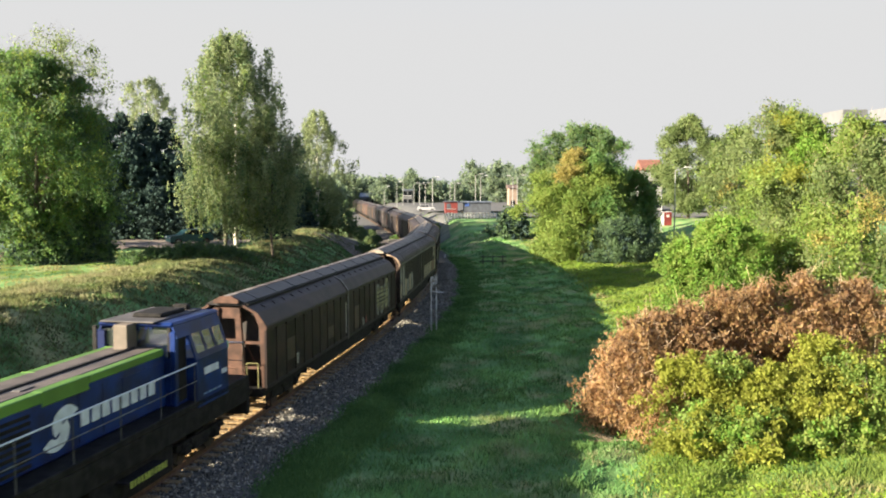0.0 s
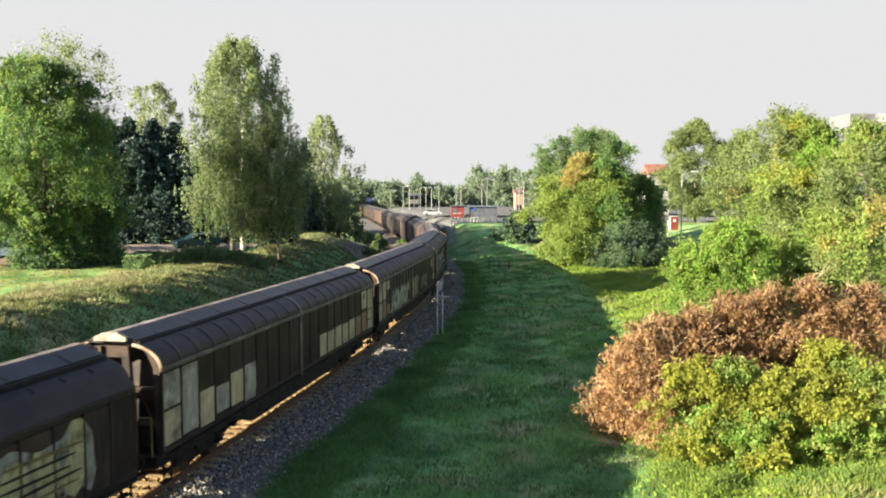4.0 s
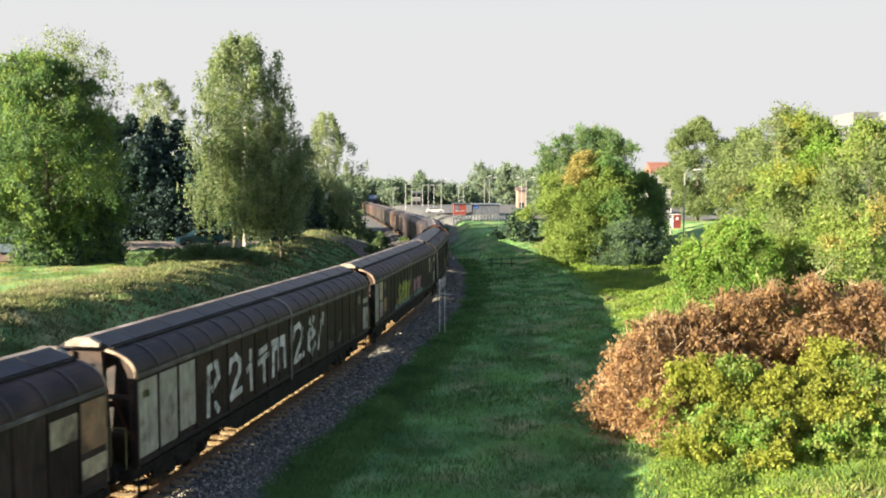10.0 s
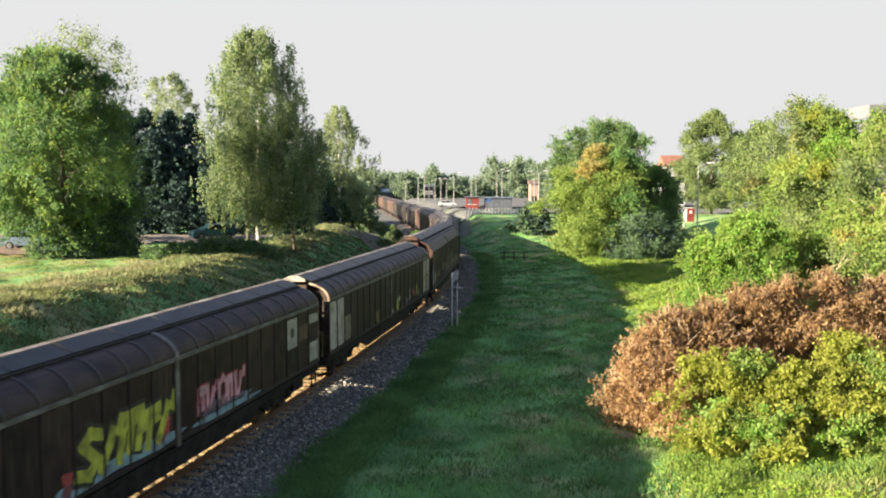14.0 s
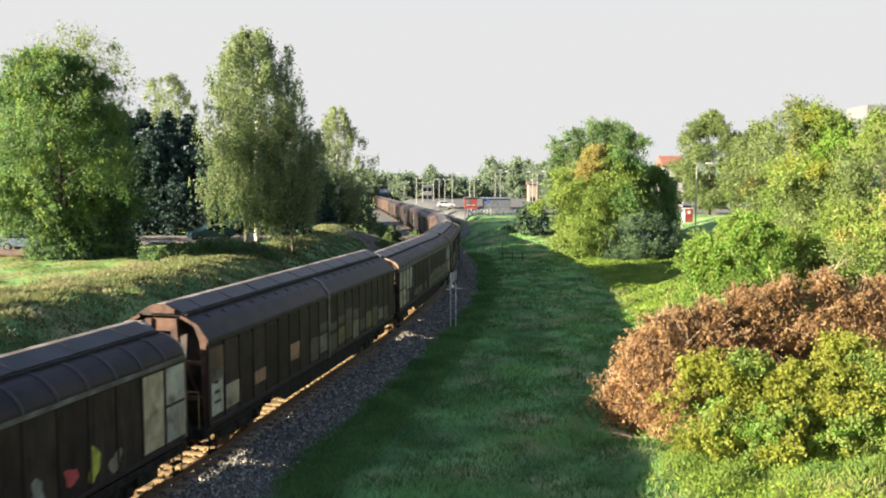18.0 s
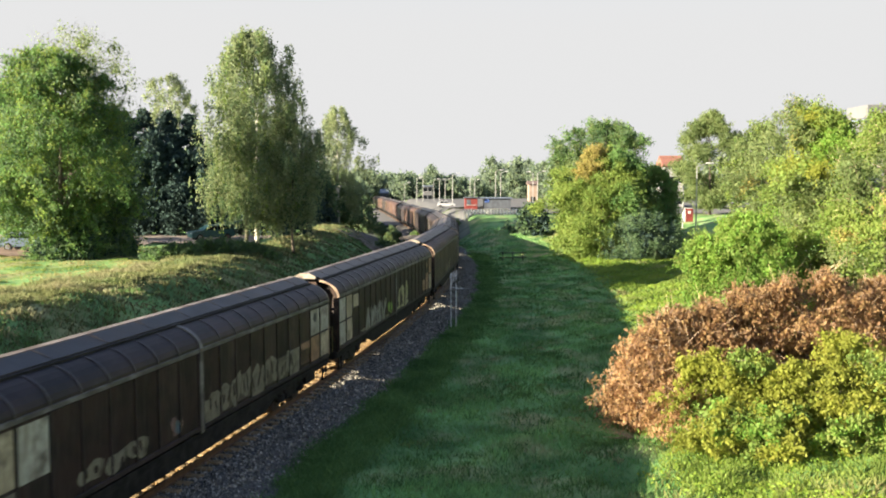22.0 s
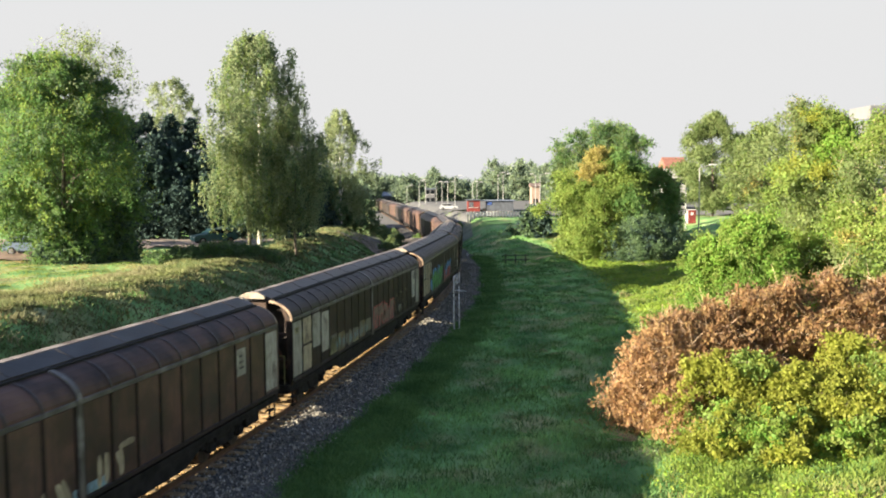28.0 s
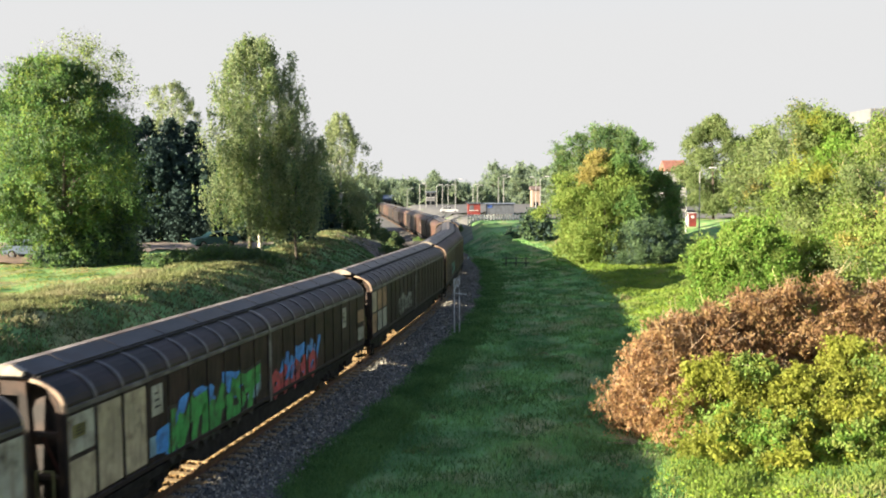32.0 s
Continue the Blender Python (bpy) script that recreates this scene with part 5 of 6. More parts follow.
tree("birch_tree", "tall weeping birch with pale trunk", -15.3, 71, 18.0, 4.45, TALL_BIRCH, 12, [(L_BIRCH, 7), (L_DEEP, 2), (L_LIGHT, 1)], lobes=96, size=1.1, twigs=26, per=26, spread=.15, leaf=.10, hang=2.6, base=.16, fill=.3, trunk_r=.17, bark=M_BIRCH)
tree("birch_tree", "young dark-stemmed birch beside a taller one", -16.6, 73, 10.5, 2.4, BIRCHY, 62, [(L_BIRCH, 1), (L_DEEP, 1)], lobes=24, size=1.0, twigs=26, per=22, spread=.16, leaf=.10, hang=1.8, base=.3, trunk_r=.15)
tree("birch_tree", "weeping birch hanging over the bank's edge", -12.3, 71, 12.2, 2.8, TALL_BIRCH, 63, [(L_DEEP, 2), (L_BIRCH, 4)], lobes=32, size=1.0, twigs=28, per=18, spread=.16, leaf=.10, hang=2.6, base=.3, trunk_r=.10, bark=M_BARK)
tree("birch_tree", "slender weeping birch behind the bank", -14.6, 120, 16.6, 4.2, BIRCHY, 13, [(L_BIRCH, 1)], lobes=52, size=1.2, twigs=24, per=14, spread=.2, leaf=.13, hang=2.0, base=.15, bark=M_BIRCH)
for i, (cx, d, h, r) in enumerate(((222, 106, 14.2, 3.8), (258, 111, 15.0, 4.4), (300, 109, 14.6, 4.4), (338, 113, 14.6, 4.2), (180, 113, 15.2, 3.9), (275, 104, 11.5, 3.4), (545, 112, 9.5, 2.8))):
    tree("spruce_tree", "dark dense spruce behind the car park", (cx - 784) / 1530 * d, d, h, r * 1.3, CONE, 20 + i, [(L_DARK, 1)], lobes=44, size=1.15, twigs=24, per=16, spread=.25, leaf=.17, hang=.6, base=.02, group="spruces behind the car park", limbs=8)
tree("birch_tree", "tall birch with sparse crown behind the spruces", -38.2, 122, 21.0, 3.6, BROAD, 30, [(L_BIRCH, 1)], lobes=22, size=1.1, twigs=20, per=14, spread=.22, leaf=.15, hang=1.6, base=.6, bark=M_BIRCH)
for i, (cx, d, h, r) in enumerate(((556, 116, 7.5, 3.2), (600, 126, 7.0, 3.0), (634, 142, 6.0, 2.4))):
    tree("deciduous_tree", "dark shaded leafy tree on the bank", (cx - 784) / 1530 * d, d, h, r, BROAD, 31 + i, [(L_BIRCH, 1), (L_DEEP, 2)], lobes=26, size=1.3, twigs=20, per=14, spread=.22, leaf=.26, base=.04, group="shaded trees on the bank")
# near-black leaves imitate shade; the first three, hidden, are raised to shade the spruces
for i in range(7):
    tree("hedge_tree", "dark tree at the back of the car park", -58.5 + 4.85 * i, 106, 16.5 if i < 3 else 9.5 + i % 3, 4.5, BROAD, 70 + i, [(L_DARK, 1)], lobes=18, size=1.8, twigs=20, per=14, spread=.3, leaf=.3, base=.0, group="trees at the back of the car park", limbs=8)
# shrub leaves made near black in place of the shade that falls here
for i in range(9):
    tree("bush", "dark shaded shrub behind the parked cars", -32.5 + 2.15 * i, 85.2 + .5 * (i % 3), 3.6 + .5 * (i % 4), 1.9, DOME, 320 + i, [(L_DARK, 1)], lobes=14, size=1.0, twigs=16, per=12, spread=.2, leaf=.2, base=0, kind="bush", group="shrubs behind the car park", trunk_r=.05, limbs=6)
# deep leaf tones partly stand in for the shade below the willow
for i, (x_, y_, h_, r_) in enumerate(((-24.2, 60.6, 5.0, 1.5), (-25.2, 59.0, 2.8, 1.2), (-23.4, 61.4, 2.2, .9), (-26.4, 58.6, 1.4, 1.0))):
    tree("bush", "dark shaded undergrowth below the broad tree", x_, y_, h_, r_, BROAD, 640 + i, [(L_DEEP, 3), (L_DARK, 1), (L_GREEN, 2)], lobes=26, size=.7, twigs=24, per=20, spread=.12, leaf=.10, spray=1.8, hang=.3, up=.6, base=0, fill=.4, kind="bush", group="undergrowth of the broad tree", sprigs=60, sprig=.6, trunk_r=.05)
tree("willow_tree", "broad leafy tree with sunlit yellow-green leaves at the car park", -41.5, 70, 15.0, 5.2, BROAD, 69, [(L_LIGHT, 6), (L_GREEN, 3)], lobes=26, size=1.4, twigs=22, per=18, spread=.2, leaf=.18, hang=.8, base=.17, stems=3)
for i in range(8):
    d_ = 58.5 + .9 * i
    tree("bush", "low dark green weeds on the bank's crest", -19.6 + .92 * i, d_, .7 + .35 * abs(math.sin(2.7 * i)), .75, DOME, 660 + i, [(L_DEEP, 3), (L_GREEN, 1)], lobes=12, size=.36, twigs=14, per=16, spread=.09, leaf=.075, spray=1.8, up=.8, base=0, kind="bush", group="weeds on the crest", sprigs=40, sprig=.35, trunk_r=.03, limbs=5)
# beyond the meadow
tree("deciduous_tree", "tall round dark green tree behind the meadow", 20.6, 112, 16.0, 5.6, WIDE, 41, [(L_DEEP, 4), (L_GREEN, 3), (L_DULL, 2)], lobes=64, size=1.25, twigs=30, per=30, spread=.2, leaf=.14, spray=1.6, hang=.3, up=.4, base=.2, fill=.5)
# leaf colours imitate the sun: light leaves on the left, deep ones right
tree("deciduous_tree", "leafy tree with an ochre patch, its sunward leaves coloured lighter", 18.9, 102, 13.0, 6.3, BROAD, 42, [(L_OCHRE, .1), (L_LIGHT, .42), (L_GREEN, .26), (L_DEEP, .45)], lobes=84, size=1.1, twigs=30, per=32, spread=.18, leaf=.13, spray=1.6, hang=.3, up=.45, base=.02, sprigs=250, sprig=.8, fill=.4,
     chooser=lambda u, v, h: .05 if -.5 < u < -.02 and h > .74 and v < .3 else min(1.2, max(.12, .36 + .36 * u + .18 * math.sin(9 * h + 4 * v))))
tree("bush", "dark green bush at the meadow's edge", 22.3, 96, 5.0, 3.8, DOME, 43, [(L_DEEP, 3), (L_DARK, 1)], lobes=46, size=.8, twigs=28, per=28, spread=.15, leaf=.11, spray=1.8, up=.7, base=0, kind="bush")
tree("deciduous_tree", "dark shaded tree beside the yellowing one", 26.3, 106, 10.6, 2.5, BROAD, 68, [(L_DULL, 1), (L_GREEN, 2)], lobes=32, size=1.3, twigs=30, per=24, spread=.22, leaf=.14, base=.02)
tree("bush", "dark shaded bush beside the meadow", 12.6, 122, 4.6, 3.0, DOME, 44, [(L_DARK, 1), (L_DEEP, 1)], lobes=20, size=1.2, twigs=24, per=20, spread=.2, leaf=.22, base=0, kind="bush", z=.2)
tree("deciduous_tree", "dull green round-topped tree behind the street", 43.2, 140, 16.8, 5.4, ROUND, 45, [(L_DULL, 1)], lobes=56, size=1.2, twigs=28, per=30, spread=.22, leaf=.15, spray=1.5, hang=.5, base=.1)
tree("deciduous_tree", "tall airy tree with a thin sunlit crown", 29.0, 70, 14.2, 4.6, ROUND, 46, [(L_DULL, 3), (L_OCHRE, .25)], patchy=True, lobes=34, size=1.2, twigs=26, per=22, spread=.26, leaf=.11, base=.3, sprigs=500, sprig=.9)
tree("deciduous_tree", "thin-crowned light green tree", 28.6, 78, 13.2, 3.2, ROUND, 66, [(L_DULL, 3), (L_LIGHT, 1)], lobes=30, size=1.1, twigs=26, per=22, spread=.22, leaf=.13, base=.3, sprigs=150)
tree("bush", "bright yellow-green tall bush", 16.8, 48, 6.4, 3.3, DOME, 47, [(L_FRESH, 6), (L_LIGHT, 4)], lobes=80, size=.75, twigs=30, per=28, spread=.10, leaf=.084, spray=1.7, hang=.2, base=0, fill=.3, up=.6, kind="bush", sprigs=250, sprig=.7)
tree("bush", "tall green bush with some yellowing shoots", 22.8, 52, 11.8, 4.0, DOME, 48, [(L_FRESH, 2), (L_LIGHT, 6), (L_YELLOW, 1.2), (L_DULL, 1.5), (L_OCHRE, .4)], patchy=True, lobes=96, size=.85, twigs=30, per=28, spread=.11, leaf=.088, spray=1.8, hang=.2, base=0, fill=.3, up=.7, kind="bush", sprigs=300, sprig=.9)
tree("bush", "green bush with dry brown twigs", 23.6, 46, 11.2, 3.4, DOME, 67, [(L_DULL, 3), (L_LIGHT, 3), (L_OCHRE, .5)], patchy=True, lobes=64, size=.8, twigs=28, per=24, spread=.12, leaf=.082, spray=1.8, hang=.2, fill=.3, up=.6, base=0, kind="bush", sprigs=900, sprig=.9, twig_mat=M_TWIG)
for i, (cx, d, h, r) in enumerate(((1168, 29.8, 3.9, 1.2), (1205, 30.0, 4.1, 1.4), (1265, 30.3, 4.5, 1.5), (1320, 30.7, 4.7, 1.6), (1385, 31.0, 5.0, 1.75), (1480, 31.4, 4.9, 1.8), (1560, 31.6, 4.4, 1.8), (1138, 29.6, 2.3, .65), (1205, 28.6, 2.0, 1.0), (1150, 29.6, 3.0, .7))):
    tree("bush", "withered brown bush with curled dry leaves", (cx - 784) / 1530 * d, d, h, r, DOME, 49 + i, [(L_BROWN, 4), (L_RUST, 1)], lobes=42, size=.55, twigs=18, per=19, spread=.07, leaf=.062, hang=.38, base=.34 if cx < 1160 else 0, fill=.1, kind="bush", group="withered bushes", sprigs=520, sprig=.75, spray=1.9, long=2.5, twig_mat=M_TWIG, trunk_r=.06)
for i, (cx, d, h, r) in enumerate(((1250, 28, 3.1, 1.05), (1330, 27.5, 3.15, 1.25), (1420, 27, 2.9, 1.3), (1500, 28, 3.1, 1.35), (1290, 26.5, 1.7, 1.1), (1400, 25.5, 1.6, 1.3), (1510, 26, 1.6, 1.3), (1590, 26.5, 2.3, 1.3))):
    tree("bush", "yellow-green bush before the withered ones", (cx - 784) / 1530 * d, d, h, r, DOME, 80 + i, [(L_YELLOW, 6), (L_LIGHT, 2), (L_OLIVE, 1)] if h > 2 else [(L_YELLOW, 4), (L_FRESH, 1), (L_LIGHT, 3)], patchy=True, lobes=17, size=.52, twigs=14, per=44, spread=.07, leaf=.068, spray=2.0, hang=.3, base=0, fill=.25, up=.35, kind="bush", group="yellow-green bushes", sprigs=80, sprig=.4, trunk_r=.05)
for i in range(9):
    y_ = 98 + 6.5 * i + 2 * math.sin(3 * i)
    tree("bush", "low dusty green shrub beside the far track", float(line_x(y_)) - 5.4 - 1.6 * abs(math.sin(2.1 * i)), y_, 1.5 + .7 * abs(math.sin(1.7 * i)), .9, DOME, 400 + i, [(L_DULL, 1), (L_DEEP, 1)], lobes=12, size=.45, twigs=14, per=14, spread=.12, leaf=.12, spray=1.7, base=0, kind="bush", group="shrubs beside the far track", trunk_r=.04, limbs=5)
for i in range(7):
    x_ = -4.2 + 1.05 * i
    tree("bush", "low green shrub along the white railing", x_, 139.6 + .5 * math.sin(2.3 * i), .9 + .5 * abs(math.sin(1.9 * i)), .75, DOME, 430 + i, [(L_GREEN, 2), (L_DULL, 1)], lobes=10, size=.4, twigs=14, per=14, spread=.12, leaf=.13, spray=1.7, base=0, kind="bush", group="shrubs along the railing", trunk_r=.04, limbs=5)
# far woods
rng = np.random.default_rng(5)
for i in range(58):
    cx = -120 + i * 30 + rng.uniform(-8, 8)
    if 540 < cx < 1010:
        continue
    d = (260 if cx > 540 else 150) + rng.uniform(-20, 30)
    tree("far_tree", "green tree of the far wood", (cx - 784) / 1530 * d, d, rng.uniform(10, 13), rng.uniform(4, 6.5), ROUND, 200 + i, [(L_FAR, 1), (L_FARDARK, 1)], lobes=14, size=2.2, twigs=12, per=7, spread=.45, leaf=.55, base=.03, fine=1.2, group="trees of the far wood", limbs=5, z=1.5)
for i in range(34):
    cx = 560 + i * 14 + rng.uniform(-6, 6)
    d = 300 + rng.uniform(-20, 60)
    up = 1.12 if 860 < cx < 990 else .66 if 790 < cx <= 860 else .80
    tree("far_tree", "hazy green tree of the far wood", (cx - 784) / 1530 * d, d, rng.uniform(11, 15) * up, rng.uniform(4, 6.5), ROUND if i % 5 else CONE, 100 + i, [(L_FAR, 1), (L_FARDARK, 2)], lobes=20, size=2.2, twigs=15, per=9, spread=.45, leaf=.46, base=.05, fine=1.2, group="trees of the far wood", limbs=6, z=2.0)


# ---- grass: separate blades, denser near the bridge ----
def blades(rng, x, y, high, width, lean=.5):
    z = ground_z(x, y)
    k = len(x)
    a = rng.uniform(0, 2 * math.pi, k)
    side = np.stack([np.cos(a), np.sin(a), np.zeros(k)], 1) * (width * rng.uniform(.6, 1.3, k))[:, None]
    tip = np.stack([rng.normal(size=k) * lean, rng.normal(size=k) * lean, np.ones(k)], 1) * (high * rng.uniform(.6, 1.3, k))[:, None]
    root = np.stack([x, y, z - .02], 1)
    return np.stack([root - side, root + side, root + tip + side * .2, root + tip - side * .2], 1)


def scatter(rng, n, u0, u1, y0, y1, power=1.4):
    q = rng.uniform(size=n)
    e = 1 - power
    y = (y0 ** e + q * (y1 ** e - y0 ** e)) ** (1 / e)
    u = rng.uniform(u0, u1, n)
    x = line_x(y) + u
    keep = np.abs(x) < .56 * y + 3
    return x[keep], y[keep], u[keep]


def patch(x, y, f, seed=0.0):
    return .5 + .25 * np.sin(x * f + seed + 1.7 * np.sin(y * f * .7)) + .25 * np.sin(y * f * 1.3 - seed + 1.3 * np.sin(x * f * .9))


M_BLADE = mat("meadow_grass_blades", (.19, .345, .112), rough=.8, vary=.35, scale=.30, bump=0, tint=(.10, .222, .078), island=.2, hue=.015, trans=.38, stain=(.31, .36, .175), stain_scale=.38, stain_at=(.50, .66), spec=.1)
M_STRAW = mat("bank_grass_blades", (.16, .20, .084), rough=.75, vary=.4, scale=.3, bump=0, tint=(.09, .13, .06), island=.3, hue=.02, trans=.3, stain=(.27, .22, .10), stain_scale=.4, stain_at=(.46, .66), spec=.2)
# slope grass coloured darker than the crest's to imitate the bank's self-shadow
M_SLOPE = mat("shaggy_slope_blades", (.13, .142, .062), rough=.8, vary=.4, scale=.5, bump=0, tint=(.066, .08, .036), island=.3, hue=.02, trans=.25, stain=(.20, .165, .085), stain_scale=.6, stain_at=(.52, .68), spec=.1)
M_SUNNY = mat("yellow_green_blades", (.185, .245, .058), rough=.8, vary=.3, scale=.4, bump=0, tint=(.145, .205, .046), stain=(.30, .26, .13), stain_scale=.35, stain_at=(.5, .66), island=.2, trans=.4, spec=.05)
M_LAWN = mat("lawn_blades", (.24, .275, .075), rough=.8, vary=.3, scale=.5, bump=0, tint=(.165, .235, .052), stain=(.33, .28, .13), stain_scale=.5, stain_at=(.44, .60), island=.2, trans=.4, spec=.1)
M_TUFT = mat("lush_tuft_blades", (.12, .215, .065), rough=.8, vary=.3, scale=.5, bump=0, tint=(.085, .165, .05), island=.3, trans=.35, spec=.1)
M_DRY = mat("straw_blades", (.235, .225, .12), rough=.75, vary=.3, scale=.4, bump=0, tint=(.19, .22, .075), island=.25, trans=.3, spec=.2)
M_WEED = leaf_mat("bright_weed_leaves", (.225, .31, .045), (.165, .25, .036), hue=.02)
rng = np.random.default_rng(7)
x, y, u = scatter(rng, 260000, 2.9, 34, 14, 125)
tall = patch(x, y, .9) ** 2
d = np.hypot(x, y)
# past the train's shadow edge the blades get a sunlit yellow-green colour
sunny = u + rng.normal(size=len(u)) * .4 > 14.2
grass = new("meadow_grass", quads("meadow_grass", blades(rng, x[~sunny], y[~sunny], .07 + .16 * tall[~sunny], .006 + .0007 * d[~sunny]), M_BLADE))
rough_grass = new("rough_grass", quads("rough_grass", blades(rng, x[sunny], y[sunny], .16 + .16 * tall[sunny], .006 + .0007 * d[sunny]), M_SUNNY))
tagged(rough_grass, "longer grass beside the bushes, coloured a sunlit yellow-green", "grass", kind="stuff")
tagged(grass, "short green meadow grass with darker tufts", "grass", kind="stuff")
x, y, u = scatter(rng, 170000, -34, -4.2, 22, 115, 1.2)
off_park = (x > -15.2) | (y < 71.0)
x, y, u = x[off_park], y[off_park], u[off_park]
d = np.hypot(x, y)
low = u < -16.5
lawn = new("lawn", quads("lawn", blades(rng, x[low], y[low], .06, .007 + .0007 * d[low], .5), M_LAWN))
tagged(lawn, "short bright green grass on top of the bank", "grass", kind="stuff")
x, y, u, d = x[~low], y[~low], u[~low], d[~low]
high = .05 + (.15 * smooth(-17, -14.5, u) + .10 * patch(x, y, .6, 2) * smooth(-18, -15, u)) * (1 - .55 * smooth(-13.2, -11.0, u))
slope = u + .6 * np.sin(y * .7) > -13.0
bank = new("bank_grass", quads("bank_grass", blades(rng, x[~slope], y[~slope], high[~slope], .007 + .0007 * d[~slope], .6), M_STRAW))
tagged(bank, "long dry yellow-green grass on the bank", "grass", kind="stuff")
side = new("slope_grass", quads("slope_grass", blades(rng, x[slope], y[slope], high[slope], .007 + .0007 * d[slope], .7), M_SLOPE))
tagged(side, "shaggy olive grass down the bank's slope, toned dark for its shade", "grass", kind="stuff")
# darker tufts
tx, ty, tu = scatter(rng, 950, 4.2, 24, 18, 100, 1.2)
k_ = rng.integers(25, 70, len(tx))
tr = np.repeat(rng.uniform(.15, .5, len(tx)), k_)
x, y = np.repeat(tx, k_) + rng.normal(size=k_.sum()) * tr * 1.6, np.repeat(ty, k_) + rng.normal(size=k_.sum()) * tr
d = np.hypot(x, y)
tufts = new("grass_tufts", quads("grass_tufts", blades(rng, x, y, .14 + .12 * tr, .006 + .0007 * d), M_TUFT))
tagged(tufts, "lush dark green tufts in the meadow", "grass", kind="stuff")
# tousled clumps down the slope, and ragged weeds along the ballast
for name, label, span, m, n, size, high in (("bank_tufts", "tousled olive and straw clumps on the bank's slope", (-15.5, -9), M_DRY, 110, (.25, .7), .20),
                                            ("slope_tufts", "dark leaning grass clumps on the bank's slope", (-14, -4.6), M_TUFT, 360, (.25, .8), .13),
                                            ("edge_weeds", "ragged green weeds along the ballast's edge", (2.3, 4.9), M_TUFT, 2300, (.10, .42), .22),
                                            ("pale_tufts", "pale seeding grass tufts in the meadow", (4.5, 16), M_DRY, 130, (.08, .25), .12)):
    tx, ty, tu = scatter(rng, n, *span, 20, 105, 1.25)
    if name == "edge_weeds":
        keep = patch(tx, ty, 1.3, 3) + .35 * (tu > 3) > .42
        tx, ty, tu = tx[keep], ty[keep], tu[keep]
    k_ = rng.integers(30, 80, len(tx))
    tr = np.repeat(rng.uniform(*size, len(tx)), k_)
    x, y = np.repeat(tx, k_) + rng.normal(size=k_.sum()) * tr * .8, np.repeat(ty, k_) + rng.normal(size=k_.sum()) * tr * .8
    d = np.hypot(x, y)
    tagged(new(name, quads(name, blades(rng, x, y, high * (.6 + tr), .006 + .0006 * d, .7), m)), label, "grass", kind="stuff")
x, y, u = scatter(rng, 26000, -16.5, -12.4, 26, 68, 1.2)
d = np.hypot(x, y)
dry = new("dry_grass", quads("dry_grass", blades(rng, x, y, .10 + .26 * patch(x, y, .5, 4), .006 + .0006 * d, .6), M_DRY))
tagged(dry, "long straw-coloured grass along the bank's crest", "grass", kind="stuff")
# weeds run far along the sunny strip; their colour doubles as lit grass
x, y, u = scatter(rng, 170000, 12.0, 27, 16, 96, 1.3)
keep = rng.uniform(size=len(x)) < smooth(13.6, 15.6, u + .6 * np.sin(y * 1.1))
x, y = x[keep], y[keep]
z = ground_z(x, y)
c = np.stack([x, y, z + rng.uniform(.02, .42, len(x)) * patch(x, y, .8, 1)], 1)
weeds = new("weeds", quads("weeds", leaf_quads(rng, c, .048 * (.7 + .018 * y[:, None]), stretch=1.5), M_WEED))
tagged(weeds, "bright green leafy weeds in the sun", "weeds", kind="stuff")
# ---- ballast stones ----
rng = np.random.default_rng(9)
n = 34000
s_ = 14 + 80 * rng.uniform(size=n) ** 1.6
o_ = rng.uniform(-1.1, 3.75, n)
o_ = np.where(o_ > 2.6, o_ + wander(s_) * (o_ - 2.6) / 1.3, o_)
bx, by = np.interp(s_, LS, LX), np.interp(s_, LS, LY)
hd = np.interp(by, LY, np.gradient(LX, LY))
bx, by = bx + o_ * np.cos(np.arctan(hd)), by - o_ * np.sin(np.arctan(hd))
bz = np.interp(o_, [-3.3, -2.0, 2.0, 2.6, 3.9], [-.75, -.22, -.22, -.36, -.70])
c = np.stack([bx, by, bz + .015], 1)
r = rng.uniform(.025, .06, (n, 1)) * (1 + s_[:, None] / 120)
d1 = unit(rng, n, 0) * r
d2 = np.cross(d1, unit(rng, n, 0))
d2 *= r / np.maximum(np.linalg.norm(d2, axis=1)[:, None], 1e-4)
d3 = np.stack([np.zeros(n), np.zeros(n), r[:, 0] * .8], 1)
# a stone: a flattened lump of four sloping faces
top = c + d3
ring = [c + d1, c + d2, c - d1, c - d2]
v = np.stack([np.stack([ring[k], ring[(k + 1) % 4], top * .9 + ring[(k + 1) % 4] * .1, top * .9 + ring[k] * .1], 1) for k in range(4)], 1).reshape(-1, 4, 3)
inner = np.repeat(np.abs(o_) < .72, 4)
between = new("rusty_stones", quads("rusty_stones", v[inner], M_RUSTY))
tagged(between, "rust-stained stones between the rails", "ballast", kind="stuff")
stones = new("ballast_stones", quads("ballast_stones", v[~inner], M_BALLAST))
tagged(stones, "loose grey ballast stones beside the rails", "ballast", kind="stuff")

# sleepers
bm = bmesh.new()
box(bm, -.13, .13, -1.28, 1.28, -.36, -.165, .02)
SLEEPER = mesh_of("sleeper", bm, M_SLEEPER)
track = empty("railway_track")
tagged(track, "row of pale sleepers under the rails", "track", kind="structure")
for i in range(190):
    s = 12 + i * .6
    p, q = beside(s, 0), beside(s + .5, 0)
    share("sleeper", SLEEPER, track, Matrix.Translation(p) @ Matrix.Rotation(math.atan2(q.y - p.y, q.x - p.x), 4, "Z"))

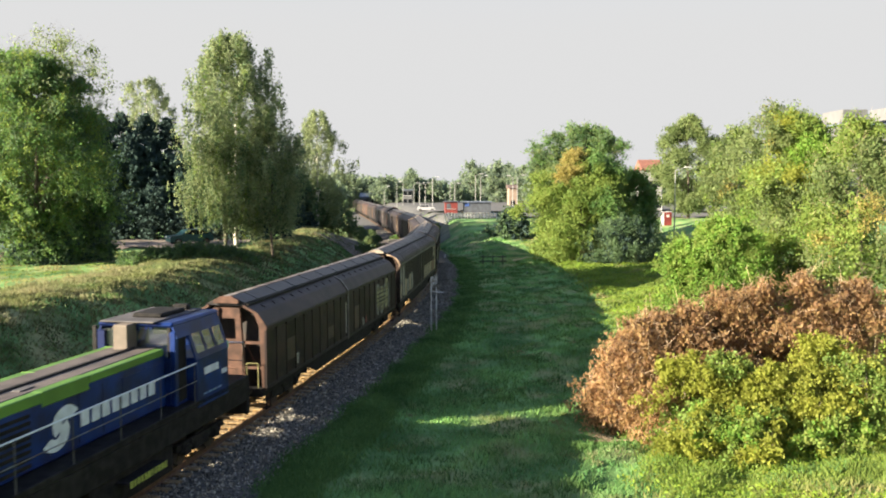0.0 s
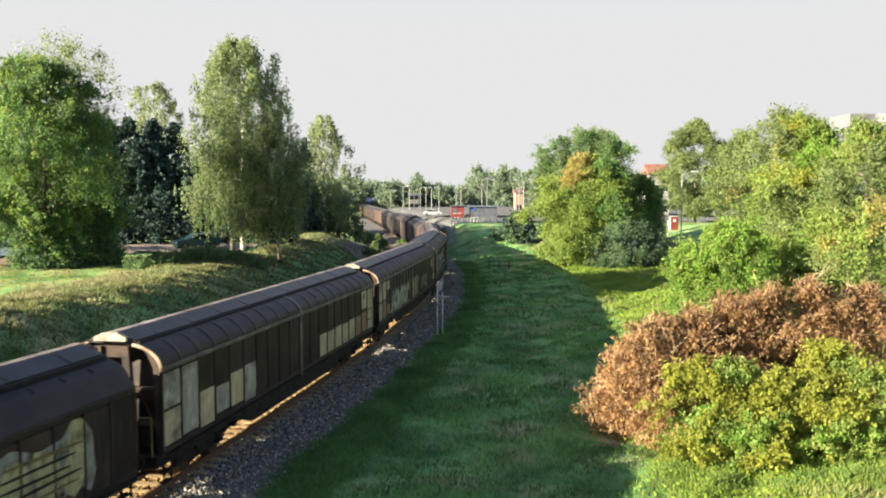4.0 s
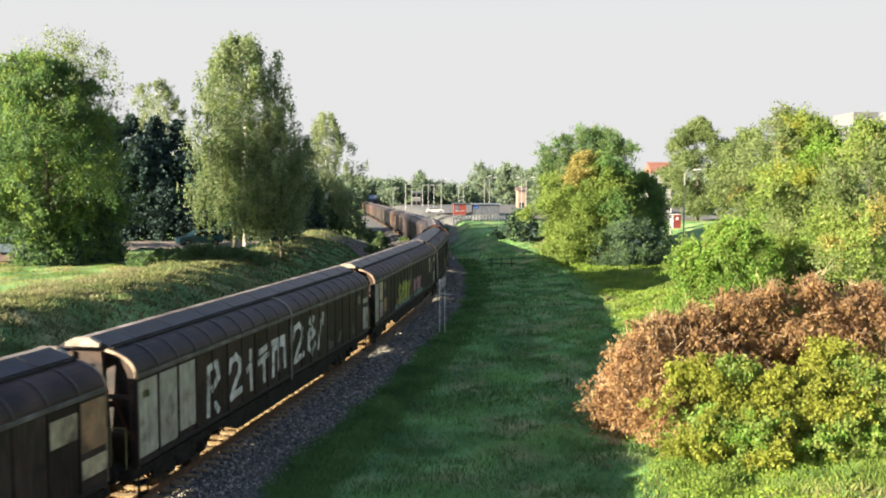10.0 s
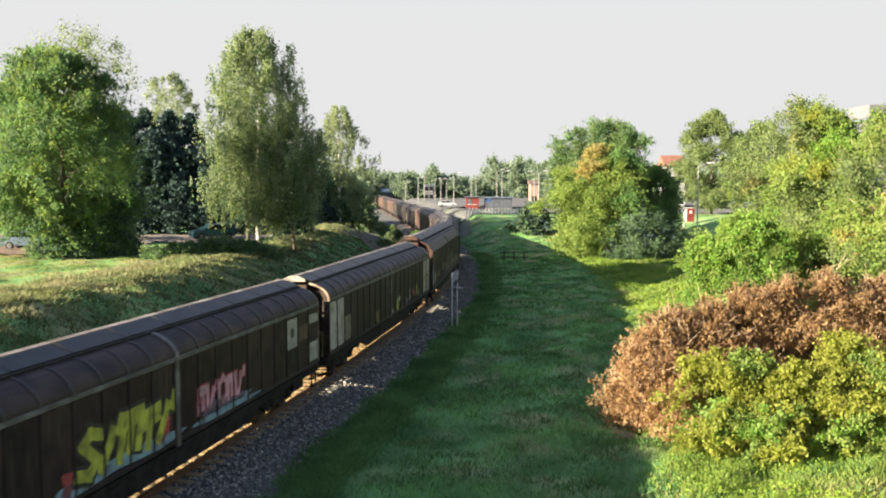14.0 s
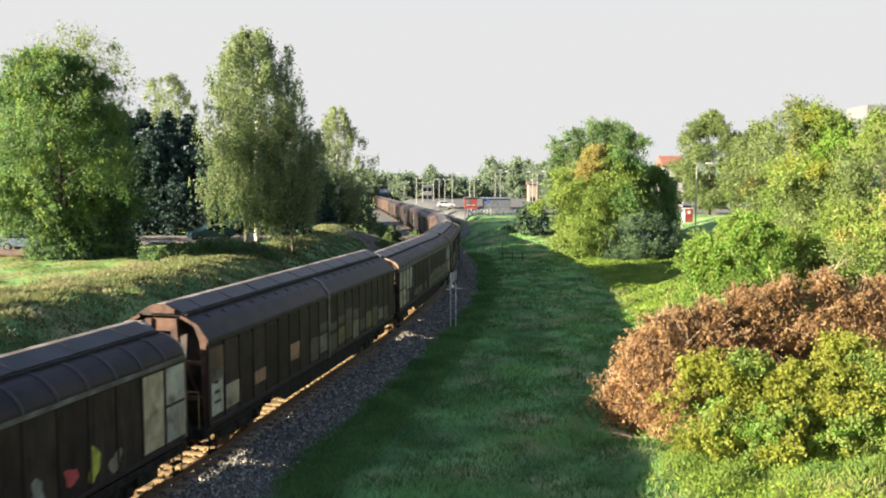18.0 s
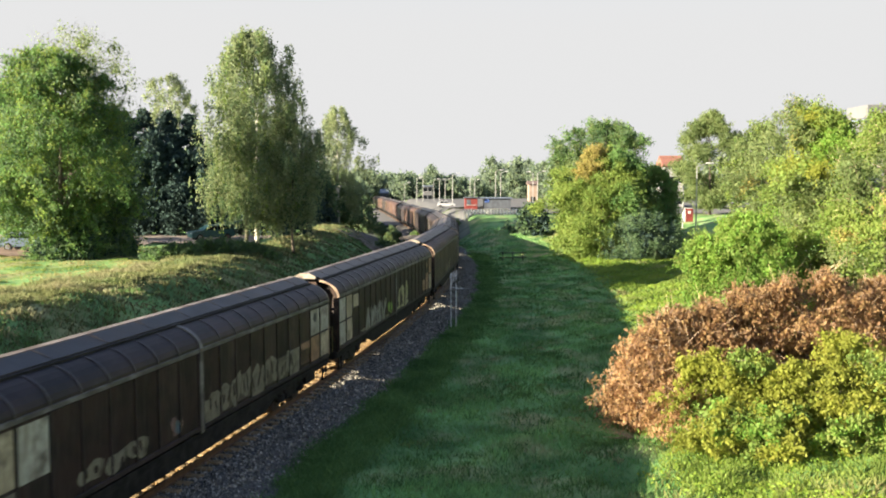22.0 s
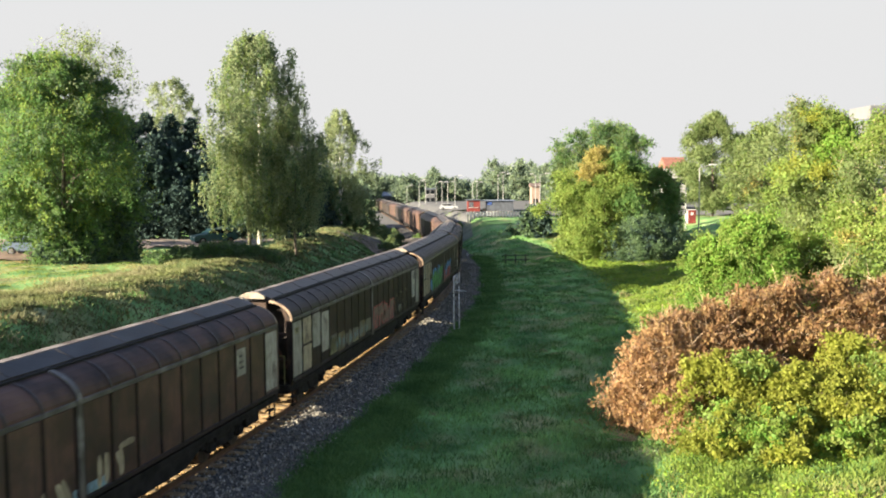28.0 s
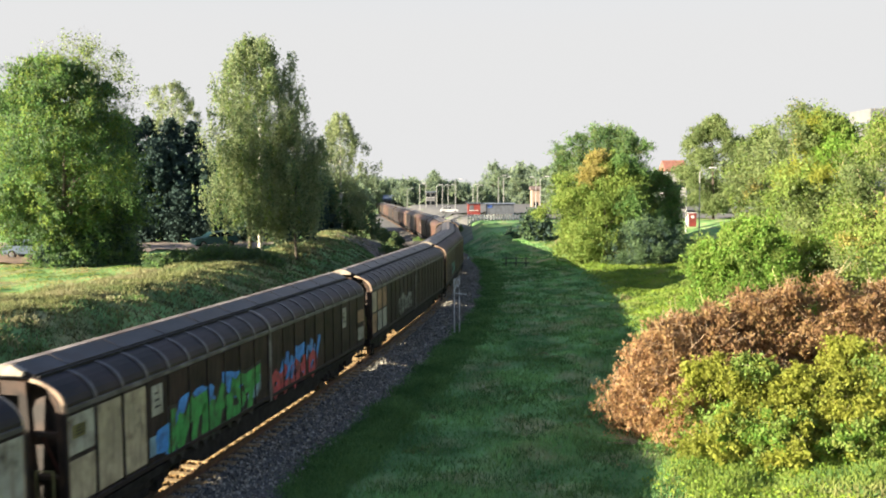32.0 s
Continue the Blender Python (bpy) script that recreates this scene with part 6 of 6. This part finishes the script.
# ---- beside the track ----
M_WPOST = mat("white_post_paint", (.62, .64, .62), rough=.6, vary=.25, scale=6, stain=(.3, .28, .24), stain_scale=8)
M_WOOD = mat("dark_weathered_wood", (.06, .055, .045), rough=.9, vary=.4, scale=5)
sign = empty("track_sign", pose(.46, 50, gz(.46, 50)))
tagged(sign, "white double-post track sign with a slatted top", "track sign")
for x0, h in ((0, 3.3), (.30, 2.7)):
    bm = bmesh.new()
    rod(bm, (x0, 0, -.3), (x0, 0, h), .035, n=8)
    part("post", bm, M_WPOST, sign)
for k in range(5):
    bm = bmesh.new()
    box(bm, -.04 + k * .085, .0 + k * .085, -.02, .02, 2.62 + k * .06, 3.22 + k * .06, .005)
    part("slat", bm, M_WPOST, sign)
bm = bmesh.new()
rod(bm, (-.05, 0, 2.45), (.75, .1, 2.35), .025, n=6)
part("arm", bm, M_WPOST, sign)
mark = empty("marker_post", pose(2.6, 103, gz(2.6, 103)))
tagged(mark, "short white marker post beside the track", "marker post")
bm = bmesh.new()
box(bm, -.09, .09, -.07, .07, -.2, .62, .03)
part("post", bm, M_WPOST, mark)
gate = empty("wooden_fence", pose(7.7, 95, gz(7.7, 95)))
tagged(gate, "dark low wooden fence across the meadow", "fence")
for x0 in (-1.1, 0, 1.1):
    bm = bmesh.new()
    box(bm, x0 - .06, x0 + .06, -.06, .06, -.2, 1.1, .01)
    part("post", bm, M_WOOD, gate)
for z0 in (.45, .95):
    bm = bmesh.new()
    box(bm, -1.5, 1.5, -.085, -.06, z0 - .05, z0 + .05)
    part("rail", bm, M_WOOD, gate)
log = empty("fallen_branch", pose(11.2, 99, gz(11.2, 99) + .1))
tagged(log, "pale bare fallen branch lying on grass", "branch")
bm = bmesh.new()
rod(bm, (-.9, -1.2, .05), (.1, .2, .12), .10, .08, 7)
rod(bm, (.1, .2, .12), (1.0, 1.9, .25), .08, .03, 7)
rod(bm, (.2, .4, .12), (1.1, .6, .35), .04, .02, 5)
part("wood", bm, mat("bleached_wood", (.50, .42, .30), rough=.9, vary=.3, scale=4), log)
bag = empty("litter", pose(10.3, 85.5, gz(10.3, 85.5) + .05))
tagged(bag, "small white crumpled litter on grass", "litter")
bm = bmesh.new()
bmesh.ops.create_icosphere(bm, subdivisions=2, radius=.14)
for v_ in bm.verts:
    v_.co *= .8 + .4 * noise.noise(v_.co * 9)
part("paper", bm, M_WPOST, bag)

# ---- car park on the plateau ----
M_PARK = mat("pale_dusty_gravel", (.20, .16, .125), rough=.95, vary=.25, scale=.6, bump=.4, bump_scale=12, tint=(.12, .095, .075))
M_ASPHALT = mat("grey_asphalt", (.085, .086, .084), rough=.9, vary=.2, scale=.5, bump=.3, bump_scale=20)


def sheet(name, label, x0, x1, y0, y1, material, step=1.0, lift=.14, shift=0.0):
    """A paved sheet that lies on the ground; its far edge may be shifted sideways."""
    xs_, ys_ = np.linspace(x0, x1, int((x1 - x0) / step) + 2), np.linspace(y0, y1, int((y1 - y0) / step) + 2)
    v = [(a + shift * (b - y0) / (y1 - y0), b, gz(a + shift * (b - y0) / (y1 - y0), b) + lift) for b in ys_ for a in xs_]
    w = len(xs_)
    f = [(j * w + i, j * w + i + 1, (j + 1) * w + i + 1, (j + 1) * w + i) for j in range(len(ys_) - 1) for i in range(w - 1)]
    return tagged(new(name, raw(name, v, f, material, True)), label, name.replace("_", " "), kind="structure")


sheet("car_park", "pale dusty gravel car park behind the bank", -48, -16.5, 73.0, 86, M_PARK)
sheet("gravel_strip", "grey-brown gravel beside the far track", -13.5, -7.5, 96, 175, mat("grey_brown_gravel", (.125, .10, .075), rough=.95, vary=.3, scale=2, bump=.4, bump_scale=14), 1.0, .10, 7.0)
sheet("dirt_patch", "bare brown earth where cars park", -39, -26.5, 60.5, 70, mat("bare_brown_earth", (.17, .115, .075), rough=.95, vary=.3, scale=1.2, bump=.5, bump_scale=14), .8, .12)
sheet("road", "grey asphalt street beyond the meadow", -34, 75, 172, 300, M_ASPHALT, 3, .45)
sheet("pavement", "pale paved forecourt beside the street", .5, 60, 141.5, 171, mat("pale_paving", (.105, .105, .098), rough=.9, vary=.2, scale=.4), 1.5, .14, -6.0)


sheet("verge", "dull trodden grass and dust beside the far track", -38, 4, 126, 171.5, mat("dusty_grass", (.115, .125, .075), rough=.95, vary=.35, scale=.5, bump=.4, bump_scale=10, tint=(.075, .085, .05)), 1.5, .09)


def car(label, x, y, turn, paint):
    c = empty("car", pose(x, y, gz(x, y) + .05, 0, 0, turn))
    tagged(c, label, "car")
    bm = bmesh.new()
    side = [(-1.95, .30), (1.95, .30), (2.02, .62), (1.85, .82), (.95, .92), (.35, 1.36), (-1.15, 1.40), (-1.85, .95), (-2.0, .6)]
    a = [bm.verts.new((x_, -.82, z_)) for x_, z_ in side]
    b = [bm.verts.new((x_ * .985, .82, z_)) for x_, z_ in side]
    bm.faces.new(a), bm.faces.new(b[::-1])
    for i in range(len(side)):
        j = (i + 1) % len(side)
        bm.faces.new((a[j], a[i], b[i], b[j]))
    bmesh.ops.recalc_face_normals(bm, faces=bm.faces)
    bmesh.ops.bevel(bm, geom=list(bm.edges), offset=.06, segments=2, affect="EDGES")
    body = part("body", bm, paint, c)
    dark = bpy.data.materials["car_glass"]
    for s in (-1, 1):
        for q in ([(.72, .98), (.30, 1.30), (-.30, 1.32), (-.30, .96)], [(-.38, .96), (-.38, 1.32), (-1.05, 1.33), (-1.5, 1.0)]):
            bm = bmesh.new()
            f = bm.faces.new([bm.verts.new((x_, s * .825, z_)) for x_, z_ in q])
            e = bmesh.ops.extrude_face_region(bm, geom=[f])
            for v_ in e["geom"]:
                if isinstance(v_, bmesh.types.BMVert):
                    v_.co.y += s * .012
            part("window", bm, dark, c)
        for x_ in (-1.25, 1.25):
            bm = bmesh.new()
            rod(bm, (x_, s * .66, .31), (x_, s * .84, .31), .31, n=18)
            wheel = part("tyre", bm, M_BLACK, c)
            bm = bmesh.new()
            rod(bm, (x_, s * .83, .31), (x_, s * .855, .31), .19, n=14)
            part("rim", bm, M_STEEL, wheel)
        bm = bmesh.new()
        box(bm, 1.90, 2.01, s * .6 - .14, s * .6 + .14, .62, .74, .02)
        part("headlight", bm, M_WPOST, c)
    return c


mat("car_glass", (.008, .010, .012), rough=.12, vary=.1, bump=0, spec=.25)
car("dark green hatchback parked on gravel", -21.0, 78.2, 212, mat("dark_green_car_paint", (.022, .078, .084), rough=.3, vary=.1, bump=0, spec=.3))
car("silver-blue car parked under trees", -31.9, 66.5, 0, mat("silver_car_paint", (.13, .17, .24), rough=.3, metal=.2, vary=.1, bump=0))
car("white car on the far street", 0.7, 185, 0, mat("white_car_paint", (.40, .41, .42), rough=.3, vary=.05, bump=0))

# ---- the street beyond ----
M_RED = mat("red_kiosk_paint", (.17, .028, .022), rough=.6, vary=.25, scale=2)
M_GREYWALL = mat("dark_grey_kiosk_sheet", (.075, .085, .10), rough=.6, vary=.25, scale=1.5)
M_PLASTER = mat("white_plaster", (.30, .295, .285), rough=.9, vary=.08, scale=1)
M_FLATS = mat("pale_grey_render", (.125, .127, .13), rough=.9, vary=.08, scale=1)
M_BEIGE = mat("beige_plaster", (.25, .19, .145), rough=.9, vary=.1, scale=1)
M_TILE = mat("red_roof_tile", (.20, .085, .06), rough=.8, vary=.25, scale=2)
M_SLATE = mat("blue_grey_roof_sheet", (.13, .16, .21), rough=.6, vary=.2, scale=1)
M_PANE = bpy.data.materials["car_glass"]

kiosk = empty("kiosk", pose(5.5, 169, gz(5.5, 169)))
tagged(kiosk, "red wooden kiosk with a flat dark roof", "kiosk")
for name, m, b in (("wall", M_RED, (-1.3, 1.2, -1.2, 1.2, -.3, 2.3)), ("roof", M_GREYWALL, (-1.5, 1.4, -1.5, 1.4, 2.3, 2.5)), ("counter", M_WPOST, (-1.0, .9, -1.35, -1.2, .9, 1.0)), ("shutter", M_GREYWALL, (-.9, -.1, -1.23, -1.2, 1.05, 2.0))):
    bm = bmesh.new()
    box(bm, *b, .03)
    part(name, bm, m, kiosk)
shed = empty("market_stall", pose(10.1, 169.5, gz(10, 169.5)))
tagged(shed, "long dark grey market stall with a flat roof", "market stall")
for name, m, b in (("wall", M_GREYWALL, (-2.2, 3.1, -1.2, 1.2, -.3, 2.25)), ("roof", M_SLATE, (-3.3, 3.4, -1.5, 1.5, 2.25, 2.48)), ("sign_board", mat("blue_board_paint", (.06, .12, .35)), (-2.0, -1.1, -1.28, -1.2, 1.5, 2.1)),
                   ("crate", M_CREAM, (-2.9, -2.3, -1.0, -.2, 0, .8)), ("plinth", M_PARK, (-2.3, 3.2, -1.3, 1.3, -.3, .25))):
    bm = bmesh.new()
    box(bm, *b, .03)
    part(name, bm, m, shed)
fence = empty("white_fence", pose(0, 140, 0))
tagged(fence, "low white picket fence along the street", "fence")
for i in range(25):
    x = 3.6 + i * .52
    bm = bmesh.new()
    box(bm, x - .09, x + .09, -.04, .04, gz(x, 140) - .1, gz(9, 140) + 1.0, .01)
    part("picket", bm, M_WPOST, fence)
for dz in (.35, .85):
    bm = bmesh.new()
    rod(bm, (3.4, .05, gz(9, 140) + dz), (16.3, .05, gz(9, 140) + dz), .05, n=6)
    part("rail", bm, M_WPOST, fence)

M_LAMP = mat("galvanised_lamp_pole", (.30, .30, .29), rough=.5, metal=.3, vary=.15, scale=3)
M_HEAD = mat("white_lamp_head", (.45, .45, .44), rough=.5, vary=.05)


def street_lamp(x, y, h, arm, label="grey street lamp with a white head"):
    t = empty("street_lamp", pose(x, y, gz(x, y)))
    tagged(t, label, "street lamp", "street lamps")
    bm = bmesh.new()
    rod(bm, (0, 0, -.3), (0, 0, h), .10, .06, 8)
    part("pole", bm, M_LAMP, t)
    bm = bmesh.new()
    rod(bm, (0, 0, h - .05), (arm, 0, h + .35), .05, .04, 6)
    part("arm", bm, M_LAMP, t)
    bm = bmesh.new()
    box(bm, arm - .15, arm + .75, -.2, .2, h + .28, h + .46, .06)
    part("head", bm, M_HEAD, t)


for cx, d, h, a in ((877, 215, 8.2, 1.2), (886, 222, 8.0, 1.2), (943, 190, 7.4, -1.2), (951, 185, 7.4, 1.2), (801, 205, 7.2, 1.0), (738, 235, 7.0, 1.0), (749, 240, 6.4, -1.0), (768, 240, 6.2, 1), (778, 246, 6.2, 1),
                    (788, 250, 6.4, 1), (716, 250, 7.5, 1), (832, 230, 6, .8), (840, 235, 6, .8), (1232, 108, 9.6, 1.3), (1428, 72, 9.9, 1.2), (1340, 112, 6.0, .9)):
    street_lamp((cx - 784) / 1530 * d, d, h, a)
box_ = empty("vending_booth", pose(35.6, 126, gz(35.6, 126) + .6))
tagged(box_, "small red and white street booth", "booth")
for name, m, b in (("body", M_RED, (-.35, .75, -.4, .4, -.1, 1.85)), ("side_panel", M_WPOST, (-.62, -.35, -.4, .4, -.1, 1.7)), ("roof", M_WPOST, (-.66, .8, -.45, .45, 1.85, 1.95)), ("pane", M_WPOST, (0, .4, -.42, -.4, 1.1, 1.5))):
    bm = bmesh.new()
    box(bm, *b, .02)
    part(name, bm, m, box_)
pole = empty("striped_pole", pose(34.4, 124, gz(34.4, 124)))
tagged(pole, "thin white and dark striped pole", "pole")
for i in range(8):
    bm = bmesh.new()
    rod(bm, (0, 0, i * .75), (0, 0, i * .75 + .75), .07, n=8)
    part("band", bm, M_WPOST if i % 2 == 0 else M_GREYWALL, pole)


def house(name, label, x, y, w, dp, h, z, wall, roof, gable=0.0, rows=3, cols=4, balcony=False):
    t = empty(name, pose(x, y, z))
    tagged(t, label, "house" if gable else "building")
    bm = bmesh.new()
    box(bm, -w / 2, w / 2, -dp / 2, dp / 2, -1, h)
    part("wall", bm, wall, t)
    bm = bmesh.new()
    if gable:
        extrude_profile(bm, [(-dp / 2 - .4, h - .05), (0, h + gable), (dp / 2 + .4, h - .05)], -w / 2 - .4, w / 2 + .4, True)
    else:
        box(bm, -w / 2 - .3, w / 2 + .3, -dp / 2 - .3, dp / 2 + .3, h, h + .35, .03)
    part("roof", bm, roof, t)
    for r_ in range(rows):
        for c_ in range(cols):
            x0 = -w / 2 + (c_ + .5) * w / cols
            z0 = h - (r_ + 1) * (h / rows) + .9
            bm = bmesh.new()
            box(bm, x0 - .6, x0 + .6, -dp / 2 - .03, -dp / 2, z0, z0 + 1.3, .01)
            win = part("window", bm, M_PANE, t)
            bm = bmesh.new()
            box(bm, x0 - .7, x0 + .7, -dp / 2 - .12, -dp / 2 - .03, z0 - .1, z0, .01)
            part("sill", bm, M_WPOST, win)
            if balcony and c_ % 2 == 0:
                bm = bmesh.new()
                box(bm, x0 - 1.3, x0 + 1.3, -dp / 2 - 1.2, -dp / 2, z0 - 1.0, z0 - .85)
                box(bm, x0 - 1.3, x0 + 1.3, -dp / 2 - 1.2, -dp / 2 - 1.15, z0 - .85, z0 + .1)
                part("balcony", bm, M_PLASTER, t)
    return t


flats = house("apartment_building", "white flat-roofed apartment building behind the trees", 89, 160, 30, 14, 16.0, 3, M_FLATS, M_SLATE, 0, 6, 9, True)
for b in ((-13.5, -9, -5, 3, 16.7, 19.0), (-4, 4, -6, 4, 16.7, 19.6), (7, 8, -3, -2, 16.7, 20.5)):
    bm = bmesh.new()
    box(bm, *b, .03)
    part("roof_hut", bm, M_FLATS, flats)
house("house", "white house with a red tiled roof", 46.6, 178, 3.8, 6, 8.6, 3, M_PLASTER, M_TILE, 2.2, 2, 3)
house("house", "beige house with a dull brown roof", 24.2, 235, 2.1, 5, 5.6, 2.5, M_BEIGE, mat("dull_brown_roof_tile", (.13, .095, .08), rough=.8, vary=.25, scale=2), .9, 1, 1)
house("building", "small white building with dark windows", -4.9, 280, 3.0, 4, 5.0, 2.4, M_FLATS, M_SLATE, 0, 2, 2)
house("building", "long low shed with a blue-grey roof", -13.6, 290, 14, 7, 3.2, 2.0, M_GREYWALL, M_SLATE, 1.4, 1, 5)

dead = empty("dead_branch", pose(6.15, 28.0, gz(6.15, 28.0)))
tagged(dead, "bare pale branch lying under a withered bush", "branch")
rng_b = random.Random(9)
for i in range(9):
    a, b = rng_b.uniform(0, .5), rng_b.uniform(-.35, .35)
    bm = bmesh.new()
    rod(bm, (.5 - a, b * .4, .06 + .1 * a), (-.5 - rng_b.uniform(0, .5), b, .10 + rng_b.uniform(0, .35)), .016, .006, 5)
    part("twig", bm, M_TWIG, dead)
bm = bmesh.new()
rod(bm, (1.1, .1, .08), (-.35, -.05, .14), .035, .018, 6)
part("stem", bm, M_TWIG, dead)
def motions():
    times = [i * .5 for i in range(65)]
    for n, w in enumerate([loco] + train):
        rows = []
        for t in times:
            # middle of the vehicle along the line, and its two bogies
            s = (29.7 - .8 - 7.1 if n == 0 else 29.7 + WAGON_PITCH * (n - 1) + BODY / 2) - run(t)
            reach = 3.9 if n == 0 else 7.2
            (xa, ya), (xb, yb) = on_line(s - reach), on_line(s + reach)
            rows.append((t, pose((xa + xb) / 2, (ya + yb) / 2, 0, 0, 0, math.degrees(math.atan2(ya - yb, xa - xb)))))
        walk(w, rows)


    wheelsets = [o for v in [loco] + train for b in v.children if b.name.startswith("bogie") for o in b.children]
    # wheels turn as far as the train rolls
    turns = [i / 15 for i in range(481)]
    rolled = [math.degrees(run(t) / .47) for t in turns]
    for ob in wheelsets:
        x = ob.matrix_basis.translation.x
        walk(ob, [(t, pose(x, 0, .47, 0, a, 0)) for t, a in zip(turns, rolled)])


motions()
